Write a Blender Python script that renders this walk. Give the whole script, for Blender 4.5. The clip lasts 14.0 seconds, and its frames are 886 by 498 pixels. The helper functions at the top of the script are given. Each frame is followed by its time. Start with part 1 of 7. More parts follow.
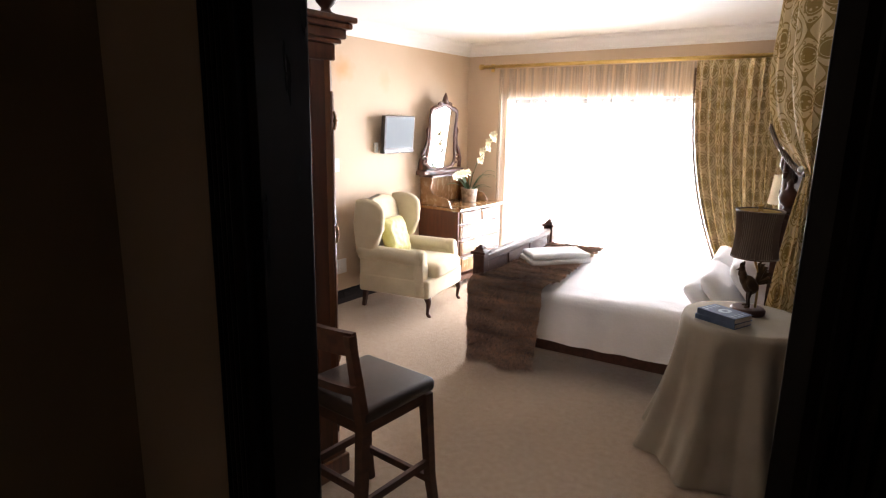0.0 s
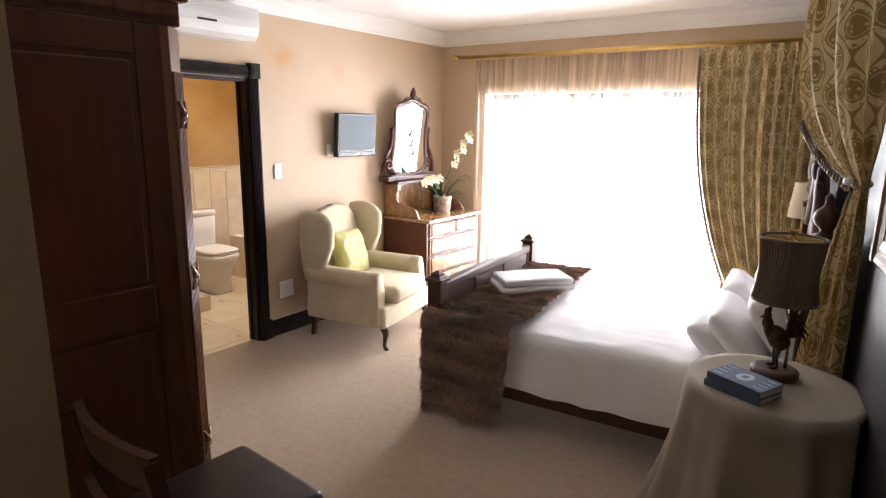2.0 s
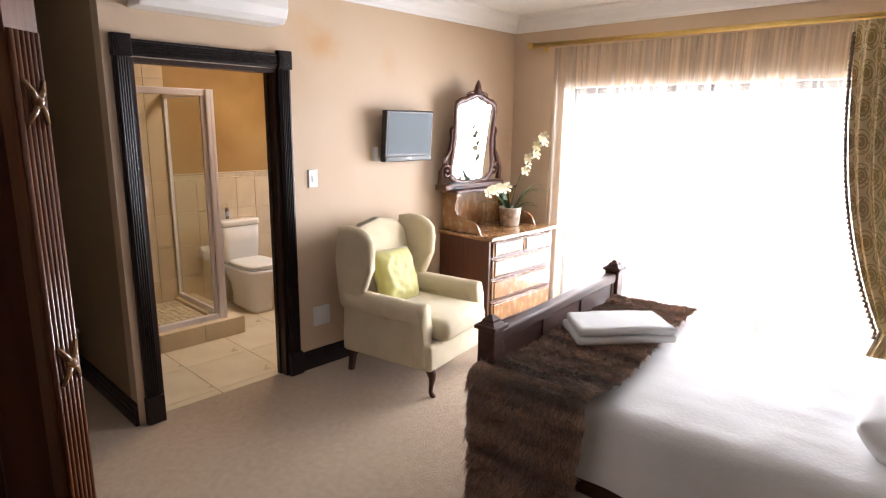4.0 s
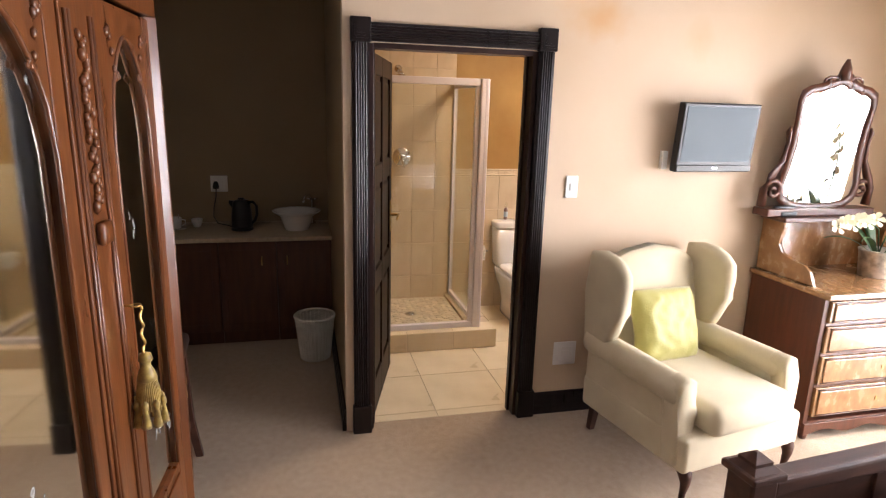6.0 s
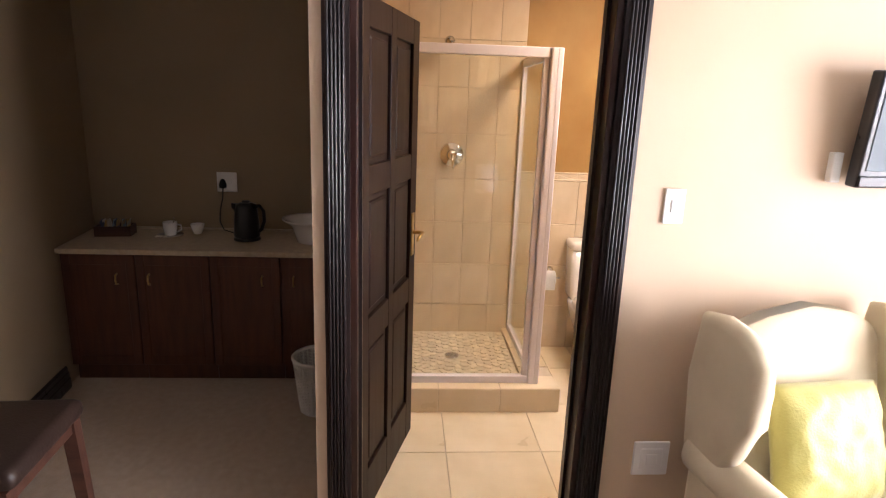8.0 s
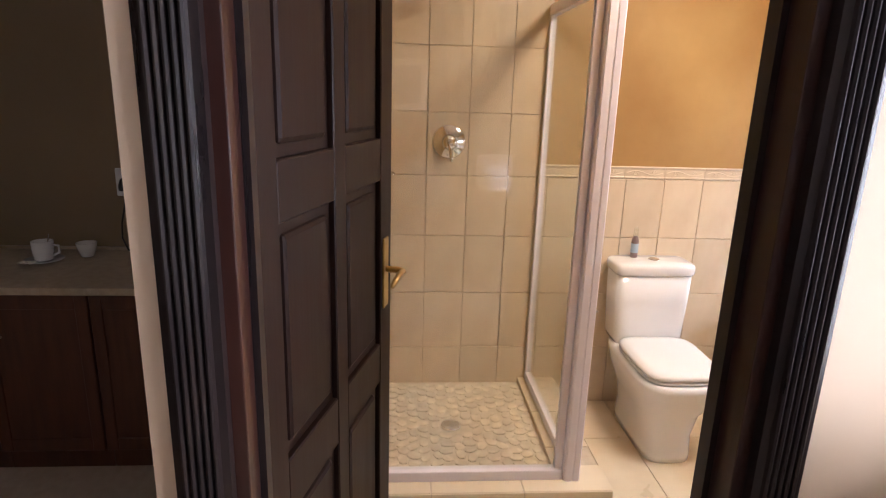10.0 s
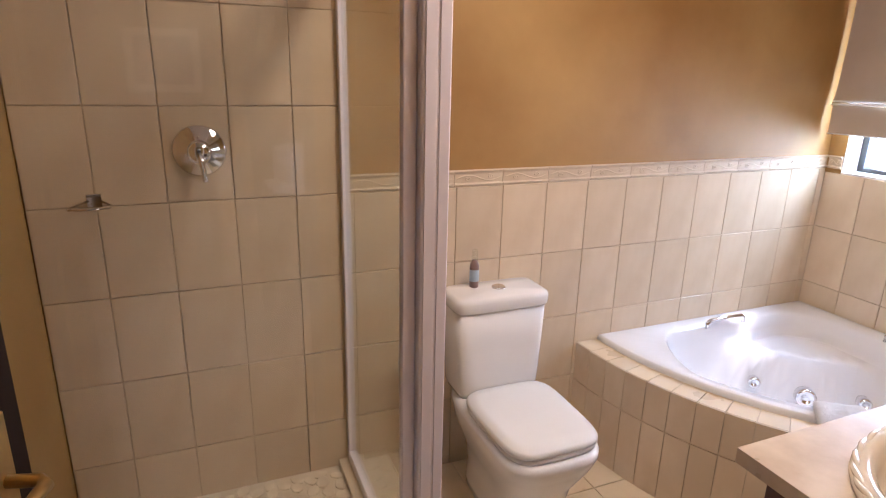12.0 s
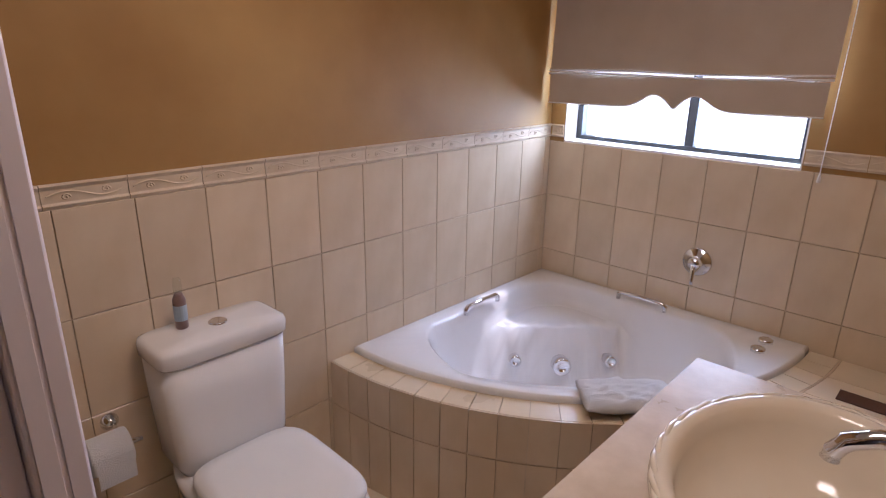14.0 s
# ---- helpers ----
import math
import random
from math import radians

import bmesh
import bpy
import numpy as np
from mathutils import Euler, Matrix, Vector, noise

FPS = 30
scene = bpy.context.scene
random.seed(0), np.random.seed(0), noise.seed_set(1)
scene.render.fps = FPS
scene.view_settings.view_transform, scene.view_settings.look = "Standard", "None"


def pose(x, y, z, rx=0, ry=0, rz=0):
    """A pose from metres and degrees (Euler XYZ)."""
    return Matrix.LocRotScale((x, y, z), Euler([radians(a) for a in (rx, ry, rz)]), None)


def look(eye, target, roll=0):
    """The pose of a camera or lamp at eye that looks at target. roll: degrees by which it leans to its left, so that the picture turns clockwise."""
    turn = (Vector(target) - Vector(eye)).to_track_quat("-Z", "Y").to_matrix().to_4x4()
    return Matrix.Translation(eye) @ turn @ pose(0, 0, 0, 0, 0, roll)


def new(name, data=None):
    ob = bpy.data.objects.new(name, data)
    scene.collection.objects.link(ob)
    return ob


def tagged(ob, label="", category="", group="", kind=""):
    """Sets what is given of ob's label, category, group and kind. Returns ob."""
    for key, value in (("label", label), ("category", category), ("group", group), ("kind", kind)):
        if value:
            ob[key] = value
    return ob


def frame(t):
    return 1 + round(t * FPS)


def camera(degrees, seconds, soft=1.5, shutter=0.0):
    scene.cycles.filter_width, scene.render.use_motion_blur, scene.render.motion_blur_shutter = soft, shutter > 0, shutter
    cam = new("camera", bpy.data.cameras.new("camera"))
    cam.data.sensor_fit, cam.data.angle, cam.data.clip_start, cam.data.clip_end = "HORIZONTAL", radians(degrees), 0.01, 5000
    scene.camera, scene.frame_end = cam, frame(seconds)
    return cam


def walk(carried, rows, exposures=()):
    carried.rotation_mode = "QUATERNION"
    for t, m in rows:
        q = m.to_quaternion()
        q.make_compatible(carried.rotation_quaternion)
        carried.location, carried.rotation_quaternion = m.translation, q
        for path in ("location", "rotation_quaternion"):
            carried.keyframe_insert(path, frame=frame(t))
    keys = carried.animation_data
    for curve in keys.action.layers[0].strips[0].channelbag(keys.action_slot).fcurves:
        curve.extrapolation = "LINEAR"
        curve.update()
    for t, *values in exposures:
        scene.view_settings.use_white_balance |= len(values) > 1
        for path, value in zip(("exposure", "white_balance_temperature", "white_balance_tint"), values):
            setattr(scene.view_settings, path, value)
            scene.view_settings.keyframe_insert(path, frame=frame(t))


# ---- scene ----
cam = camera(74.1, 14.0, 1.2)
PATH = [
    (0, (0.377, 0.258, 1.736), (-0.756, 1.851, 1.314), 1.0),
    (0.5, (0.31, 0.462, 1.736), (-0.823, 2.054, 1.312), 0.9),
    (1, (0.228, 0.667, 1.726), (-0.905, 2.26, 1.301), 0.7),
    (1.5, (0.189, 0.9, 1.714), (-0.944, 2.493, 1.29), 0.8),
    (2, (0.158, 1.111, 1.724), (-0.978, 2.702, 1.303), 0.9),
    (2.2, (0.13, 1.177, 1.733), (-1.008, 2.765, 1.307), 0.7),
    (4.3, (-0.286, 1.95, 1.695), (-1.729, 3.271, 1.278), 0.9),
    (4.5, (-0.296, 2.009, 1.685), (-1.819, 3.236, 1.268), 0.9),
    (5, (-0.474, 2.2, 1.743), (-2.134, 3.223, 1.296), 1.6),
    (5.5, (-0.561, 2.471, 1.725), (-2.352, 3.238, 1.275), 1.5),
    (6, (-0.685, 2.704, 1.724), (-2.575, 3.166, 1.258), 1.6),
    (6.5, (-0.872, 2.871, 1.696), (-2.795, 3.151, 1.222), 1.8),
    (7, (-1.111, 2.989, 1.695), (-3.04, 3.209, 1.216), 1.9),
    (7.5, (-1.398, 3.118, 1.671), (-3.332, 3.281, 1.188), 1.9),
    (7.7, (-1.513, 3.166, 1.66), (-3.45, 3.304, 1.183), 2.1),
    (10, (-2.764, 3.286, 1.536), (-4.693, 3.433, 1.026), 1.8),
    (10.5, (-3.062, 3.314, 1.540), (-4.98, 3.589, 1.028), 1.7),
    (11, (-3.245, 3.334, 1.533), (-5.113, 3.855, 1.013), 1.4),
    (11.5, (-3.455, 3.415, 1.545), (-5.26, 4.105, 0.998), 1.3),
    (12, (-3.555, 3.512, 1.563), (-5.327, 4.244, 0.993), 1.3),
    (12.5, (-3.622, 3.579, 1.574), (-5.345, 4.394, 0.969), 1.3),
    (13, (-3.747, 3.698, 1.568), (-5.39, 4.67, 0.971), 0.9),
    (13.5, (-3.842, 3.787, 1.554), (-5.296, 5.027, 0.960), 0.9),
    (14, (-3.875, 3.815, 1.532), (-5.172, 5.207, 0.911), 0.9),
]
walk(cam, [(t, look(eye, target, roll)) for t, eye, target, roll in PATH],
     [(0, 0.42, 6450, 19), (2, 0.14, 6350, 19), (4.5, 0.0, 6300, 18), (6, 0.3, 6400, 20), (7.7, 0.75, 6350, 23), (10, 0.6, 5800, 21), (10.5, 0.4, 5700, 22), (11, 0.14, 5680, 23), (11.5, 0.14, 5640, 24), (12, 0.0, 5600, 25), (12.5, -0.25, 5580, 26), (14, -0.88, 5560, 31)])

# ---- world and light ----
world = bpy.data.worlds.new("sky")
scene.world = world
world.use_nodes = True
wn = world.node_tree.nodes
sky = wn.new("ShaderNodeTexSky")
sky.sky_type, sky.sun_disc = "NISHITA", False
sky.sun_elevation, sky.sun_rotation = radians(60), radians(8)
wn["Background"].inputs["Strength"].default_value = 0.12
world.node_tree.links.new(sky.outputs[0], wn["Background"].inputs["Color"])

sun = new("sun", bpy.data.lights.new("sun", "SUN"))
sun.data.energy, sun.data.angle, sun.data.color = 4.6, radians(0.6), (1, 0.95, 0.88)
sun.matrix_world = look((1.6, 11.5, 20), (0, 0, 0))


def area(name, m, w, h, watts, color, spread=180):
    la = bpy.data.lights.new(name, "AREA")
    la.shape, la.size, la.size_y, la.energy, la.color = "RECTANGLE", w, h, watts, color
    la.spread = radians(spread)
    ob = new(name, la)
    ob.matrix_world = m
    return ob


# sky light standing in the two window openings
area("window_daylight", look((-1.80, 6.50, 1.10), (-1.80, 0, 0.2)), 2.45, 1.9, 230, (0.92, 0.96, 1.0), 138)
area("bath_window_daylight", look((-4.9, 6.56, 1.62), (-4.9, 0, 0.9)), 1.02, 0.92, 88, (0.66, 0.83, 1.0))
# warm bulb of an unseen ceiling fitting, added for the bathroom's warm light
area("bath_unseen_bulb", look((-4.35, 4.55, 2.50), (-4.35, 4.55, 0)), 0.5, 0.5, 27, (1.0, 0.83, 0.60))

# ---- materials ----
MATS = {}


def mat(name, c1, c2=None, rough=0.6, metal=0.0, scale=6.0, bump=0.0, bscale=80.0, spec=0.5, stretch=(1, 1, 1), rvar=0.08,
        sheen=0.0, coat=0.0, trans=0.0, random_value=0.0, fac=(0.35, 0.65), detail=5.0, glow=0.0):
    m = bpy.data.materials.new(name)
    m.use_nodes = True
    nt = m.node_tree
    n, l = nt.nodes, nt.links
    b = n["Principled BSDF"]
    tc = n.new("ShaderNodeTexCoord")
    mp = n.new("ShaderNodeMapping")
    mp.inputs["Scale"].default_value = stretch
    l.new(tc.outputs["Object"], mp.inputs["Vector"])
    no = n.new("ShaderNodeTexNoise")
    no.inputs["Scale"].default_value, no.inputs["Detail"].default_value = scale, detail
    l.new(mp.outputs[0], no.inputs["Vector"])
    ramp = n.new("ShaderNodeValToRGB")
    ramp.color_ramp.elements[0].position, ramp.color_ramp.elements[1].position = fac
    ramp.color_ramp.elements[0].color, ramp.color_ramp.elements[1].color = (*c1, 1), (*(c2 or c1), 1)
    l.new(no.outputs["Fac"], ramp.inputs[0])
    col = ramp.outputs[0]
    if random_value:
        oi = n.new("ShaderNodeObjectInfo")
        mr = n.new("ShaderNodeMapRange")
        mr.inputs["To Min"].default_value, mr.inputs["To Max"].default_value = 1 - random_value, 1 + random_value
        l.new(oi.outputs["Random"], mr.inputs["Value"])
        hs = n.new("ShaderNodeHueSaturation")
        l.new(mr.outputs[0], hs.inputs["Value"])
        l.new(col, hs.inputs["Color"])
        col = hs.outputs[0]
    l.new(col, b.inputs["Base Color"])
    b.inputs["Metallic"].default_value, b.inputs["Specular IOR Level"].default_value = metal, spec
    b.inputs["Sheen Weight"].default_value, b.inputs["Coat Weight"].default_value = sheen, coat
    b.inputs["Coat Roughness"].default_value = 0.08
    b.inputs["Transmission Weight"].default_value = trans
    rr = n.new("ShaderNodeMapRange")
    rr.inputs["To Min"].default_value, rr.inputs["To Max"].default_value = max(0.0, rough - rvar), min(1.0, rough + rvar)
    l.new(no.outputs["Fac"], rr.inputs["Value"])
    l.new(rr.outputs[0], b.inputs["Roughness"])
    if bump:
        n2 = n.new("ShaderNodeTexNoise")
        n2.inputs["Scale"].default_value, n2.inputs["Detail"].default_value = bscale, 4
        l.new(mp.outputs[0], n2.inputs["Vector"])
        bu = n.new("ShaderNodeBump")
        bu.inputs["Strength"].default_value, bu.inputs["Distance"].default_value = bump, 0.01
        l.new(n2.outputs["Fac"], bu.inputs["Height"])
        l.new(bu.outputs[0], b.inputs["Normal"])
    MATS[name] = m
    return m


PAINT = mat("sponged_tan_paint", (0.54, 0.40, 0.265), (0.60, 0.465, 0.33), 0.62, scale=1.3, bump=0.06, bscale=25, fac=(0.3, 0.7))
# same tan paint, its colour darkened for the shade on the recessed walls
SHADEDPAINT = mat("sponged_tan_paint_shaded", (0.235, 0.168, 0.094), (0.29, 0.213, 0.125), 0.62, scale=1.3, bump=0.06, bscale=25, fac=(0.3, 0.7))
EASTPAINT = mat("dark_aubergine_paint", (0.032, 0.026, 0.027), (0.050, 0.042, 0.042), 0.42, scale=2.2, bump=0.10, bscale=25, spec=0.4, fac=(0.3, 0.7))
AMBER = mat("sponged_amber_paint", (0.30, 0.155, 0.037), (0.45, 0.275, 0.088), 0.6, scale=1.8, bump=0.05, bscale=25, fac=(0.3, 0.7))


def stained_paint():
    """The tan paint with an ochre damp stain high on the wall."""
    m = mat("stained_tan_paint", (0.54, 0.40, 0.265), (0.60, 0.465, 0.33), 0.62, scale=1.3, bump=0.06, bscale=25, fac=(0.3, 0.7))
    n, l = m.node_tree.nodes, m.node_tree.links
    b = n["Principled BSDF"]
    col = b.inputs["Base Color"].links[0].from_socket
    tc = n["Texture Coordinate"]
    keep = col
    for k, (y, z, sy, sz, amount) in enumerate(((4.20, 2.20, 0.20, 0.13, 0.85), (4.80, 2.12, 0.10, 0.12, 0.35), (4.05, 2.32, 0.16, 0.1, 0.4))):
        mp = n.new("ShaderNodeMapping")
        mp.inputs["Location"].default_value = (0, -y / sy, -z / sz)
        mp.inputs["Scale"].default_value = (0, 1 / sy, 1 / sz)
        l.new(tc.outputs["Object"], mp.inputs["Vector"])
        no = n.new("ShaderNodeTexNoise")
        no.inputs["Scale"].default_value = 9
        l.new(tc.outputs["Object"], no.inputs["Vector"])
        ln = n.new("ShaderNodeVectorMath")
        ln.operation = "LENGTH"
        l.new(mp.outputs[0], ln.inputs[0])
        ad = n.new("ShaderNodeMath")
        ad.operation = "ADD"
        l.new(ln.outputs["Value"], ad.inputs[0]), l.new(no.outputs["Fac"], ad.inputs[1])
        mr = n.new("ShaderNodeMapRange")
        mr.inputs["From Min"].default_value, mr.inputs["From Max"].default_value = 1.55, 0.6
        mr.inputs["To Max"].default_value = amount
        l.new(ad.outputs[0], mr.inputs["Value"])
        mx = n.new("ShaderNodeMix")
        mx.data_type = "RGBA"
        mx.inputs["B"].default_value = (0.55, 0.32, 0.14, 1)
        l.new(mr.outputs[0], mx.inputs["Factor"]), l.new(keep, mx.inputs["A"])
        keep = mx.outputs["Result"]
    l.new(keep, b.inputs["Base Color"])
    return m


STAINED = stained_paint()
WHITE = mat("ceiling_white", (0.78, 0.77, 0.74), (0.82, 0.81, 0.79), 0.8, scale=2, bump=0.02)
CARPET = mat("beige_carpet", (0.395, 0.29, 0.195), (0.48, 0.365, 0.255), 0.97, scale=26, detail=9, bump=0.7, bscale=260, spec=0.1, sheen=0.2, fac=(0.25, 0.75))
BLACK = mat("black_stained_wood", (0.009, 0.006, 0.006), (0.015, 0.009, 0.008), 0.30, scale=5, stretch=(6, 6, 0.6), bump=0.02, bscale=9, spec=0.3)
DOORWOOD = mat("dark_door_wood", (0.009, 0.0042, 0.003), (0.014, 0.006, 0.004), 0.42, scale=7, stretch=(6, 6, 0.5), bump=0.02, bscale=12, spec=0.12)
MAHOGANY = mat("mahogany", (0.066, 0.018, 0.007), (0.10, 0.028, 0.011), 0.36, scale=5, stretch=(5, 5, 0.6), bump=0.05, bscale=14, coat=0.15)
CHERRY = mat("polished_cherry", (0.095, 0.027, 0.007), (0.16, 0.050, 0.013), 0.30, scale=5, stretch=(6, 6, 0.5), bump=0.06, bscale=14, coat=0.3)
WALNUTLT = mat("figured_walnut", (0.24, 0.115, 0.042), (0.36, 0.19, 0.08), 0.26, scale=14, stretch=(1, 1.6, 1), bump=0.03, coat=0.8)
BEDWOOD = mat("dark_mahogany_bed", (0.050, 0.021, 0.014), (0.085, 0.036, 0.022), 0.5, scale=5, stretch=(5, 1, 5), bump=0.08, spec=0.25)
JAMBWOOD = mat("dark_red_jamb_wood", (0.016, 0.0045, 0.003), (0.028, 0.0075, 0.0045), 0.34, scale=6, stretch=(6, 6, 0.5), bump=0.03, bscale=12)
LIGHTGROUT = mat("pale_grout", (0.66, 0.56, 0.40), (0.72, 0.62, 0.46), 0.85, scale=20, bump=0.2)
CABINET = mat("red_brown_cabinet", (0.065, 0.020, 0.010), (0.10, 0.032, 0.015), 0.42, scale=6, stretch=(5, 5, 0.6), bump=0.06, coat=0.1)
LEATHER = mat("dark_brown_leather", (0.020, 0.011, 0.008), (0.032, 0.018, 0.013), 0.42, scale=8, bump=0.12, bscale=140, spec=0.3)
CREAM = mat("cream_upholstery", (0.56, 0.48, 0.325), (0.63, 0.55, 0.385), 0.9, scale=5, bump=0.25, bscale=500, spec=0.2, sheen=0.2)
LIME = mat("lime_silk", (0.38, 0.345, 0.09), (0.42, 0.385, 0.11), 0.55, scale=6, bump=0.2, bscale=120, sheen=0.3)
LINEN = mat("white_linen", (0.82, 0.815, 0.815), (0.87, 0.865, 0.865), 0.85, scale=3, bump=0.15, bscale=60, spec=0.2)
TOWEL = mat("white_towelling", (0.78, 0.78, 0.77), (0.84, 0.84, 0.83), 0.95, scale=6, bump=0.8, bscale=330, spec=0.1)
CLOTH = mat("stone_tablecloth", (0.31, 0.265, 0.20), (0.37, 0.32, 0.245), 0.88, scale=4, bump=0.2, bscale=260, spec=0.2)
GILT = mat("brass_gilt", (0.62, 0.42, 0.12), (0.72, 0.52, 0.20), 0.32, 0.9, scale=9)
BRASS = mat("aged_brass", (0.42, 0.27, 0.09), (0.55, 0.38, 0.15), 0.35, 0.9, scale=14)
BRONZE = mat("bronze", (0.055, 0.033, 0.018), (0.11, 0.065, 0.03), 0.42, 0.6, scale=18, bump=0.3, bscale=70)
CHROME = mat("chrome", (0.80, 0.80, 0.82), None, 0.08, 1.0, rvar=0.03)
PLASTIC = mat("white_plastic", (0.78, 0.77, 0.74), (0.81, 0.80, 0.77), 0.35, scale=4)
DARKPLASTIC = mat("black_plastic", (0.010, 0.010, 0.012), (0.018, 0.018, 0.02), 0.3, scale=6)
SCREEN = mat("screen_glass", (0.085, 0.11, 0.125), (0.10, 0.125, 0.14), 0.5, scale=1, spec=0.25)
CERAMIC = mat("white_ceramic", (0.80, 0.79, 0.77), (0.83, 0.82, 0.80), 0.10, scale=3, coat=0.5, rvar=0.03)
ACRYLIC = mat("white_acrylic", (0.80, 0.80, 0.80), (0.83, 0.83, 0.83), 0.14, scale=3, coat=0.4, rvar=0.03)
BASIN = mat("ivory_ceramic", (0.68, 0.60, 0.46), (0.72, 0.65, 0.52), 0.12, scale=4, coat=0.5, rvar=0.03)
TILE = mat("cream_wall_tile", (0.62, 0.49, 0.33), (0.72, 0.60, 0.43), 0.24, scale=5, bump=0.04, bscale=12, random_value=0.05, stretch=(1, 1, 0.6))
FTILE = mat("cream_floor_tile", (0.67, 0.555, 0.375), (0.75, 0.64, 0.46), 0.3, scale=4, bump=0.03, bscale=14, random_value=0.03)
GROUT = mat("grout", (0.54, 0.445, 0.315), (0.60, 0.50, 0.36), 0.9, scale=20, bump=0.2)
PEBBLE = mat("pebble_stone", (0.68, 0.57, 0.40), (0.82, 0.72, 0.55), 0.35, scale=9, random_value=0.12, bump=0.1)
RAILTILE = mat("relief_border_tile", (0.60, 0.48, 0.33), (0.68, 0.57, 0.41), 0.35, scale=9, random_value=0.03)
STONE = mat("beige_vanity_stone", (0.52, 0.42, 0.30), (0.64, 0.54, 0.41), 0.3, scale=11, bump=0.03)
ALU = mat("pinkish_white_aluminium", (0.80, 0.765, 0.81), (0.83, 0.795, 0.84), 0.45, scale=3, spec=0.35)
DARKALU = mat("dark_aluminium", (0.05, 0.055, 0.06), (0.07, 0.075, 0.08), 0.4, 0.4, scale=4)
WORKTOP = mat("buff_laminate", (0.40, 0.31, 0.21), (0.48, 0.39, 0.28), 0.4, scale=30)
WICKER = mat("white_wicker", (0.62, 0.60, 0.54), (0.72, 0.70, 0.64), 0.7, scale=12)
LEAF = mat("orchid_leaf", (0.035, 0.085, 0.025), (0.06, 0.13, 0.04), 0.4, scale=9)
PETAL = mat("cream_petal", (0.72, 0.66, 0.40), (0.80, 0.74, 0.52), 0.6, scale=20, sheen=0.2)
POT = mat("mottled_silver_pot", (0.34, 0.31, 0.26), (0.72, 0.68, 0.60), 0.35, 0.45, scale=24)
BLIND = mat("taupe_blind_cloth", (0.49, 0.405, 0.31), (0.55, 0.465, 0.365), 0.9, scale=4, bump=0.15, bscale=300)
BLUEBOOK = mat("blue_book_cloth", (0.055, 0.085, 0.15), (0.08, 0.12, 0.20), 0.6, scale=20, bump=0.2, bscale=300)
BOTTLE = mat("brown_bottle", (0.20, 0.13, 0.12), (0.30, 0.21, 0.19), 0.3, scale=20)
FRINGE = mat("old_gold_silk", (0.20, 0.12, 0.02), (0.42, 0.29, 0.06), 0.5, scale=60, sheen=0.3)
PAPER = mat("paper", (0.70, 0.66, 0.56), (0.76, 0.72, 0.62), 0.85, scale=60, stretch=(1, 1, 20))
GREYBLUE = mat("faded_blue_print", (0.35, 0.45, 0.55), (0.42, 0.52, 0.60), 0.6, scale=40)
SHADE = mat("dark_brown_pleated_silk", (0.095, 0.062, 0.040), (0.14, 0.095, 0.064), 0.6, scale=8, sheen=0.4)
SHADE_IN = mat("gold_shade_lining", (0.55, 0.42, 0.16), (0.62, 0.48, 0.2), 0.4, scale=6)
CREAMSHADE = mat("cream_shade", (0.62, 0.52, 0.36), (0.68, 0.58, 0.42), 0.8, scale=6)
PAVING = mat("pale_paving", (0.45, 0.43, 0.40), (0.55, 0.53, 0.50), 0.85, scale=2, bump=0.3, bscale=30)
MIRROR = mat("mirror_silver", (0.82, 0.82, 0.80), None, 0.03, 1.0, rvar=0.02)


def foxed_mirror():
    """Old mirror glass whose silvering has flaked off in pale patches."""
    m = mat("foxed_mirror", (0.74, 0.74, 0.70), (0.80, 0.80, 0.77), 0.05, 1.0, rvar=0.04)
    n, l = m.node_tree.nodes, m.node_tree.links
    b = n["Principled BSDF"]
    tc = n["Texture Coordinate"]
    big, fine, add, cut, mx = n.new("ShaderNodeTexNoise"), n.new("ShaderNodeTexNoise"), n.new("ShaderNodeMath"), n.new("ShaderNodeMapRange"), n.new("ShaderNodeMix")
    big.inputs["Scale"].default_value, big.inputs["Detail"].default_value = 4.2, 3
    fine.inputs["Scale"].default_value, fine.inputs["Detail"].default_value = 34, 6
    add.operation = "MULTIPLY_ADD"
    add.inputs[1].default_value = 0.16
    l.new(tc.outputs["Object"], big.inputs["Vector"]), l.new(tc.outputs["Object"], fine.inputs["Vector"])
    l.new(fine.outputs["Fac"], add.inputs[0]), l.new(big.outputs["Fac"], add.inputs[2])
    cut.inputs["From Min"].default_value, cut.inputs["From Max"].default_value = 0.735, 0.765
    cut.inputs["To Min"].default_value, cut.inputs["To Max"].default_value = 0.0, 1.0
    l.new(add.outputs[0], cut.inputs["Value"])
    mx.data_type = "RGBA"
    mx.inputs["A"].default_value, mx.inputs["B"].default_value = (0.78, 0.78, 0.74, 1), (0.20, 0.20, 0.18, 1)
    l.new(cut.outputs[0], mx.inputs["Factor"]), l.new(mx.outputs["Result"], b.inputs["Base Color"])
    inv = n.new("ShaderNodeMapRange")
    inv.inputs["To Min"].default_value, inv.inputs["To Max"].default_value = 1.0, 0.1
    l.new(cut.outputs[0], inv.inputs["Value"]), l.new(inv.outputs[0], b.inputs["Metallic"])
    rg = n.new("ShaderNodeMapRange")
    rg.inputs["To Min"].default_value, rg.inputs["To Max"].default_value = 0.05, 0.5
    l.new(cut.outputs[0], rg.inputs["Value"]), l.new(rg.outputs[0], b.inputs["Roughness"])
    return m


FOXED = foxed_mirror()


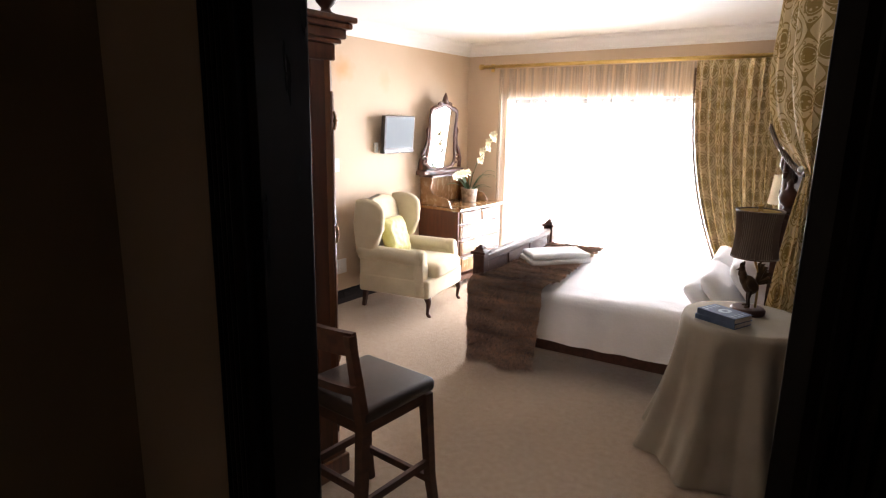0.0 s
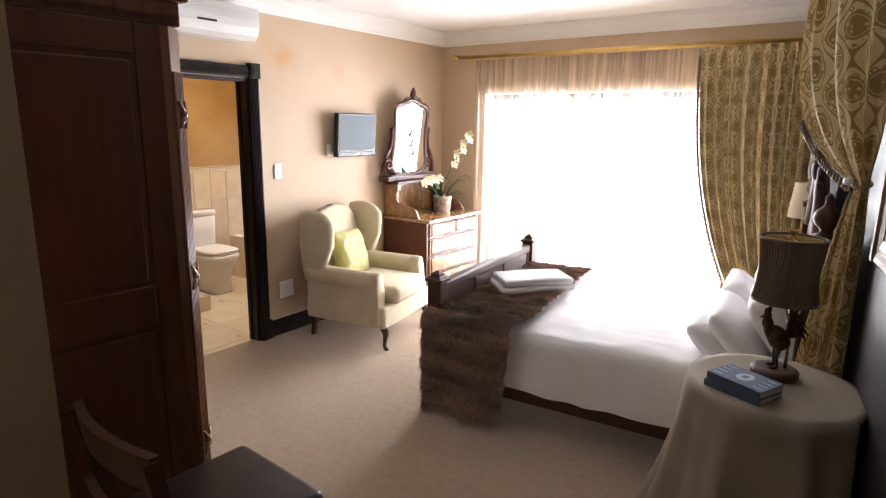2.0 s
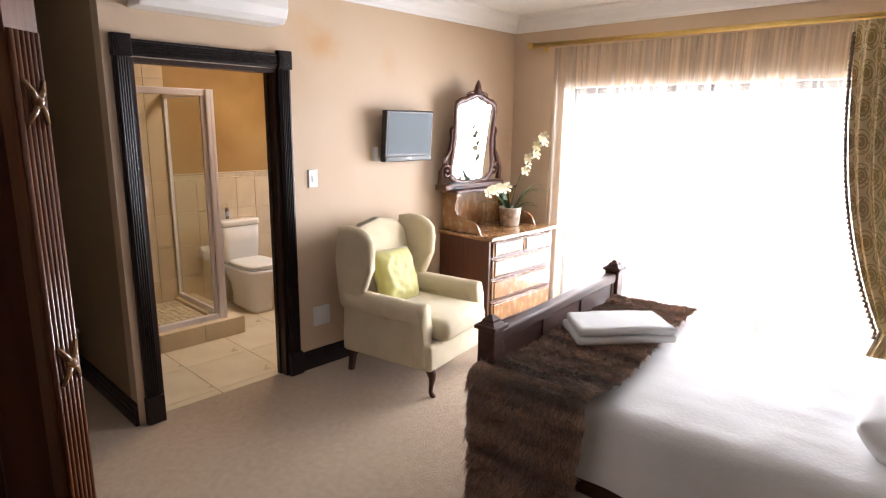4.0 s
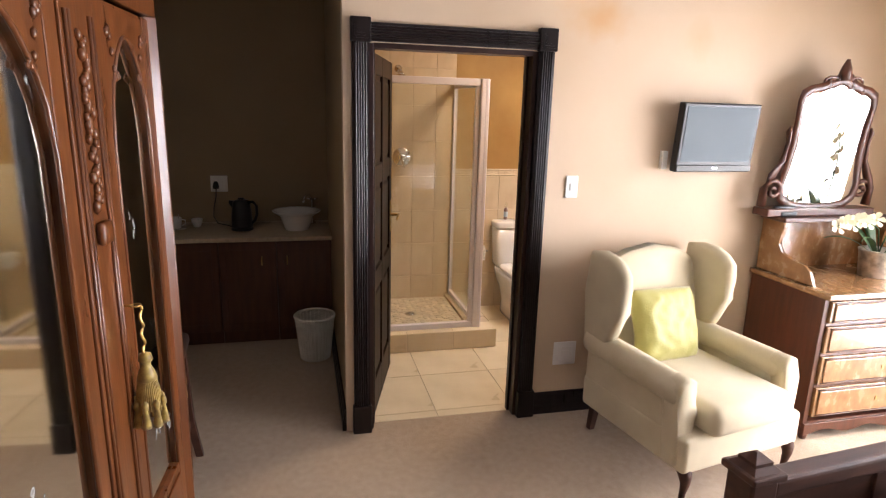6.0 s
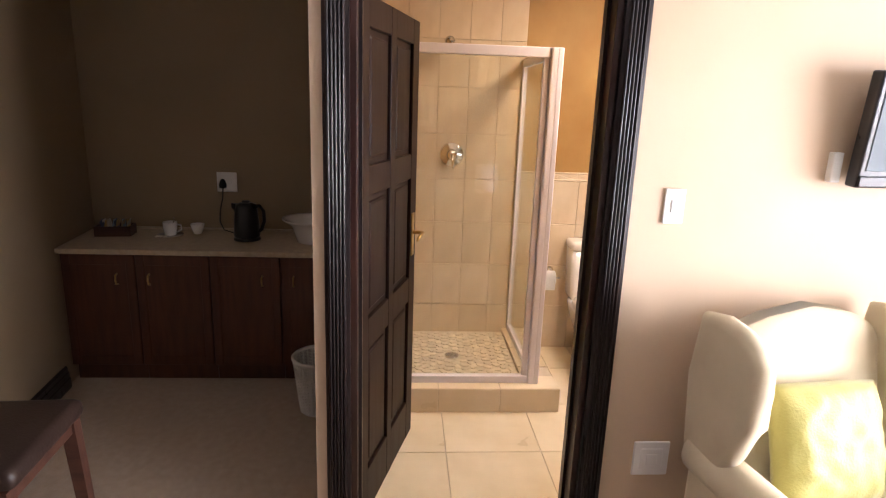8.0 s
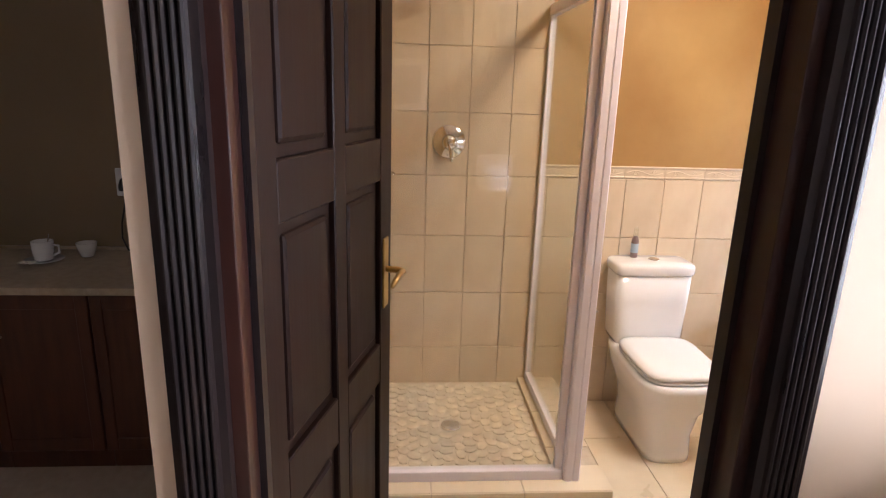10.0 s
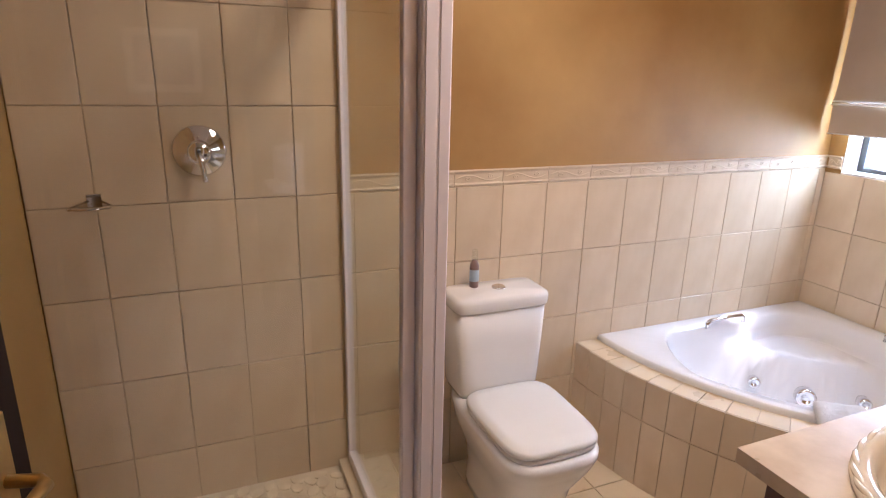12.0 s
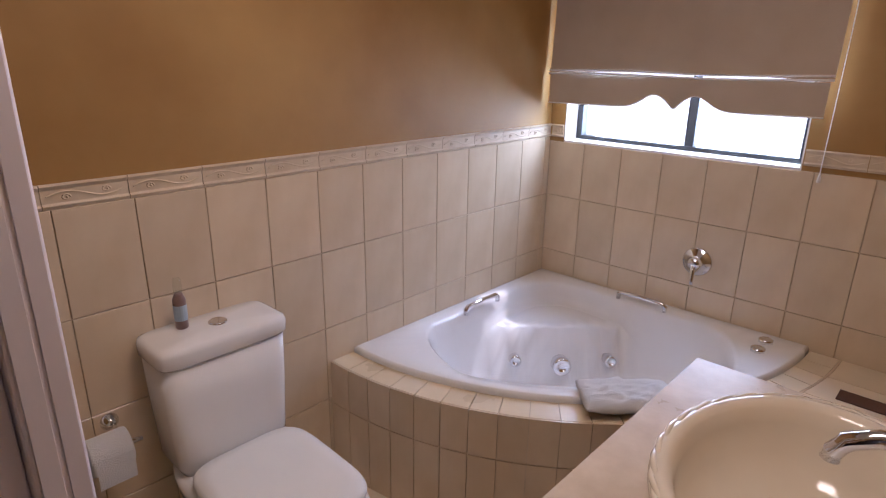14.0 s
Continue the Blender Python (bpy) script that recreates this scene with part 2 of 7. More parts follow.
def glass(name, tint, alpha_mix):
    m = bpy.data.materials.new(name)
    m.use_nodes = True
    n, l = m.node_tree.nodes, m.node_tree.links
    out = n["Material Output"]
    n.remove(n["Principled BSDF"])
    tr, gl, mx, fr = n.new("ShaderNodeBsdfTransparent"), n.new("ShaderNodeBsdfGlossy"), n.new("ShaderNodeMixShader"), n.new("ShaderNodeLayerWeight")
    tr.inputs[0].default_value = (*tint, 1)
    gl.inputs["Roughness"].default_value = 0.02
    pw, sc = n.new("ShaderNodeMath"), n.new("ShaderNodeMath")
    pw.operation, sc.operation = "POWER", "MULTIPLY_ADD"
    pw.inputs[1].default_value = 5.0
    sc.inputs[1].default_value, sc.inputs[2].default_value = 0.85, alpha_mix
    l.new(fr.outputs["Facing"], pw.inputs[0]), l.new(pw.outputs[0], sc.inputs[0])
    l.new(sc.outputs[0], mx.inputs[0]), l.new(tr.outputs[0], mx.inputs[1]), l.new(gl.outputs[0], mx.inputs[2]), l.new(mx.outputs[0], out.inputs[0])
    return m


GLASS = glass("clear_glass", (0.96, 0.97, 0.95), 0.05)


def sheer_cloth():
    m = bpy.data.materials.new("sheer_voile")
    m.use_nodes = True
    n, l = m.node_tree.nodes, m.node_tree.links
    out = n["Material Output"]
    n.remove(n["Principled BSDF"])
    tr, tl, df = n.new("ShaderNodeBsdfTransparent"), n.new("ShaderNodeBsdfTranslucent"), n.new("ShaderNodeBsdfDiffuse")
    m1, m2 = n.new("ShaderNodeMixShader"), n.new("ShaderNodeMixShader")
    tl.inputs[0].default_value, df.inputs[0].default_value = (0.70, 0.62, 0.52, 1), (0.64, 0.53, 0.41, 1)
    no = n.new("ShaderNodeTexNoise")
    no.inputs["Scale"].default_value, no.inputs["Detail"].default_value = 1.0, 4
    tc, mp = n.new("ShaderNodeTexCoord"), n.new("ShaderNodeMapping")
    mp.inputs["Scale"].default_value = (24, 8, 0.35)
    l.new(tc.outputs["Object"], mp.inputs["Vector"]), l.new(mp.outputs[0], no.inputs["Vector"])
    mr = n.new("ShaderNodeMapRange")
    mr.inputs["To Min"].default_value, mr.inputs["To Max"].default_value = 0.08, 0.66
    mr.inputs["From Min"].default_value, mr.inputs["From Max"].default_value = 0.36, 0.66
    l.new(no.outputs["Fac"], mr.inputs["Value"])
    m1.inputs[0].default_value = 0.5
    l.new(df.outputs[0], m1.inputs[1]), l.new(tl.outputs[0], m1.inputs[2])
    l.new(mr.outputs[0], m2.inputs[0]), l.new(tr.outputs[0], m2.inputs[1]), l.new(m1.outputs[0], m2.inputs[2]), l.new(m2.outputs[0], out.inputs[0])
    return m


SHEER = sheer_cloth()


def damask():
    """Gold ogee damask, drawn on cloth whose UV runs in metres."""
    m = bpy.data.materials.new("gold_damask")
    m.use_nodes = True
    n, l = m.node_tree.nodes, m.node_tree.links
    b = n["Principled BSDF"]
    uv = n.new("ShaderNodeUVMap")
    sep = n.new("ShaderNodeSeparateXYZ")
    l.new(uv.outputs[0], sep.inputs[0])

    def op(kind, a, c=0.0, d=0.0):
        k = n.new("ShaderNodeMath")
        k.operation = kind
        for i, v in enumerate((a, c, d)):
            if isinstance(v, (int, float)):
                k.inputs[i].default_value = v
            else:
                l.new(v, k.inputs[i])
        return k.outputs[0]

    u, v = sep.outputs[0], sep.outputs[1]
    wid, hgt = 0.17, 0.40
    wob = op("MULTIPLY", op("SINE", op("MULTIPLY", v, 2 * math.pi / hgt)), 1.15)
    s1 = op("SINE", op("ADD", op("MULTIPLY", u, math.pi / wid), wob))
    s2 = op("SINE", op("SUBTRACT", op("MULTIPLY", u, math.pi / wid), wob))
    cell = op("ABSOLUTE", op("MULTIPLY", s1, s2))
    vor = n.new("ShaderNodeTexVoronoi")
    vor.inputs["Scale"].default_value = 48
    l.new(uv.outputs[0], vor.inputs["Vector"])
    seed = vor.outputs["Distance"]
    rings = op("MULTIPLY", op("LESS_THAN", seed, 0.42), op("GREATER_THAN", seed, 0.20))
    edge = op("MULTIPLY", op("GREATER_THAN", cell, 0.16), op("LESS_THAN", cell, 0.26))
    beads = op("MULTIPLY", op("MULTIPLY", op("GREATER_THAN", cell, 0.30), op("LESS_THAN", cell, 0.55)), rings)
    lobe = op("MULTIPLY", op("GREATER_THAN", cell, 0.55), op("LESS_THAN", cell, 0.68))
    heart = op("MULTIPLY", op("GREATER_THAN", cell, 0.72), op("GREATER_THAN", seed, 0.26))
    dark = op("MAXIMUM", op("MAXIMUM", edge, beads), op("MAXIMUM", lobe, heart))
    pat = op("SUBTRACT", 1.0, dark)
    mx = n.new("ShaderNodeMix")
    mx.data_type = "RGBA"
    mx.inputs["A"].default_value, mx.inputs["B"].default_value = (0.31, 0.205, 0.045, 1), (0.66, 0.525, 0.29, 1)
    l.new(pat, mx.inputs["Factor"])
    l.new(mx.outputs["Result"], b.inputs["Base Color"])
    rg = n.new("ShaderNodeMapRange")
    rg.inputs["To Min"].default_value, rg.inputs["To Max"].default_value = 0.45, 0.7
    l.new(pat, rg.inputs["Value"])
    l.new(rg.outputs[0], b.inputs["Roughness"])
    b.inputs["Sheen Weight"].default_value = 0.3
    bu = n.new("ShaderNodeBump")
    bu.inputs["Strength"].default_value, bu.inputs["Distance"].default_value = 0.25, 0.004
    l.new(pat, bu.inputs["Height"]), l.new(bu.outputs[0], b.inputs["Normal"])
    return m


DAMASK = damask()


def fur():
    """Banded brown fur; every hair has its own tone."""
    m = mat("brown_fur", (0.085, 0.045, 0.028), (0.47, 0.30, 0.20), 0.8, scale=2.8, stretch=(0.5, 3.6, 3.6), bump=1.0, bscale=26, sheen=0.4, fac=(0.38, 0.62))
    n, l = m.node_tree.nodes, m.node_tree.links
    b = n["Principled BSDF"]
    col = b.inputs["Base Color"].links[0].from_socket
    geo, mr, hs = n.new("ShaderNodeNewGeometry"), n.new("ShaderNodeMapRange"), n.new("ShaderNodeHueSaturation")
    mr.inputs["To Min"].default_value, mr.inputs["To Max"].default_value = 0.45, 1.75
    l.new(geo.outputs["Random Per Island"], mr.inputs["Value"])
    l.new(mr.outputs[0], hs.inputs["Value"]), l.new(col, hs.inputs["Color"])
    l.new(hs.outputs[0], b.inputs["Base Color"])
    return m


FUR = fur()


def glow(name, color, strength):
    m = bpy.data.materials.new(name)
    m.use_nodes = True
    b = m.node_tree.nodes["Principled BSDF"]
    b.inputs["Base Color"].default_value = (*color, 1)
    b.inputs["Emission Color"].default_value, b.inputs["Emission Strength"].default_value = (*color, 1), strength
    return m


SKYGLOW = glow("bright_haze", (0.93, 0.97, 1.0), 3.5)
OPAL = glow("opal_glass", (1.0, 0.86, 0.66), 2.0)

# ---- builders ----
def part(name, bm, material, parent=None, label="", smooth=False):
    me = bpy.data.meshes.new(name)
    bmesh.ops.recalc_face_normals(bm, faces=bm.faces)
    if smooth:
        for f in bm.faces:
            f.smooth = True
    bm.to_mesh(me)
    bm.free()
    me.materials.append(material)
    ob = new(name, me)
    if parent:
        ob.parent = parent
    if label:
        ob["label"] = label
    return ob


def thing(name, m, label, category, group="", kind=""):
    ob = new(name)
    ob.empty_display_size = 0.1
    ob.matrix_world = m
    return tagged(ob, label, category, group, kind)


def solo(name, bm, material, label, category, kind="", smooth=False, group=""):
    return tagged(part(name, bm, material, None, "", smooth), label, category, group, kind)


def box(bm, x0, x1, y0, y1, z0, z1, bev=0.0, seg=2, m=None):
    r = bmesh.ops.create_cube(bm, size=1)
    vs = r["verts"]
    bmesh.ops.scale(bm, vec=(x1 - x0, y1 - y0, z1 - z0), verts=vs)
    bmesh.ops.translate(bm, vec=((x0 + x1) / 2, (y0 + y1) / 2, (z0 + z1) / 2), verts=vs)
    if m is not None:
        bmesh.ops.transform(bm, matrix=m, verts=vs)
    if bev:
        es = list({e for v in vs for e in v.link_edges})
        bmesh.ops.bevel(bm, geom=es, offset=bev, segments=seg, profile=0.5, affect="EDGES")
    return bm


def B(*a, **k):
    return box(bmesh.new(), *a, **k)


def ring_skin(bm, rings, caps=True):
    """Skins rings of equal numbers of points."""
    vs = [[bm.verts.new(p) for p in r] for r in rings]
    n = len(vs[0])
    for a, b in zip(vs, vs[1:]):
        for i in range(n):
            bm.faces.new((a[i], a[(i + 1) % n], b[(i + 1) % n], b[i]))
    if caps:
        bm.faces.new(vs[0][::-1])
        bm.faces.new(vs[-1])
    return bm


def lathe(bm, prof, seg=20, c=(0, 0, 0), caps=True):
    return ring_skin(bm, [[(c[0] + r * math.cos(2 * math.pi * i / seg), c[1] + r * math.sin(2 * math.pi * i / seg), c[2] + z) for i in range(seg)] for r, z in prof], caps)


def tube(bm, pts, rad, seg=8):
    """A tube along points; rad is one radius or one for each point."""
    pts = [Vector(p) for p in pts]
    rads = rad if isinstance(rad, (list, tuple)) else [rad] * len(pts)
    rings = []
    up = Vector((0.12, 0.31, 0.94))
    for i, p in enumerate(pts):
        d = (pts[min(i + 1, len(pts) - 1)] - pts[max(i - 1, 0)]).normalized()
        a = d.cross(up)
        if a.length < 0.05:
            a = d.cross(Vector((1, 0, 0)))
        a.normalize()
        b = d.cross(a).normalized()
        rings.append([p + rads[i] * (math.cos(2 * math.pi * k / seg) * a + math.sin(2 * math.pi * k / seg) * b) for k in range(seg)])
    return ring_skin(bm, rings)


def prism(bm, pts, place, t0, t1, bev=0.0, seg=2):
    """A flat outline given as (a, b) made solid between t0 and t1; place(a, b, t) gives the point."""
    lo = [bm.verts.new(place(a, b, t0)) for a, b in pts]
    hi = [bm.verts.new(place(a, b, t1)) for a, b in pts]
    n = len(pts)
    fs = [bm.faces.new(lo[::-1]), bm.faces.new(hi)]
    for i in range(n):
        fs.append(bm.faces.new((lo[i], lo[(i + 1) % n], hi[(i + 1) % n], hi[i])))
    if bev:
        es = list(fs[0].edges) + list(fs[1].edges)
        bmesh.ops.bevel(bm, geom=es, offset=bev, segments=seg, profile=0.5, affect="EDGES")
    return bm


def sheet(bm, fn, nu, nv, uv=None):
    """A cloth surface fn(u, v) over 0..1; uv(u, v) gives cloth metres."""
    vs = [[bm.verts.new(fn(i / nu, j / nv)) for i in range(nu + 1)] for j in range(nv + 1)]
    lay = bm.loops.layers.uv.new("UVMap") if uv else None
    for j in range(nv):
        for i in range(nu):
            f = bm.faces.new((vs[j][i], vs[j][i + 1], vs[j + 1][i + 1], vs[j + 1][i]))
            f.smooth = True
            if lay:
                for lp, (a, b) in zip(f.loops, ((i, j), (i + 1, j), (i + 1, j + 1), (i, j + 1))):
                    lp[lay].uv = uv(a / nu, b / nv)
    return bm


def pillow_bm(w, d, h, wrinkle=0.006, seed=0, nu=22):
    bm = bmesh.new()

    def f(side):
        def g(u, v):
            a, b = 2 * u - 1, 2 * v - 1
            k = max(0.0, (1 - a ** 4) * (1 - b ** 4)) ** 0.55
            pin = 1 - 0.06 * (a * a * b * b) - 0.05 * (1 - abs(a * b))
            z = side * h / 2 * k + wrinkle * noise.noise((a * 4 + seed, b * 4, side * 3)) * k
            return (a * w / 2 * pin, b * d / 2 * pin, z)
        return g
    sheet(bm, f(1), nu, nu)
    sheet(bm, f(-1), nu, nu)
    bmesh.ops.remove_doubles(bm, verts=bm.verts, dist=0.0005)
    return bm


def smoothstep(a, b, x):
    t = min(1.0, max(0.0, (x - a) / (b - a)))
    return t * t * (3 - 2 * t)


XW, YN, XB = -3.595, 6.31, -5.49      # bedroom west face, north face, bathroom west face
CEIL = 2.62
TILT_E = 5.3


def east(y):
    return 0.19 - (y - 4.0) * 0.15


# ---- structure ----
def quad_wall(name, pts, z0, z1, material, label):
    return solo(name, prism(bmesh.new(), pts, lambda a, b, t: (a, b, t), z0, z1), material, label, "wall", "structure")


bm = bmesh.new()
prism(bm, [(-3.655, -1.7), (1.3, -1.7), (1.3, 6.5), (-3.655, 6.5), (-3.655, 2.98), (-5.62, 2.98), (-5.62, 1.0), (-3.655, 1.0)], lambda a, b, t: (a, b, t), -0.12, 0.0)
solo("floor", bm, CARPET, "beige cut-pile carpet with soft footprints", "floor", "structure")
bath_floor = solo("floor_bathroom", B(-5.62, -3.655, 2.98, 6.5, -0.12, -0.006), GROUT, "cream tiled bathroom floor", "floor", "structure")
bm = bmesh.new()
box(bm, -5.75, 1.6, -1.8, 6.6, CEIL, CEIL + 0.12)
solo("ceiling", bm, WHITE, "plain white painted ceiling", "ceiling", "structure")

# west wall of the bedroom, with the bathroom doorway
bm = bmesh.new()
for y0, y1, z0 in ((2.905, 3.03, 0), (3.878, 6.31, 0), (3.03, 3.878, 2.015)):
    box(bm, -3.695, XW, y0, y1, z0, CEIL)
solo("wall_west", bm, STAINED, "tan sponge-painted plaster wall with an ochre stain", "wall", "structure")
# walls turned from the window: their shade is put into the paint colour
solo("wall_partition", B(-5.49, -3.695, 2.905, 3.03, 0, CEIL), SHADEDPAINT, "tan painted wall beside the kitchenette", "wall", "structure")
solo("wall_alcove_west", B(-5.60, -5.46, 1.0, 2.905, 0, CEIL), SHADEDPAINT, "tan painted kitchenette wall", "wall", "structure")
quad_wall("wall_south", [(-5.46, 1.245), (-3.4, 1.47), (-1.05, 1.53), (-1.05, 1.38), (-3.4, 1.3), (-5.46, 1.08)], 0, CEIL, SHADEDPAINT, "tan painted wall behind the wardrobe")
quad_wall("wall_passage", [(-1.05, -1.7), (-1.05, 1.38), (-1.2, 1.37), (-1.2, -1.7)], 0, CEIL, SHADEDPAINT, "tan painted passage wall")
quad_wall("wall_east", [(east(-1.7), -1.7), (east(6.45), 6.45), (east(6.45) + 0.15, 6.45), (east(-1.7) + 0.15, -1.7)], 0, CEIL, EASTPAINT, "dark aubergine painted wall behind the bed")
# unseen wall behind the start, added to shut daylight out of the corridor
quad_wall("wall_corridor_end", [(-1.22, -1.8), (1.1, -1.8), (1.1, -1.7), (-1.22, -1.7)], 0, CEIL, PAINT, "unseen tan wall added to close the corridor and keep it dark")
# north wall with two windows
WX0, WX1, WZ1 = -3.06, -0.50, 2.01
bm = bmesh.new()
for x0, x1, z0, z1 in ((-3.695, WX0, 0, CEIL), (WX1, 0.3, 0, CEIL), (WX0, WX1, WZ1, CEIL), (WX0, WX1, 0, 0.02)):
    box(bm, x0, x1, YN, YN + 0.2, z0, z1)
solo("wall_north", bm, PAINT, "tan painted wall round the large window", "wall", "structure")
BX0, BX1, BZ0, BZ1 = -5.41, -4.385, 1.15, 2.08
# bathroom walls
solo("wall_bath_west", B(-5.62, XB, 3.03, 6.51, 0, CEIL), AMBER, "amber sponge-painted bathroom wall", "wall", "structure")
bm = bmesh.new()
for x0, x1, z0, z1 in ((XB, BX0, 0, CEIL), (BX1, -3.695, 0, CEIL), (BX0, BX1, 0, BZ0), (BX0, BX1, BZ1, CEIL)):
    box(bm, x0, x1, YN, YN + 0.2, z0, z1)
solo("wall_bath_north", bm, AMBER, "amber painted bathroom window wall", "wall", "structure")
bm = bmesh.new()
for y0, y1, z0 in ((3.878, 6.31, 0), (3.03, 3.878, 2.015)):
    box(bm, -3.699, -3.6955, y0, y1, z0, CEIL)
solo("wall_bath_east", bm, AMBER, "amber painted bathroom wall by the door", "wall", "structure")
solo("wall_bath_south", B(-5.49, -3.70, 3.0305, 3.034, 0, CEIL), AMBER, "amber painted bathroom side wall", "wall", "structure")
# entrance wall with its doorway
DX0, DX1 = -0.53, 0.36
bm = bmesh.new()
box(bm, -1.05, DX0, 0.93, 1.05, 0, CEIL)
prism(bm, [(DX1, 0.93), (east(0.93), 0.93), (east(1.05), 1.05), (DX1, 1.05)], lambda a, b, t: (a, b, t), 0, CEIL)
box(bm, DX0, DX1, 0.93, 1.05, 2.06, CEIL)
solo("wall_entrance", bm, PAINT, "tan painted wall round the entrance door", "wall", "structure")

# cornice: a coved strip along the bedroom walls
COVE = [(0, -0.13), (0.012, -0.13), (0.018, -0.115), (0.03, -0.105), (0.045, -0.07), (0.075, -0.035), (0.105, -0.022), (0.125, -0.016), (0.135, 0), (0, 0)]


def cornice(name, p, q):
    p, q = Vector((*p, 0)), Vector((*q, 0))
    d = (q - p).normalized()
    inward = Vector((-d.y, d.x, 0))
    bm = prism(bmesh.new(), COVE, lambda a, b, t: p + d * t + inward * a + Vector((0, 0, CEIL - 0.001 + b)), 0, (q - p).length)
    return solo(name, bm, WHITE, "white plaster coved cornice", "cornice", "structure")


cornice("cornice_north", (-0.1, YN), (XW, YN))
cornice("cornice_west", (XW, YN), (XW, 2.905))
cornice("cornice_alcove_north", (XW, 2.905), (-5.46, 2.905))
cornice("cornice_alcove_west", (-5.46, 2.905), (-5.46, 1.245))
cornice("cornice_south", (-5.46, 1.245), (-3.4, 1.47))
cornice("cornice_south_east", (-3.4, 1.47), (-1.05, 1.53))
cornice("cornice_east", (east(1.05), 1.05), (east(6.31), 6.31))

# black stepped baseboards
SKIRT = [(0, 0), (0.022, 0), (0.022, 0.055), (0.017, 0.062), (0.017, 0.09), (0.012, 0.097), (0.012, 0.118), (0.006, 0.128), (0, 0.13)]


def skirting(name, p, q):
    p, q = Vector((*p, 0)), Vector((*q, 0))
    d = (q - p).normalized()
    inward = Vector((-d.y, d.x, 0))
    bm = prism(bmesh.new(), SKIRT, lambda a, b, t: p + d * t + inward * (a + 0.0005) + Vector((0, 0, b + 0.001)), 0, (q - p).length)
    return solo(name, bm, BLACK, "black stepped wooden baseboard", "baseboard", "structure")


skirting("baseboard", (XW, YN), (XW, 3.971))
skirting("baseboard", (XW - 0.002, 2.905), (-4.86, 2.905))
skirting("baseboard", (-4.86, 1.312), (-3.4, 1.47))
skirting("baseboard", (-3.4, 1.47), (-1.05, 1.53))
skirting("baseboard", (east(1.85), 1.85), (east(6.31), 6.31))
skirting("baseboard", (WX0, YN), (XW, YN))


# ---- door frames ----
def fluted_casing(w, length):
    """Fluted moulding lying along z, w wide along y, proud along x."""
    pts = [(0, 0), (0, 0.022)]
    k = 5
    for i in range(k):
        a = 0.012 + (w - 0.024) * i / k
        s = (w - 0.024) / k
        pts += [(a, 0.026), (a + s * 0.2, 0.032), (a + s * 0.5, 0.034), (a + s * 0.8, 0.032), (a + s, 0.024)]
    pts += [(w, 0.022), (w, 0)]
    return pts


def bath_door_frame():
    f = thing("door_frame", Matrix.Translation((XW, 3.03, 0)), "black fluted wooden door casing with corner blocks", "door frame", kind="structure")
    w, wid, hi = 0.084, 0.848, 2.015
    pts = fluted_casing(w, 1)
    for y0 in (-w, wid):
        part("casing", prism(bmesh.new(), pts, lambda a, b, t, y0=y0: (b + 0.001, y0 + a, t), 0.16, hi), BLACK, f)
        part("plinth_block", B(0.001, 0.045, y0 - 0.008, y0 + w + 0.008, 0, 0.16, 0.005), BLACK, f)
        bm = B(0.001, 0.042, y0 - 0.006, y0 + w + 0.006, hi, hi + 0.11, 0.004)
        for k in range(3):
            s = 0.040 - k * 0.011
            cy, cz = y0 + w / 2, hi + 0.055
            prism(bm, [(-s, -s), (s, -s), (s, s), (-s, s)], lambda a, b, t, cy=cy, cz=cz: (t, cy + a, cz + b), 0.042, 0.045 + k * 0.004)
        part("corner_block", bm, BLACK, f)
    part("head_casing", prism(bmesh.new(), pts, lambda a, b, t: (b + 0.001, t, hi + 0.006 + a), 0.007, wid - 0.007), BLACK, f)
    for y0, y1 in ((-0.002, 0.022), (wid - 0.022, wid + 0.002)):
        part("jamb", B(-0.106, 0.0005, y0, y1, 0, hi, 0.002), JAMBWOOD, f, "dark red jamb")
        part("stop", B(-0.095, -0.06, y0 + (0.022 if y0 < 0 else -0.012), y1 + (0.012 if y0 < 0 else -0.022), 0, hi - 0.02), BLACK, f)
    part("head_jamb", B(-0.106, 0.0005, 0.022, wid - 0.022, hi - 0.022, hi + 0.002), JAMBWOOD, f, "dark red head jamb")
    return f


bath_door_frame()


def panelled_leaf(door, material, w, h, t, cols, rows):
    """The stiles, rails and raised panels of a door leaf in x 0..w, y 0..t."""
    xs = [0] + [v for c in cols for v in c] + [w]
    for i in range(0, len(xs), 2):
        part("stile", B(xs[i], xs[i + 1], 0, t, 0, h, 0.003, 1), material, door)
    zs = [0] + [v for r in rows for v in r] + [h]
    for c in cols:
        for i in range(0, len(zs), 2):
            part("rail", B(c[0] - 0.001, c[1] + 0.001, 0.0008, t - 0.0008, zs[i], zs[i + 1], 0.003, 1), material, door)
        for r in rows:
            bm = B(c[0] - 0.003, c[1] + 0.003, t * 0.36, t * 0.64, r[0] - 0.003, r[1] + 0.003)
            box(bm, c[0] + 0.022, c[1] - 0.022, t * 0.14, t * 0.86, r[0] + 0.022, r[1] - 0.022, 0.012, 2)
            part("panel", bm, material, door)


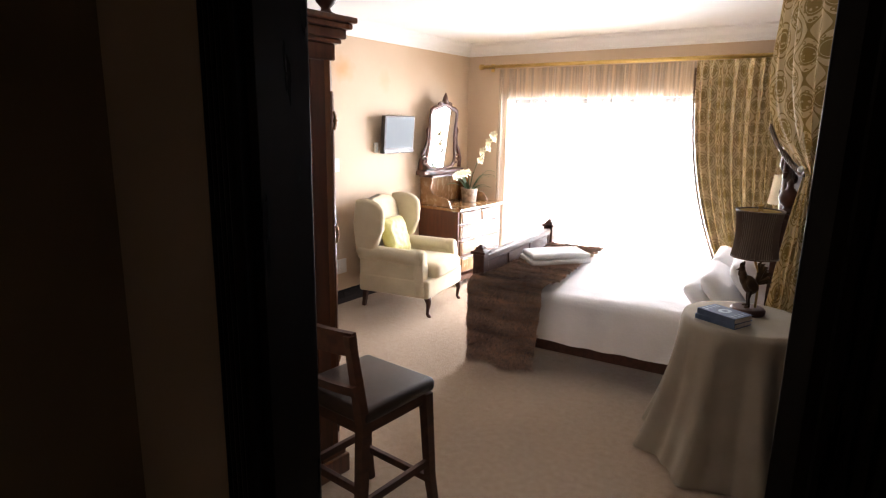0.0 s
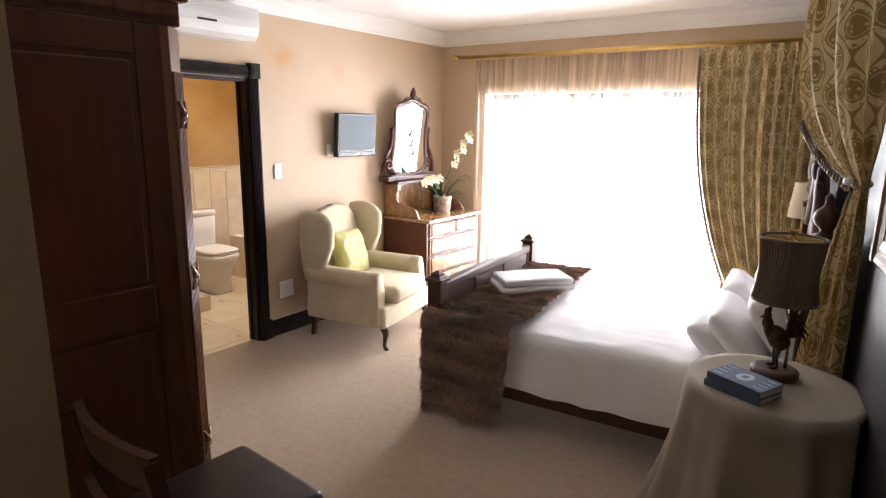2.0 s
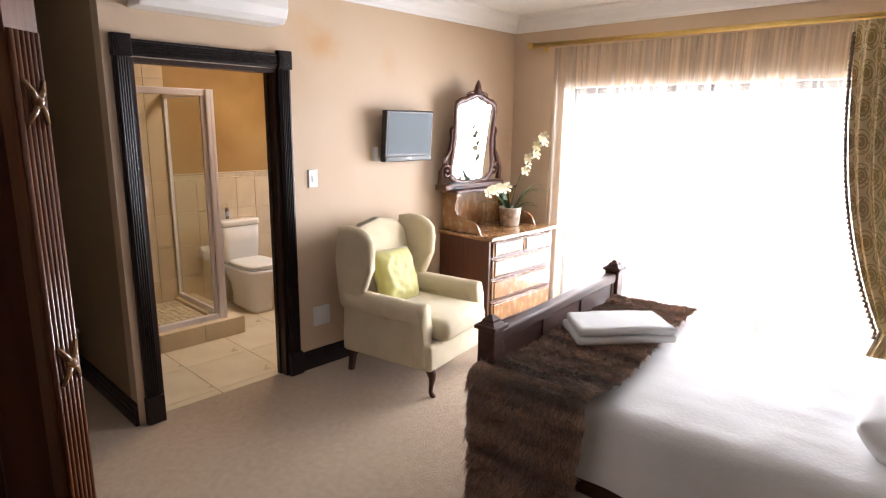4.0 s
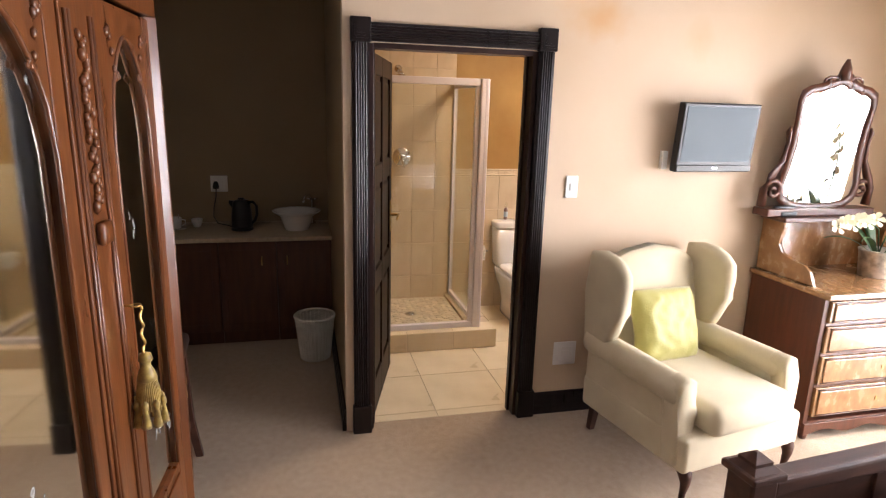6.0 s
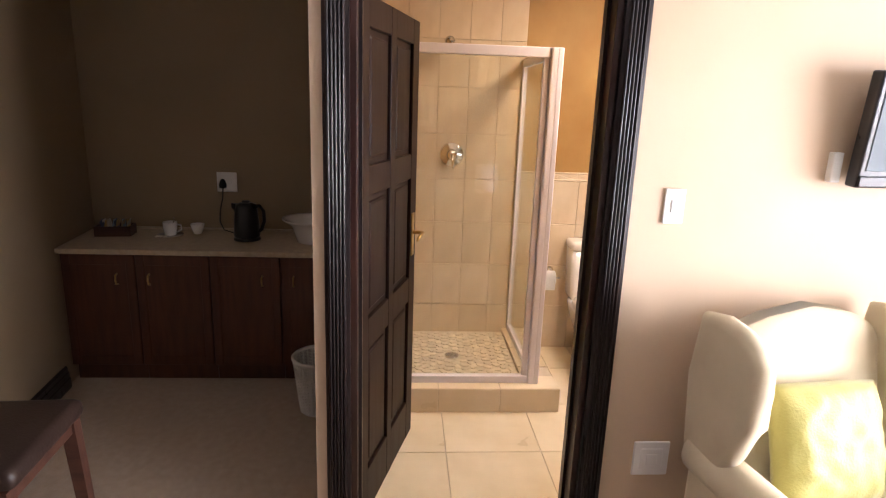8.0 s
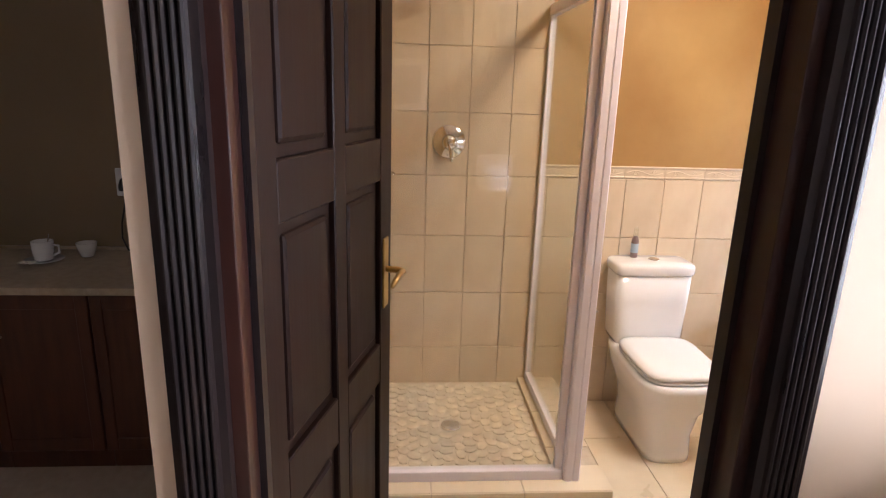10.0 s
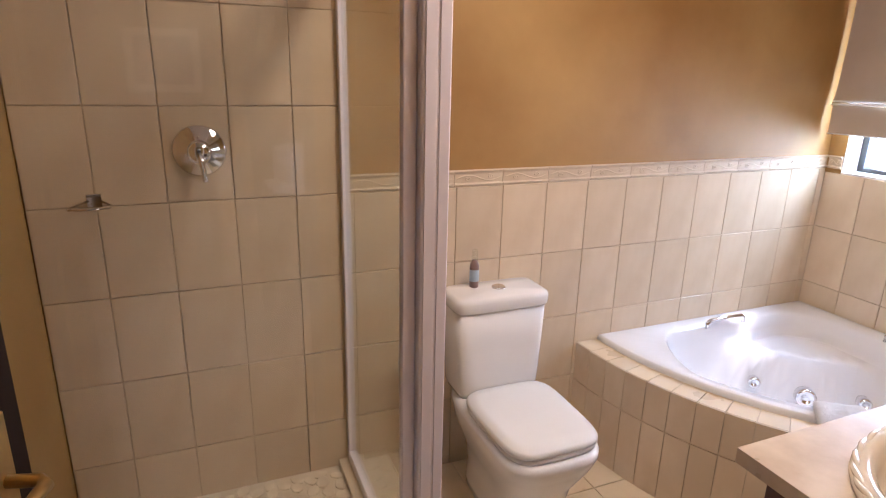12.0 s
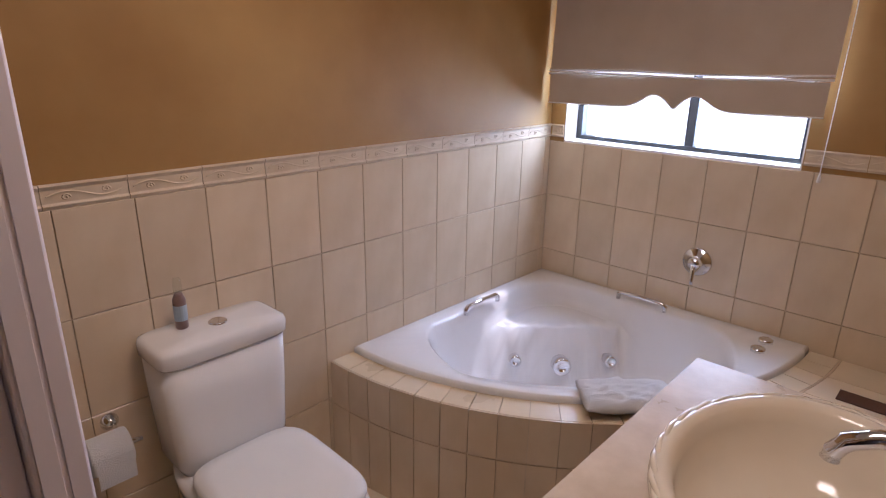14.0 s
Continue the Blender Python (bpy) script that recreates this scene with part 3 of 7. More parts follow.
def lever_handle(parent, x, z, y, side):
    bm = B(x - 0.02, x + 0.02, y, y + side * 0.006, z - 0.11, z + 0.09, 0.002, 1) if side > 0 else B(x - 0.02, x + 0.02, y + side * 0.006, y, z - 0.11, z + 0.09, 0.002, 1)
    pl = part("handle_plate", bm, BRASS, parent, "brass back plate")
    s = side
    lv = tube(bmesh.new(), [(x, y + s * 0.004, z), (x, y + s * 0.045, z), (x - 0.01, y + s * 0.056, z), (x - 0.05, y + s * 0.058, z + 0.004), (x - 0.09, y + s * 0.056, z - 0.006), (x - 0.105, y + s * 0.054, z - 0.016)], [0.009, 0.009, 0.0095, 0.008, 0.0075, 0.005], 10)
    part("lever", lv, BRASS, pl, "curved brass lever", True)


def bath_door():
    ang = 180 - 15.7
    d = thing("door_bathroom", pose(-3.665, 3.056, 0.012, 0, 0, ang), "dark panelled wooden door standing open into the bathroom", "door", kind="structure")
    w, h, t = 0.755, 1.972, 0.04
    cols = [(0.095, 0.345), (0.41, 0.66)]
    rows = [(0.20, 0.72), (0.84, 1.30), (1.41, 1.87)]
    panelled_leaf(d, DOORWOOD, w, h, t, cols, rows)
    lever_handle(d, w - 0.06, 1.05, 0.0, -1)
    lever_handle(d, w - 0.06, 1.05, t, 1)
    for z in (0.25, 1.66):
        part("hinge", B(-0.006, 0.012, -0.004, 0.036, z, z + 0.10, 0.002, 1), BRASS, d, "brass butt hinge")
    return d


bath_door()


def entrance_frame():
    f = thing("door_frame_entrance", Matrix.Translation((DX0, 0.93, 0)), "black fluted wooden entrance door casing", "door frame", kind="structure")
    w, wid, hi = 0.105, DX1 - DX0, 2.06
    pts = fluted_casing(w, 1)
    for side, y, s in (("outer", 0.0, -1), ("inner", 0.12, 1)):
        for x0 in (-w, wid):
            if side == "inner" and x0 > 0:
                continue
            part("casing", prism(bmesh.new(), pts, lambda a, b, t, x0=x0, y=y, s=s: (x0 + a, y + s * (b + 0.001), t), 0.0, hi), BLACK, f)
        part("head_casing", prism(bmesh.new(), pts, lambda a, b, t, y=y, s=s: (t, y + s * (b + 0.001), hi + a), -w, wid + (w if side == "outer" else 0.0)), BLACK, f)
    for x0, x1 in ((-0.002, 0.024), (wid - 0.024, wid + 0.002)):
        part("jamb", B(x0, x1, -0.002, 0.122, 0, hi, 0.002), BLACK, f)
    part("head_jamb", B(0.024, wid - 0.024, -0.002, 0.122, hi - 0.024, hi + 0.002), BLACK, f)
    return f


entrance_frame()


def entrance_door():
    d = thing("door_entrance", pose(DX1 + 0.028, 1.085, 0.012, 0, 0, 84), "black panelled entrance door standing open along the wall", "door", kind="structure")
    panelled_leaf(d, BLACK, 0.77, 2.02, 0.04, [(0.095, 0.35), (0.42, 0.675)], [(0.2, 0.72), (0.84, 1.3), (1.41, 1.9)])
    pl = part("handle_plate", B(0.69, 0.73, 0.04, 0.046, 0.92, 1.12, 0.002), CHROME, d, "chrome back plate")
    part("lever", tube(bmesh.new(), [(0.71, 0.044, 1.03), (0.71, 0.09, 1.03), (0.69, 0.098, 1.03), (0.60, 0.098, 1.03)], 0.009, 10), CHROME, pl, "chrome lever", True)
    return d


entrance_door()


# ---- windows ----
def big_window():
    w = thing("window_1", Matrix.Translation((WX0, YN + 0.1, 0.02)), "wide sliding glass door with dark metal frame", "window", kind="structure")
    W, H = WX1 - WX0, WZ1 - 0.02
    part("window_frame", box(box(box(box(bmesh.new(), 0, 0.05, 0, 0.08, 0, H), W - 0.05, W, 0, 0.08, 0, H), 0.05, W - 0.05, 0, 0.08, H - 0.05, H), 0.05, W - 0.05, 0, 0.08, 0, 0.05), DARKALU, w)
    k = -1.385 - WX0
    part("stile", B(k - 0.03, k + 0.03, 0.012, 0.055, 0.05, H - 0.05, 0.003), DARKALU, w)
    for x0, x1 in ((0.05, k - 0.03), (k + 0.03, W - 0.05)):
        p = part("pane", B(x0, x1, 0.03, 0.036, 0.05, H - 0.05), GLASS, w)
        p.visible_shadow = False
    return w


big_window()


def bath_window():
    w = thing("window_2", Matrix.Translation((BX0, YN + 0.1, BZ0)), "bathroom window with dark metal frame", "window", kind="structure")
    W, H = BX1 - BX0, BZ1 - BZ0
    part("window_frame", box(box(box(box(bmesh.new(), 0, 0.035, 0, 0.05, 0, H), W - 0.035, W, 0, 0.05, 0, H), 0.035, W - 0.035, 0, 0.05, H - 0.035, H), 0.035, W - 0.035, 0, 0.05, 0, 0.03), DARKALU, w)
    part("mullion", B(W * 0.545 - 0.02, W * 0.545 + 0.02, 0.004, 0.046, 0.03, H - 0.035, 0.003), DARKALU, w)
    for x0, x1 in ((0.035, W * 0.545 - 0.02), (W * 0.545 + 0.02, W - 0.035)):
        p = part("pane", B(x0, x1, 0.02, 0.025, 0.03, H - 0.035), GLASS, w)
        p.visible_shadow = False
    part("window_sill", B(0.0005, W - 0.0005, -0.104, 0.0, 0.0, 0.012, 0.003), PLASTIC, w, "white tiled window sill")
    for x0, x1 in ((0.0, 0.006), (W - 0.006, W)):
        part("reveal", B(x0, x1, -0.0995, 0.0, 0.012, H), PLASTIC, w)
    return w


bath_window()
solo("backdrop", B(-16, 10, 11.0, 11.1, -0.1, 7.0), SKYGLOW, "bright hazy daylight outside", "backdrop", "structure")
solo("ground", B(-40, 40, 6.6, 80, -0.25, -0.1), PAVING, "pale sunlit paving outside", "ground", "structure")


# ceiling fitting out of view, its form made up to hold the bulb
def unseen_ceiling_light():
    c = thing("unseen_ceiling_light", Matrix.Translation((-4.35, 4.55, CEIL)), "unseen round opal ceiling light added for the warm bathroom light", "lamp")
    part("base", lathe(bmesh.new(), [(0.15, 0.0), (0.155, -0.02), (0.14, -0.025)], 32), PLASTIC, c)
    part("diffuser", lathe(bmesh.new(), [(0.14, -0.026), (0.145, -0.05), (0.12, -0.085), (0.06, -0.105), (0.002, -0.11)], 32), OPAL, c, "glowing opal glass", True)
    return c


unseen_ceiling_light()

# ---- bedroom: bed ----
BED = pose(-1.84, 3.86, 0, 0, 0, TILT_E)   # x runs to the head, y along the foot
BL, BW = 1.90, 1.436


def turned_finial(bm, x, y, z, s=1.0):
    return lathe(bm, [(0.030 * s, 0), (0.032 * s, 0.008 * s), (0.018 * s, 0.014 * s), (0.014 * s, 0.024 * s), (0.030 * s, 0.04 * s), (0.036 * s, 0.058 * s), (0.030 * s, 0.078 * s), (0.014 * s, 0.09 * s), (0.010 * s, 0.104 * s), (0.013 * s, 0.114 * s), (0.002, 0.128 * s)], 14, (x, y, z))


def bed():
    b = thing("bed", BED, "dark mahogany double bed with panelled footboard and carved headboard", "bed")
    for y in (0, BW):
        bm = B(-0.045, 0.045, y - 0.045, y + 0.045, 0.0, 0.797, 0.008)
        box(bm, -0.058, 0.058, y - 0.058, y + 0.058, 0.797, 0.819, 0.006)
        ring_skin(bm, [[(sx * s, y + sy * s, z) for sx, sy in ((-1, -1), (1, -1), (1, 1), (-1, 1))] for s, z in ((0.045, 0.819), (0.03, 0.832), (0.03, 0.842), (0.006, 0.862))])
        part("foot_post", bm, BEDWOOD, b)
        bm = B(BL - 0.05, BL + 0.05, y - 0.05, y + 0.05, 0.0, 1.24, 0.008)
        box(bm, BL - 0.062, BL + 0.062, y - 0.062, y + 0.062, 1.24, 1.27, 0.006)
        part("head_post", bm, BEDWOOD, b)
        part("finial", turned_finial(bmesh.new(), BL, y, 1.27, 1.5), BEDWOOD, b, "turned finial", True)
    part("footboard", B(-0.018, 0.018, 0.045, BW - 0.045, 0.30, 0.74, 0.004), BEDWOOD, b)
    part("footboard_top_rail", B(-0.034, 0.034, 0.045, BW - 0.045, 0.725, 0.785, 0.014, 3), BEDWOOD, b)
    part("footboard_bottom_rail", B(-0.026, 0.026, 0.045, BW - 0.045, 0.28, 0.36, 0.006), BEDWOOD, b)
    for k in range(4):
        y = 0.045 + (BW - 0.09) * k / 3
        part("footboard_stile", B(-0.025, 0.025, max(0.045, y - 0.04), min(BW - 0.045, y + 0.04), 0.36, 0.725, 0.004), BEDWOOD, b)
    hb = bmesh.new()
    n = 24
    outline = [(0.05, 0.30)] + [(0.05 + (BW - 0.10) * i / n, 1.16 + 0.34 * math.sin(math.pi * i / n) ** 1.5) for i in range(n + 1)] + [(BW - 0.05, 0.30)]
    prism(hb, outline, lambda a, c, t: (t, a, c), BL - 0.02, BL + 0.02, 0.004)
    part("headboard", hb, BEDWOOD, b)
    part("headboard_rail", tube(bmesh.new(), [(BL - 0.02, 0.05 + (BW - 0.10) * i / n, 1.155 + 0.34 * math.sin(math.pi * i / n) ** 1.5) for i in range(n + 1)], 0.028, 8), BEDWOOD, b, "", True)
    carve = bmesh.new()
    rng = random.Random(5)
    for k in range(34):
        a = (k / 33 - 0.5) * 0.7
        z = 1.50 + 0.13 * math.cos(a * 4.2) - 0.10 * abs(a) + rng.uniform(-0.02, 0.02)
        r = rng.uniform(0.018, 0.036)
        bmesh.ops.create_icosphere(carve, subdivisions=2, radius=r, matrix=Matrix.Translation((BL - 0.035 + rng.uniform(-0.02, 0.01), BW / 2 + a, z)) @ Matrix.Diagonal((0.6, 1.2, 1.3, 1)))
    for s in (-1, 1):
        tube(carve, [(BL - 0.035, BW / 2 + s * (0.36 + 0.07 * math.cos(q * 0.7) * (1 - q / 14)), 1.48 + 0.07 * math.sin(q * 0.7) * (1 - q / 14)) for q in range(13)], 0.014, 7)
    part("crest", carve, BEDWOOD, b, "carved leafy crest", True)
    for k in range(3):
        y = 0.12 + (BW - 0.24) * k / 3
        part("headboard_panel", B(BL - 0.034, BL - 0.0205, y + 0.02, y + (BW - 0.24) / 3 - 0.02, 0.62, 1.08, 0.008), BEDWOOD, b)
    for y in (0.0, BW - 0.03):
        part("side_rail", B(0.045, BL - 0.05, y, y + 0.03, 0.16, 0.33, 0.005), BEDWOOD, b)
    part("bed_base", B(0.04, BL - 0.06, 0.035, BW - 0.035, 0.14, 0.30, 0.01), CLOTH, b, "fabric-covered bed base")
    part("mattress", B(0.06, BL - 0.06, 0.02, BW - 0.02, 0.30, 0.54, 0.05, 4), LINEN, b, "", True)
    return b


bed()


def bed_local(name, bm, material, label, category, smooth=True):
    ob = solo(name, bm, material, label, category, smooth=smooth)
    ob.matrix_world = BED
    return ob


def duvet():
    def top(y, x):
        # height and spread of the cover over the mattress edge
        a = (y - 0.5) * 2
        s = a * 0.98
        half = BW / 2 + 0.012
        flat = half - 0.06
        run = abs(s) * (half + 0.335)
        sg = 1 if s > 0 else -1
        lump = 0.009 * noise.noise((x * 3, y * 5, 1.0)) + 0.006 * noise.noise((x * 9, y * 12, 4.0)) + 0.004 * noise.noise((x * 4, y * 40, 7.0))
        if run < flat:
            return BW / 2 + sg * run, 0.595 + lump - 0.012 * (run / flat) ** 4
        if run < flat + 0.09:
            q = (run - flat) / 0.09 * math.pi / 2
            return BW / 2 + sg * (flat + 0.06 * math.sin(q)), 0.583 - 0.06 * (1 - math.cos(q)) + lump
        d = run - flat - 0.09
        fold = 0.010 * math.sin(x * 21 + 1.3 * math.sin(x * 7)) * min(1, d / 0.1)
        return BW / 2 + sg * (half + fold + 0.03 * d), 0.523 - d + 0.004 * math.sin(x * 6)

    def f(u, v):
        x = 0.05 + u * (BL - 0.12)
        y, z = top(v, x)
        return (x, y, z)
    return bed_local("duvet", sheet(bmesh.new(), f, 70, 60), LINEN, "smooth white duvet tucked over the mattress", "duvet")


duvet()


def throw():
    """A fur throw across the foot, hanging down the near side."""
    rng = random.Random(3)

    def f(u, v):
        # u along the bed, v across: 0 at the bottom of the near overhang
        s = v * 2.0
        wav = 0.016 * math.sin(v * 9 + u * 3)
        x = 0.045 - 0.105 * smoothstep(0.66, 0.50, s) + u * (0.475 + 0.085 * smoothstep(0.70, 0.45, s) + 0.04 * math.sin(v * 5)) + wav * u + 0.07 * smoothstep(0.5, 1.0, v) * u
        ridge = 0.020 * abs(math.sin(math.pi * (s + 0.03 * noise.noise((x * 6, s * 2, 9.0))) / 0.105)) ** 0.7
        lump = 0.016 * noise.noise((x * 5, s * 6, 2)) + 0.012 * noise.noise((x * 13, s * 13, 5)) + ridge
        if s < 0.50:
            d = 0.50 - s
            return (x + 0.05 * d * (1 - 2 * u), -0.078 - 0.05 * d + 0.02 * math.sin(u * 8) * d * 2 - abs(lump), max(0.012, 0.600 - d * 1.20 + 0.02 * math.sin(u * 7) * d))
        if s < 0.60:
            q = (s - 0.50) / 0.10 * math.pi / 2
            return (x, -0.078 + 0.093 * (1 - math.cos(q)) - abs(lump) * math.cos(q), 0.600 + 0.03 * math.sin(q) + lump * math.sin(q))
        return (x, 0.015 + (s - 0.60), 0.630 + lump)
    n, m = 44, 130
    bm = sheet(bmesh.new(), f, n, m)
    vs = [v.co.copy() for v in bm.verts]
    b = bed_local("fur_throw", bm, FUR, "brown banded faux-fur throw across the foot of the bed", "throw")
    pile = bmesh.new()
    for k in range(52000):
        u, v = rng.random(), rng.random()
        p = Vector(f(u, v))
        e = 0.004
        nrm = (Vector(f(u + e, v)) - p).cross(Vector(f(u, v + e)) - p)
        if nrm.length == 0:
            continue
        nrm.normalize()
        lean = Vector((0.5 + rng.uniform(-0.5, 0.5), -0.9 + rng.uniform(-0.4, 0.4), -0.2))
        nrm = nrm if nrm.z > -0.2 else -nrm
        tip = p + nrm * rng.uniform(0.012, 0.032) + lean * rng.uniform(0.018, 0.042)
        side = Vector((rng.uniform(-1, 1), rng.uniform(-1, 1), rng.uniform(-0.3, 0.3))).normalized() * rng.uniform(0.002, 0.004)
        a, c, d = pile.verts.new(p - side), pile.verts.new(p + side), pile.verts.new(tip)
        pile.faces.new((a, c, d))
    pl = part("fur_pile", pile, FUR, b)
    tagged(pl, kind="stuff")
    return b


throw()


def folded_towel(name, m, w, d, h, material, label):
    """A towel folded in layers, with a rounded fold on one long side."""
    t = thing(name, m, label, "towel")
    for k, (sh, z0) in enumerate(((0.0, 0.0), (0.016, h / 2))):
        bm = B(-w / 2 + sh, w / 2 - sh * 0.4, -d / 2 + sh * 0.3, d / 2 - sh, z0, z0 + h / 2, h / 5, 3)
        bmesh.ops.subdivide_edges(bm, edges=[e for e in bm.edges if e.calc_length() > 0.08], cuts=6, use_grid_fill=True)
        for v in bm.verts:
            v.co.z += 0.005 * noise.noise((v.co.x * 9, v.co.y * 9, k * 5.0)) * (0.3 if z0 == 0 and v.co.z < 0.01 else 1.0) + 0.004 * math.sin(v.co.x * 9 + k)
            v.co.y += 0.004 * noise.noise((v.co.x * 12, 3.0, k * 2.0))
        part("fold", bm, material, t, "", True)
    return t


folded_towel("towels", BED @ pose(0.335, 0.67, 0.655, 0, 0, 42), 0.50, 0.30, 0.085, TOWEL, "two folded white towels on the fur throw")


def pillows():
    spots = [(x + 0.20, y - 0.03, z - 0.07, a - 14, w, h, t) for x, y, z, a, w, h, t in [(BL - 0.46, 0.46, 0.72, 60, 0.62, 0.46, 0.17), (BL - 0.30, 0.44, 0.80, 66, 0.66, 0.48, 0.16), (BL - 0.46, 1.08, 0.72, 60, 0.62, 0.46, 0.17), (BL - 0.30, 1.08, 0.80, 66, 0.66, 0.48, 0.16), (BL - 0.60, 0.40, 0.69, 56, 0.40, 0.32, 0.13)]]
    for k, (x, y, z, ang, w, h, t) in enumerate(spots):
        bm = pillow_bm(w, h, t, 0.01, k * 7.0)
        ob = solo("pillow", bm, LINEN, "plump white cotton pillow leaning on the headboard" if k < 4 else "small white cushion in front of the pillows", "pillow", smooth=True, group="bed pillows")
        ob.matrix_world = BED @ Matrix.Translation((x, y, z)) @ Matrix.Rotation(radians(90), 4, "Z") @ Matrix.Rotation(radians(ang), 4, "X") @ Matrix.Rotation(radians(180), 4, "Y")


pillows()


# ---- bedside ----
TC = (-0.015, 3.53)
TR, TZ = 0.31, 0.77


def round_table():
    t = thing("side_table", Matrix.Translation((*TC, 0)), "round bedside table under a floor-length cloth", "table")
    part("tabletop", lathe(bmesh.new(), [(TR - 0.012, TZ - 0.03), (TR - 0.006, TZ - 0.02), (TR - 0.008, TZ - 0.004)], 48), BEDWOOD, t)
    part("pedestal", lathe(bmesh.new(), [(0.16, 0.0), (0.15, 0.03), (0.04, 0.06), (0.035, TZ - 0.04), (0.08, TZ - 0.03)], 16), BEDWOOD, t)
    return t


round_table()


def tablecloth():
    def f(u, v):
        a = u * 2 * math.pi
        if v < 0.28:
            r = TR * (v / 0.28)
            return (TC[0] + r * math.cos(a), TC[1] + r * math.sin(a), TZ + 0.004)
        q = (v - 0.28) / 0.72
        amp = 0.055 * q ** 0.8
        fold = math.sin(a * 9 + 0.9 * math.sin(a * 2.3)) + 0.35 * math.sin(a * 17 + 2)
        r = TR + 0.006 + 0.03 * q + 0.115 * q * q + amp * fold * 0.75
        z = TZ - 0.004 - q * (TZ - 0.012) - 0.006 * (1 - q)
        x, y = TC[0] + r * math.cos(a), TC[1] + r * math.sin(a)
        return (min(x, east(y) - 0.012 - 0.01 * (1 + fold)), min(y, 3.90), max(0.006, z + 0.004 * math.sin(a * 5)))
    bm = sheet(bmesh.new(), f, 220, 40)
    bmesh.ops.remove_doubles(bm, verts=bm.verts, dist=0.0006)
    return solo("tablecloth", bm, CLOTH, "stone-coloured cloth falling in deep folds to the carpet", "tablecloth", smooth=True)


tablecloth()


def rooster_lamp():
    L = thing("table_lamp", pose(-0.03, 3.62, TZ + 0.008, 0, 0, 200), "bronze cockerel table lamp with a dark pleated shade", "lamp")
    part("base", lathe(bmesh.new(), [(0.082, 0), (0.085, 0.006), (0.085, 0.022), (0.078, 0.03), (0.070, 0.032)], 28), BEDWOOD, L, "round wooden base")
    bm = bmesh.new()

    def blob(x, y, z, a, b, c, tilt=0):
        bmesh.ops.create_icosphere(bm, subdivisions=3, radius=1, matrix=Matrix.Translation((x, y, z)) @ Matrix.Rotation(radians(tilt), 4, "Y") @ Matrix.Diagonal((a, b, c, 1)))
    blob(0.005, 0, 0.125, 0.05, 0.032, 0.036, -28)
    blob(0.045, 0, 0.155, 0.022, 0.02, 0.040, 18)
    blob(0.056, 0, 0.19, 0.017, 0.014, 0.018)
    for k in range(4):
        blob(0.048 + k * 0.006, 0, 0.212 - k * 0.003, 0.006, 0.004, 0.012)
    blob(0.070, 0, 0.172, 0.006, 0.006, 0.013)
    tube(bm, [(0.068, 0, 0.190), (0.088, 0, 0.184)], [0.007, 0.001], 6)
    for s in (-1, 1):
        tube(bm, [(0.0, s * 0.016, 0.11), (0.006, s * 0.017, 0.07), (0.0, s * 0.018, 0.036)], [0.014, 0.007, 0.006], 8)
        tube(bm, [(0.0, s * 0.018, 0.036), (0.028, s * 0.022, 0.034)], [0.006, 0.003], 6)
        blob(-0.002, s * 0.030, 0.130, 0.038, 0.008, 0.022, -30)
    for k in range(7):
        a = radians(95 + k * 14)
        tube(bm, [(-0.03, 0, 0.135), (-0.03 + 0.06 * math.cos(a), (k % 3 - 1) * 0.006, 0.14 + 0.075 * math.sin(a)), (-0.04 + 0.072 * math.cos(a), (k % 3 - 1) * 0.009, 0.14 + 0.085 * math.sin(a) - k * 0.004)], [0.010, 0.009, 0.002], 6)
    bmesh.ops.transform(bm, matrix=Matrix.Translation((0, 0, -0.008)) @ Matrix.Diagonal((0.88, 1.2, 1.28, 1)), verts=bm.verts)
    part("cockerel", bm, BRONZE, L, "bronze cockerel figure", True)
    part("stem", tube(bmesh.new(), [(-0.035, 0, 0.032), (-0.035, 0, 0.20), (-0.01, 0, 0.27), (0, 0, 0.30), (0, 0, 0.545)], 0.006, 8), BRASS, L, "brass stem", True)
    sh = bmesh.new()
    n = 120
    def rr(z, k):
        t = (z - 0.305) / 0.24
        return 0.103 + 0.012 * (2 * t - 1) ** 2 - 0.004 + 0.0022 * (1 if k % 2 else -1)
    rings = [[(rr(z, k) * math.cos(2 * math.pi * k / n + 0.5 * (z - 0.305)), rr(z, k) * math.sin(2 * math.pi * k / n + 0.5 * (z - 0.305)), z) for k in range(n)] for z in (0.305, 0.36, 0.42, 0.485, 0.545)]
    ring_skin(sh, rings, False)
    shade = part("shade", sh, SHADE, L, "dark pleated drum shade")
    part("lining", ring_skin(bmesh.new(), [[(0.097 * math.cos(2 * math.pi * k / 40), 0.097 * math.sin(2 * math.pi * k / 40), z) for k in range(40)] for z in (0.308, 0.543)], False), SHADE_IN, shade, "gold lining", True)
    for z in (0.305, 0.545):
        part("rim", ring_skin(bmesh.new(), [[((0.112 + a) * math.cos(2 * math.pi * k / 48), (0.112 + a) * math.sin(2 * math.pi * k / 48), z + c) for k in range(48)] for a, c in ((-0.004, -0.004), (0.003, -0.004), (0.003, 0.004), (-0.004, 0.004), (-0.004, -0.004))], False), SHADE, shade)
    part("spider", tube(tube(bmesh.new(), [(-0.097, 0, 0.54), (0.097, 0, 0.54)], 0.0025, 6), [(0, -0.097, 0.54), (0, 0.097, 0.54)], 0.0025, 6), BRASS, L)
    part("finial", lathe(bmesh.new(), [(0.012, 0.543), (0.016, 0.55), (0.008, 0.557), (0.016, 0.569), (0.017, 0.577), (0.006, 0.545), (0.002, 0.597)], 12), BRASS, L, "brass finial", True)
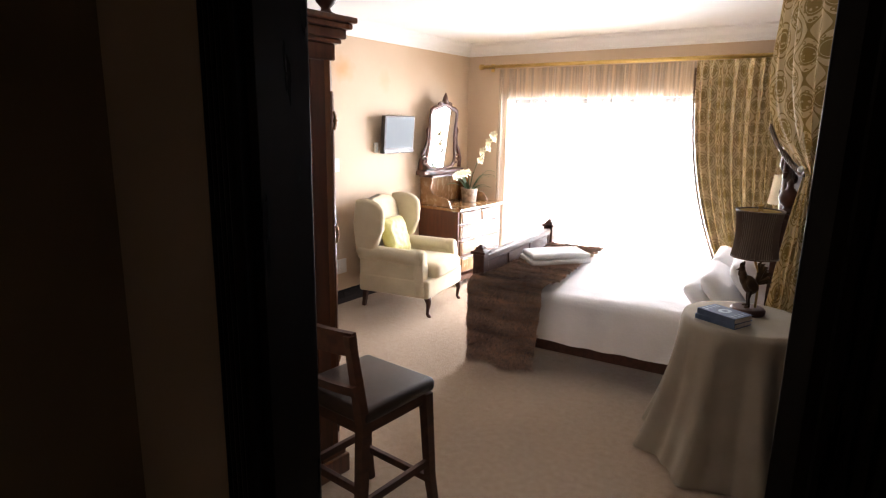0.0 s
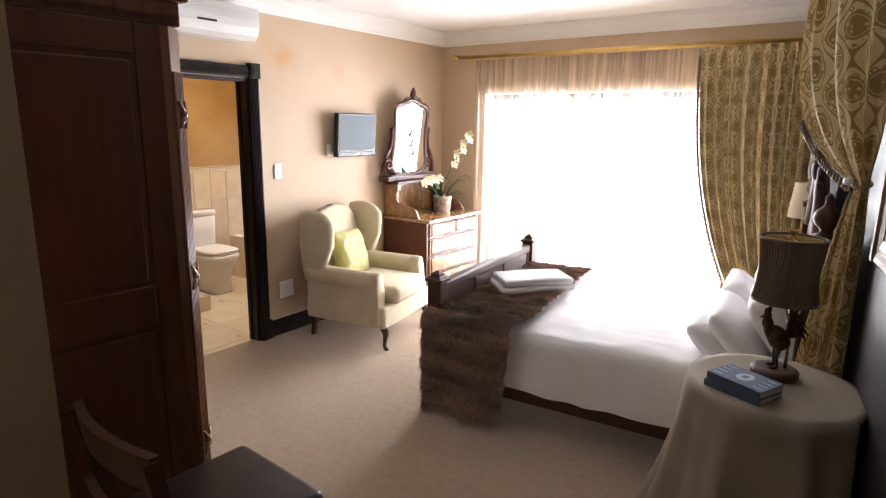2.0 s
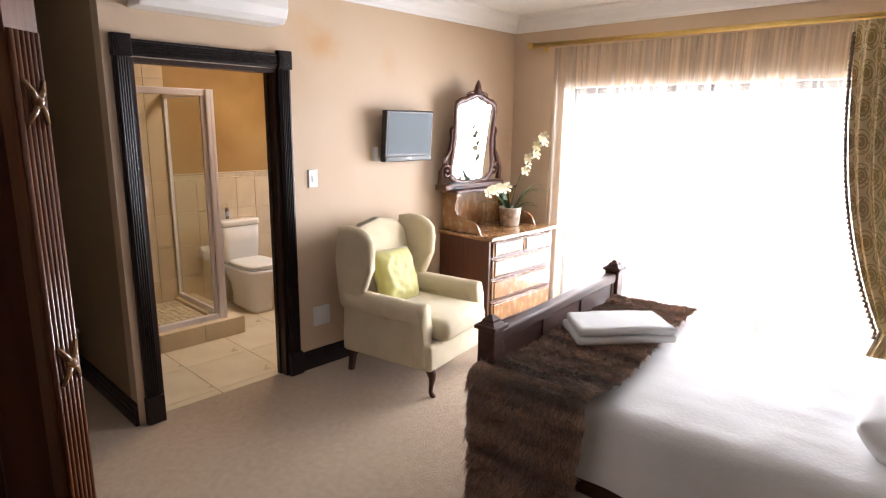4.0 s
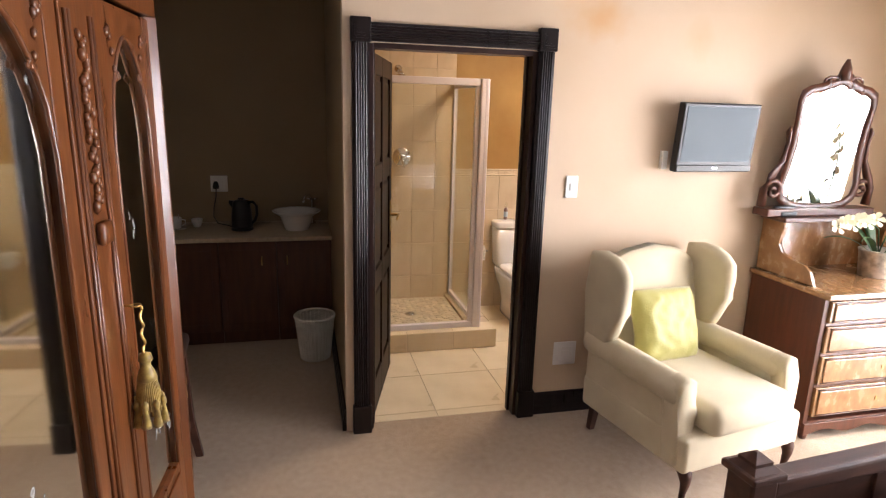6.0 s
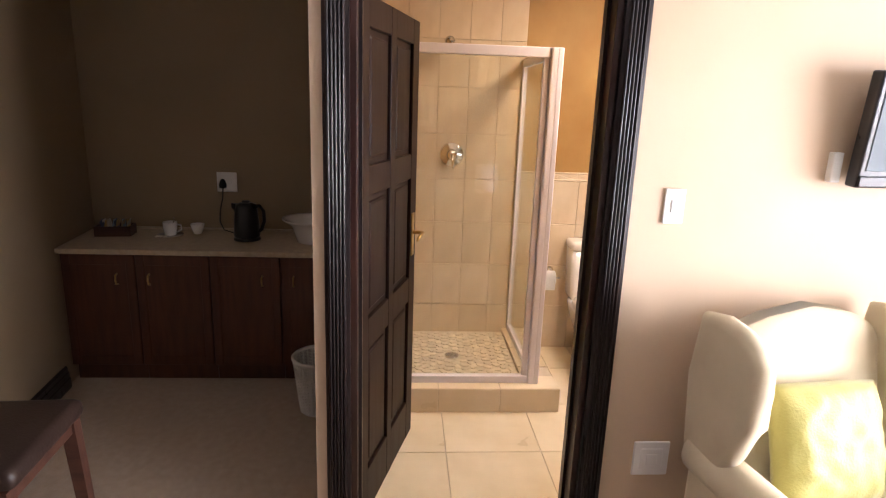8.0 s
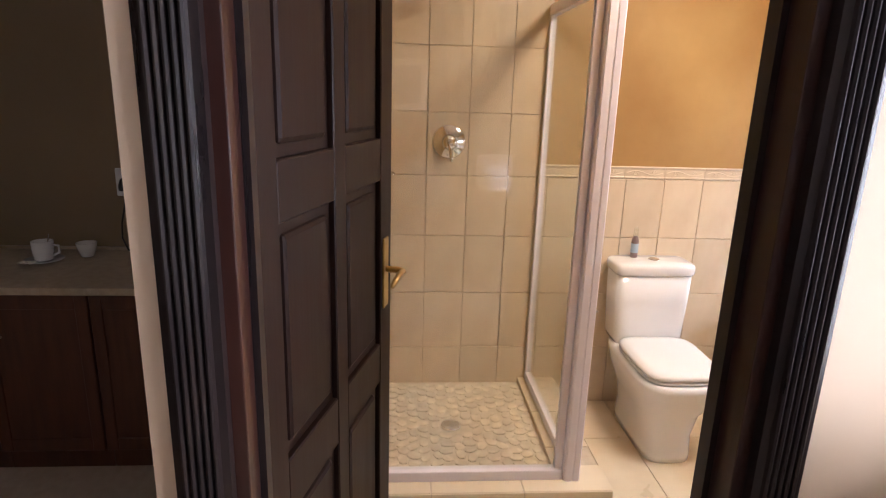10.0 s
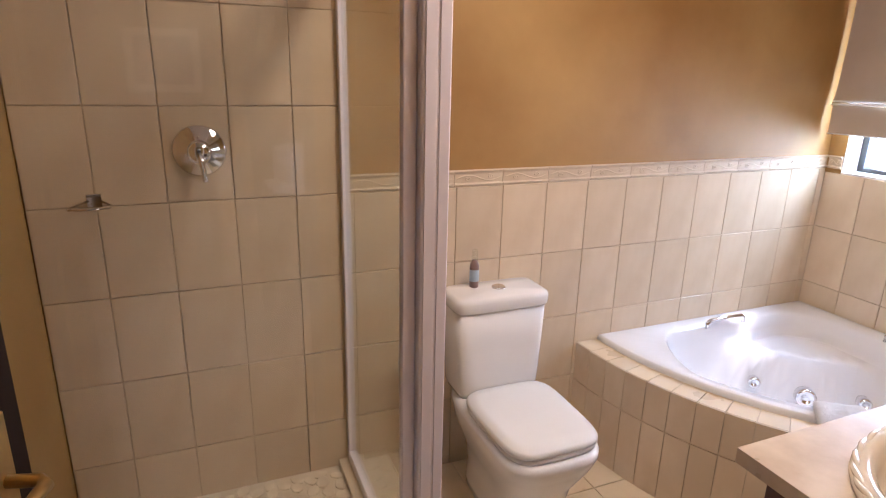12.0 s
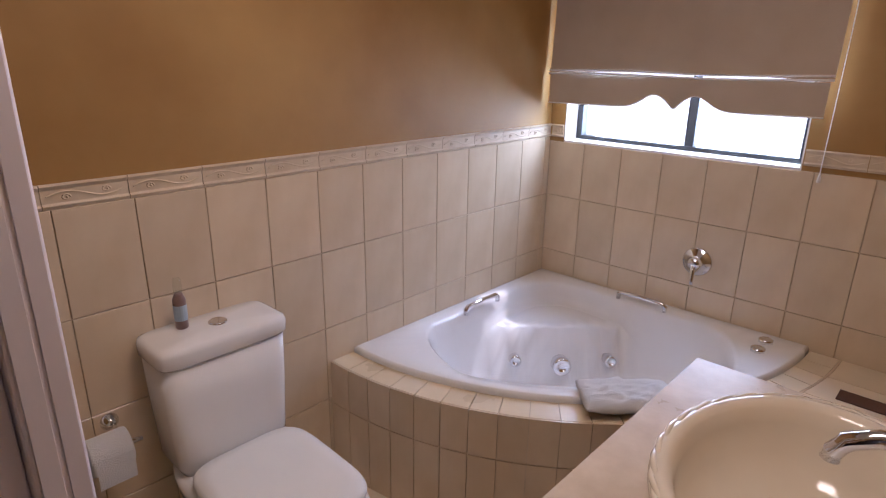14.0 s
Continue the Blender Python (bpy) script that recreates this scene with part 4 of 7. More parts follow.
    return L


rooster_lamp()


def book(m, w, d, h, label, cover):
    b = thing("book", m, label, "book", "bedside books")
    part("pages", B(-w / 2 + 0.004, w / 2 - 0.004, -d / 2 + 0.003, d / 2 - 0.004, 0.003, h - 0.003), PAPER, b, "cream page block")
    bm = B(-w / 2, w / 2, -d / 2, d / 2, 0, 0.003, 0.001, 1)
    box(bm, -w / 2, w / 2, -d / 2, d / 2, h - 0.003, h, 0.001, 1)
    box(bm, -w / 2, w / 2, -d / 2 - 0.003, -d / 2, 0, h, 0.0012, 1)
    part("cover", bm, cover, b)
    return b


bk = book(pose(-0.105, 3.39, TZ + 0.006, 0, 0, -22), 0.215, 0.145, 0.026, "faded blue cloth-bound book lying on the tablecloth", BLUEBOOK)
bk2 = book(pose(-0.10, 3.385, TZ + 0.032, 0, 0, -25), 0.21, 0.14, 0.03, "blue cloth-bound book with a pale medallion on the cover", BLUEBOOK)
bm = bmesh.new()
ring_skin(bm, [[(r * 0.8 * math.cos(k * math.pi / 12), r * math.sin(k * math.pi / 12), 0.0308) for k in range(24)] for r in (0.016, 0.036)], False)
for s in (-1, 1):
    for j in range(4):
        box(bm, s * 0.078 - 0.018, s * 0.078 + 0.018, -0.05 + j * 0.03, -0.044 + j * 0.03, 0.0302, 0.031)
part("cover_print", bm, GREYBLUE, bk2, "pale printed medallion")


def far_lamp():
    L = thing("wall_lamp", BED @ pose(1.86, 1.82, 0, 0, 0, 0), "small cream-shaded lamp on the far side of the bed", "lamp")
    part("shade", lathe(bmesh.new(), [(0.10, 1.12), (0.075, 1.36)], 28, caps=False), CREAMSHADE, L, "", True)
    part("stem", lathe(bmesh.new(), [(0.09, 0.60), (0.09, 0.62), (0.02, 0.64), (0.045, 0.74), (0.045, 0.85), (0.012, 0.95), (0.008, 1.30)], 16), BRASS, L, "brass stem", True)
    return L


far_lamp()
bm = B(1.66, 2.02, 1.66, 2.02, 0.0, 0.60, 0.01)
ob = solo("bedside_cabinet", bm, BEDWOOD, "small dark bedside cabinet beyond the bed", "cabinet")
ob.matrix_world = BED


# ---- drapes ----
def bed_drape():
    d = thing("bed_drape", Matrix.Identity(4), "gold damask bed curtain gathered with a tieback", "curtain")
    tie = Vector((0.150, 3.86, 1.52))

    def f(u, v):
        fold = math.sin(u * 2 * math.pi * 4 + 0.8 * math.sin(u * 5)) + 0.25 * math.sin(u * 2 * math.pi * 11)
        top = Vector((0.215, 3.74, 0)).lerp(Vector((-0.105, 4.30, 0)), u)
        top.x += -0.07 * math.sin(math.pi * u)
        if v < 0.42:
            q = v / 0.42
            z = CEIL - 0.01 - q * (CEIL - 1.52)
            w = q ** (2.2 + 2.6 * u)
            sway = 0.10 * u * u * math.sin(math.pi * min(1, q * 1.02)) ** 2
            g = tie + Vector((-0.03 * (u - 0.5), 0.05 * (u - 0.5), 0))
            p = top.lerp(Vector((g.x, g.y, 0)), w)
            p.x -= sway * 0.25
            p.z = z - 0.16 * u * q * (1 - q) * 2
            amp = 0.032 * (1 - 0.7 * w) * (0.4 + 0.6 * q if q < 0.1 else 1)
        else:
            q = (v - 0.42) / 0.58
            z = 1.52 - q * 1.50
            bot = Vector((0.205, 3.77, 0)).lerp(Vector((-0.02, 3.97, 0)), u)
            w = q ** 0.75
            g = tie + Vector((-0.03 * (u - 0.5), 0.05 * (u - 0.5), 0))
            p = Vector((g.x, g.y, 0)).lerp(bot, w)
            p.z = z
            amp = 0.012 + 0.03 * w
        p.x += fold * amp * 0.7
        p.y += fold * amp * 0.6 + 0.008 * math.sin(u * 40 + v * 9)
        p.x = min(p.x, east(p.y) - 0.03)
        return p
    part("cloth", sheet(bmesh.new(), f, 160, 70, lambda u, v: (u * 0.75, v * 2.2)), DAMASK, d, "", True)
    fr = bmesh.new()
    for k in range(26):
        p = f(0.985, 0.30 + 0.12 * k / 25)
        lathe(fr, [(0.003, 0.0), (0.007, -0.006), (0.006, -0.014), (0.010, -0.03), (0.002, -0.034)], 6, (p.x - 0.01, p.y, p.z))
    part("tassel_fringe", fr, BRONZE, d, "dark bobble fringe")
    part("tieback", tube(bmesh.new(), [(tie.x + 0.030 * math.cos(a), tie.y + 0.034 * math.sin(a), 1.52 + 0.012 * math.sin(a)) for a in [k * math.pi / 8 for k in range(17)]], 0.007, 8), FRINGE, d, "gold tieback cord", True)
    bm = bmesh.new()
    bmesh.ops.create_icosphere(bm, subdivisions=2, radius=0.017, matrix=Matrix.Translation((tie.x - 0.045, tie.y - 0.03, 1.53)))
    part("tieback_knob", bm, PLASTIC, d, "pale tieback knob", True)
    return d


bed_drape()


def window_drape():
    d = thing("window_curtain", Matrix.Identity(4), "gold damask curtain with a tasselled edge, drawn to the side", "curtain", "window curtains")

    def f(u, v):
        fold = math.sin(u * 2 * math.pi * 9 + 1.1 * math.sin(u * 7)) + 0.3 * math.sin(u * 2 * math.pi * 21)
        z = 2.325 - v * 2.28
        q = min(1.0, v / 0.80)
        x0 = -1.00 + 0.05 * q + 0.30 * q ** 2.6
        if v > 0.80:
            x0 -= 0.12 * (v - 0.80) / 0.2
        x1 = -0.14 + 0.02 * v
        amp = 0.030 + 0.020 * min(1, v * 3)
        if v < 0.05:
            amp = 0.016
        return Vector((x0 + (x1 - x0) * u + 0.008 * fold, 6.15 + amp * fold + 0.004 * math.sin(v * 60) * max(0, 1 - v * 14), z))
    part("cloth", sheet(bmesh.new(), f, 190, 60, lambda u, v: (u * 1.9, v * 2.3)), DAMASK, d, "", True)
    fr = bmesh.new()
    for k in range(58):
        p = f(0.0, 0.03 + 0.78 * k / 57)
        lathe(fr, [(0.003, 0.008), (0.010, 0.0), (0.008, -0.012), (0.015, -0.030), (0.003, -0.034)], 6, (p.x - 0.014, p.y, p.z))
    part("tassel_fringe", fr, BRONZE, d, "dark tassel fringe down the edge")
    return d


window_drape()


def sheer():
    def f(u, v):
        x = -3.135 + u * 2.66
        k = 0.5 + 0.5 * noise.noise((u * 9, 0, 0))
        fold = math.sin(u * 2 * math.pi * 26 + 2 * math.sin(u * 13)) * (0.6 + 0.5 * k)
        return (x + 0.006 * fold, 6.235 + 0.020 * fold * (0.5 + 0.5 * min(1, v * 4)), 2.33 - v * 2.305)
    return solo("sheer_curtain", sheet(bmesh.new(), f, 420, 14), SHEER, "pale sheer voile curtain over the whole window", "curtain", smooth=True, group="window curtains")


sheer()


def curtain_rod():
    r = thing("curtain_rod", Matrix.Translation((-3.32, 6.20, 2.36)), "thick gilt curtain pole on wall brackets", "curtain rod")
    part("pole", tube(bmesh.new(), [(0, 0, 0), (3.20, 0, -0.01)], 0.019, 16), GILT, r, "", True)
    bm = lathe(bmesh.new(), [(0.019, 0), (0.028, 0.004), (0.028, 0.012), (0.02, 0.018), (0.030, 0.03), (0.032, 0.042), (0.024, 0.054), (0.012, 0.062), (0.003, 0.066)], 16)
    bmesh.ops.transform(bm, matrix=Matrix.Rotation(radians(-90), 4, "Y"), verts=bm.verts)
    part("finial", bm, GILT, r, "", True)
    for x in (0.06, 3.1):
        part("bracket", box(B(x - 0.014, x + 0.014, 0.0, 0.105, -0.012, 0.008, 0.003), x - 0.02, x + 0.02, 0.10, 0.1095, -0.05, 0.04, 0.003), GILT, r)
    return r


curtain_rod()


# ---- picture ----
def picture():
    y0 = 3.66
    m = Matrix.Translation((east(y0) - 0.006, y0, 1.27)) @ Matrix.Rotation(radians(8.53), 4, "Z")
    p = thing("picture", m, "framed picture in a wide moulded bronze frame", "picture")
    W, H, f = 0.80, 0.72, 0.085
    prof = [(0, 0), (0, 0.022), (0.012, 0.03), (0.03, 0.028), (0.045, 0.018), (0.06, 0.02), (f, 0.012), (f, 0)]
    for name, a0, a1, place in (("frame_side", 0, H, lambda a, b, t: (-b, -a, t)), ("frame_side", 0, H, lambda a, b, t: (-b, -W + a, t)), ("frame_rail", f, W - f, lambda a, b, t: (-b, -t, a)), ("frame_rail", f, W - f, lambda a, b, t: (-b, -t, H - a))):
        part(name, prism(bmesh.new(), prof, place, a0, a1), BRONZE, p)
    part("mount", B(-0.008, -0.002, -W + f, -f, f, H - f), PAPER, p, "plain pale mount")
    part("print", B(-0.0095, -0.0082, -W + f + 0.07, -f - 0.07, f + 0.07, H - f - 0.07), SCREEN, p, "dark blue-grey print")
    return p


picture()


# ---- bedroom: armchair ----
def rounded(x0, x1, y0, y1, z0, z1, r, m=None):
    return B(x0, x1, y0, y1, z0, z1, r, 4, m)


def armchair():
    c = thing("armchair", pose(-3.087, 4.60, 0, 0, 0, 10.4), "cream wingback armchair with rolled arms on dark cabriole legs", "chair")
    part("seat_frame", rounded(-0.36, 0.375, -0.375, 0.375, 0.17, 0.345, 0.025), CREAM, c, "", True)
    part("seat_cushion", rounded(-0.24, 0.42, -0.262, 0.262, 0.335, 0.485, 0.055), CREAM, c, "plump loose seat cushion", True)
    bk = bmesh.new()
    n = 20
    rings = []
    for j in range(n + 1):
        t = j / n
        z = 0.33 + t * 0.715
        x = -0.24 - 0.13 * t - 0.02 * math.sin(t * 3)
        w = 0.315 + 0.015 * math.sin(math.pi * t)
        th = 0.13 - 0.03 * t
        ring = []
        for k in range(28):
            a = 2 * math.pi * k / 28
            cx, cy = math.cos(a), math.sin(a)
            px = math.copysign(abs(cx) ** 0.5, cx) * th / 2
            py = math.copysign(abs(cy) ** 0.45, cy) * w
            arch = -0.11 * (py / w) ** 2 * t ** 3
            shrink = 1.0 if t < 0.93 else 1 - 0.45 * ((t - 0.93) / 0.07) ** 2
            ring.append((x + px * shrink + 0.02 * (1 - (py / w) ** 2), py, z + arch))
        rings.append(ring)
    ring_skin(bk, rings)
    part("backrest", bk, CREAM, c, "", True)
    wing = [(-0.40, 0.52), (-0.20, 0.55), (-0.15, 0.64), (-0.11, 0.76), (-0.09, 0.87), (-0.10, 0.955), (-0.15, 1.005), (-0.21, 1.03), (-0.30, 1.04), (-0.40, 1.02), (-0.43, 0.8)]
    for s in (-1, 1):
        part("wing", prism(bmesh.new(), wing, lambda a, b, t, s=s: (a, s * (t + 0.07 * max(0, a + 0.35)), b), 0.300, 0.372, 0.034, 4), CREAM, c, "", True)
        arm = bmesh.new()
        rings = []
        for i, x in enumerate((-0.36, -0.30, -0.1, 0.1, 0.22, 0.275, 0.29)):
            r = 0.073 if i < 5 else (0.068 if i == 5 else 0.045)
            rings.append([(x, s * (0.325 + 0.02 * (x + 0.36)) + r * 0.92 * math.cos(k * math.pi / 10), 0.535 + r * math.sin(k * math.pi / 10) - 0.01 * (x + 0.36)) for k in range(20)])
        ring_skin(arm, rings)
        part("arm_roll", arm, CREAM, c, "", True)
        part("arm_side", rounded(-0.36, 0.245, min(s * 0.275, s * 0.37), max(s * 0.275, s * 0.37), 0.2, 0.53, 0.03), CREAM, c, "", True)
        fr = [(0.0, 0.19), (0.075, 0.20), (0.078, 0.32), (0.05, 0.42), (0.055, 0.50), (0.07, 0.545), (0.055, 0.59), (0.0, 0.61), (-0.05, 0.58), (-0.055, 0.52), (-0.03, 0.44)]
        part("arm_front", prism(bmesh.new(), fr, lambda a, b, t, s=s: (t + 0.10 * max(0, 0.42 - b), s * (0.325 + a * 0.9), b), 0.225, 0.315, 0.02, 3), CREAM, c, "", True)
        leg = bmesh.new()
        path = [(0.335, 0.20, 0.036), (0.352, 0.16, 0.032), (0.36, 0.12, 0.022), (0.352, 0.07, 0.015), (0.348, 0.03, 0.014), (0.362, 0.012, 0.020), (0.368, 0.0, 0.017)]
        ring_skin(leg, [[(x + r * math.cos(k * math.pi / 6), s * 0.335 + r * math.sin(k * math.pi / 6), z) for k in range(12)] for x, z, r in path])
        part("front_leg", leg, BEDWOOD, c, "dark cabriole leg", True)
        part("back_leg", ring_skin(bmesh.new(), [[(x + sx * r, s * 0.30 + sy * r, z) for sx, sy in ((-1, -1), (1, -1), (1, 1), (-1, 1))] for x, z, r in ((-0.32, 0.20, 0.022), (-0.35, 0.0, 0.016))]), BEDWOOD, c, "dark straight leg")
    return c


armchair()
ob = solo("cushion", pillow_bm(0.42, 0.40, 0.14, 0.014, 3.0, 26), LIME, "square lime-green silk cushion leaning in the armchair", "cushion", smooth=True)
ob.matrix_world = pose(-3.087, 4.60, 0, 0, 0, 10.4) @ Matrix.Translation((-0.160, -0.03, 0.652)) @ Matrix.Rotation(radians(90), 4, "Z") @ Matrix.Rotation(radians(72), 4, "X") @ Matrix.Rotation(radians(-2), 4, "Z")


# ---- dresser ----
def dresser():
    y0, y1, d, h = 5.335, 6.215, 0.555, 0.845
    W = y1 - y0
    c = thing("dresser", Matrix.Translation((XW + 0.024, y0, 0)), "antique mahogany chest of drawers with a gallery top", "dresser")
    carc = B(0, 0.02, 0.02, W - 0.02, 0.10, h - 0.03)
    box(carc, 0, d - 0.03, 0, 0.03, 0.08, h - 0.03, 0.003)
    box(carc, 0, d - 0.03, W - 0.03, W, 0.08, h - 0.03, 0.003)
    box(carc, 0.02, d - 0.03, 0.03, W - 0.03, 0.08, 0.11)
    part("carcass", carc, MAHOGANY, c)
    part("top", B(-0.005, d + 0.012, -0.02, W + 0.02, h - 0.03, h, 0.008, 3), WALNUTLT, c, "polished figured wooden top")
    rows = [(0.68, 0.80, 2), (0.51, 0.66, 1), (0.33, 0.49, 1), (0.14, 0.31, 1)]
    for z0, z1, k in rows:
        ws = (W - 0.06) / k
        for i in range(k):
            a, b = 0.03 + i * ws + 0.006, 0.03 + (i + 1) * ws - 0.006
            bm = B(d - 0.045, d - 0.015, a, b, z0, z1, 0.004)
            box(bm, d - 0.015, d - 0.006, a + 0.02, b - 0.02, z0 + 0.016, z1 - 0.016, 0.006)
            dr = part("drawer", bm, WALNUTLT, c, "walnut-fronted drawer with raised panel")
            part("escutcheon", B(d - 0.006, d - 0.002, (a + b) / 2 - 0.006, (a + b) / 2 + 0.006, (z0 + z1) / 2 - 0.012, (z0 + z1) / 2 + 0.012, 0.001, 1), BRASS, dr)
            bm = bmesh.new()
            for zz in (z0 + 0.010, z1 - 0.010):
                tube(bm, [(d - 0.012, a + 0.014 + (b - a - 0.028) * q / 16, zz + (0.004 * math.sin(q * 1.9) if k == 2 else 0)) for q in range(17)], 0.004, 6)
            part("beading", bm, MAHOGANY, dr, "dark beaded edge", True)
    for z in (0.67, 0.50, 0.32):
        part("rail", B(0.03, d - 0.028, 0.03, W - 0.03, z - 0.008, z + 0.008), MAHOGANY, c)
    ap = [(0.0, 0.10)] + [(W * q / 20, 0.03 + 0.035 * math.sin(math.pi * q / 20 * 3) ** 2) for q in range(21)] + [(W, 0.10)]
    part("apron", prism(bmesh.new(), ap, lambda a, b, t: (t, a, b), d - 0.04, d - 0.015, 0.003), MAHOGANY, c)
    for x, y in ((0.03, 0.03), (d - 0.045, 0.03), (0.03, W - 0.03), (d - 0.045, W - 0.03)):
        part("foot", lathe(bmesh.new(), [(0.018, 0), (0.022, 0.01), (0.028, 0.05), (0.024, 0.09)], 12, (x, y, 0)), MAHOGANY, c, "", True)
    # gallery: back board, curved sides, shelf under the mirror
    part("gallery_back", B(0.0, 0.02, 0.02, W - 0.10, h, 1.15, 0.003), WALNUTLT, c, "figured veneer back board")
    side = [(0.02, h), (0.02, 1.15), (0.15, 1.15), (0.165, 1.12), (0.15, 1.07), (0.14, 1.02), (0.17, 0.975), (0.25, 0.955), (0.34, 0.945), (0.38, 0.92), (0.40, 0.88), (0.42, h)]
    for y in (0.02, W - 0.12):
        part("gallery_side", prism(bmesh.new(), side, lambda a, b, t, y=y: (a, y + t, b + 0.0005), 0.0, 0.02, 0.004), WALNUTLT, c, "scrolled gallery side")
    part("gallery_shelf", B(-0.003, 0.185, 0.0, W - 0.08, 1.15, 1.175, 0.006, 3), MAHOGANY, c)
    return c


dresser()


def mirror_outline(s=1.0):
    """Half outline of the shaped dressing mirror, from the bottom centre up: (half width, height)."""
    return [(0.0, 0.0), (0.10, 0.004), (0.17, 0.02), (0.215, 0.06), (0.225, 0.12), (0.208, 0.22), (0.196, 0.34), (0.200, 0.46), (0.212, 0.56), (0.205, 0.61), (0.165, 0.635), (0.12, 0.642), (0.06, 0.668), (0.0, 0.688)]


def dressing_mirror():
    m = thing("dressing_mirror", Matrix.Translation((XW + 0.085, 5.628, 1.176)), "shaped dressing-table mirror in a carved walnut frame", "mirror")
    half = mirror_outline()
    full = half + [(-a, b) for a, b in half[-2:0:-1]]
    put = lambda a, b, t: (t + 0.05 * (b / 0.7), a * 1.12, b + 0.055)
    part("glass", prism(bmesh.new(), [(a * 0.965, 0.012 + b * 0.967) for a, b in full], put, 0.004, 0.010), MIRROR, m, "tarnished mirror glass")
    fr = bmesh.new()
    cen = Vector((0, 0.33))
    rings = []
    for k in range(9):
        q = k / 8 * 2 * math.pi
        off, dep = 0.024 + 0.026 * math.cos(q), 0.012 * math.sin(q) + 0.012
        ring = []
        for a, b in full:
            d = (Vector((a, b)) - cen).normalized() * (off - 0.008)
            ring.append(put(a + d.x, b + d.y, dep))
        rings.append(ring)
    ring_skin(fr, rings, False)
    part("frame", fr, MAHOGANY, m, "moulded frame", True)
    cr = bmesh.new()
    rng = random.Random(9)
    for k in range(44):
        t = rng.uniform(-1, 1)
        h = (1 - abs(t)) ** 1.3
        bmesh.ops.create_icosphere(cr, subdivisions=2, radius=rng.uniform(0.010, 0.020), matrix=Matrix.Translation(put(t * 0.13, 0.675 + 0.10 * h * rng.uniform(0.3, 1.0) - 0.02 * abs(t), 0.012)) @ Matrix.Diagonal((0.7, 0.8, 1.5, 1)))
    for s in (-1, 1):
        tube(cr, [put(s * (0.07 + 0.045 * math.cos(q * 0.6)), 0.69 + 0.03 * math.sin(q * 0.6), 0.014) for q in range(11)], 0.008, 6)
    tube(cr, [put(0, 0.70, 0.012), put(0, 0.77, 0.012), put(0, 0.815, 0.012)], [0.04, 0.026, 0.008], 8)
    part("crest", cr, MAHOGANY, m, "carved leaf crest", True)
    for s in (-1, 1):
        sc = bmesh.new()
        tube(sc, [put(s * (0.275 + (0.055 - q * 0.0034) * math.cos(q * 0.62 + 0.4)), 0.09 + (0.062 - q * 0.004) * math.sin(q * 0.62 + 0.4), 0.01) for q in range(15)], 0.013, 8)
        tube(sc, [put(s * 0.33, 0.0, 0.01), put(s * 0.335, 0.10, 0.01), put(s * 0.30, 0.17, 0.01), put(s * 0.255, 0.26, 0.01), put(s * 0.245, 0.36, 0.01), put(s * 0.252, 0.42, 0.01), put(s * 0.245, 0.45, 0.01)], [0.026, 0.020, 0.024, 0.016, 0.012, 0.016, 0.006], 8)
        part("scroll_bracket", sc, MAHOGANY, m, "carved scroll bracket", True)
    part("base", B(-0.045, 0.075, -0.375, 0.375, 0.0, 0.045, 0.008, 3), MAHOGANY, m)
    return m


dressing_mirror()


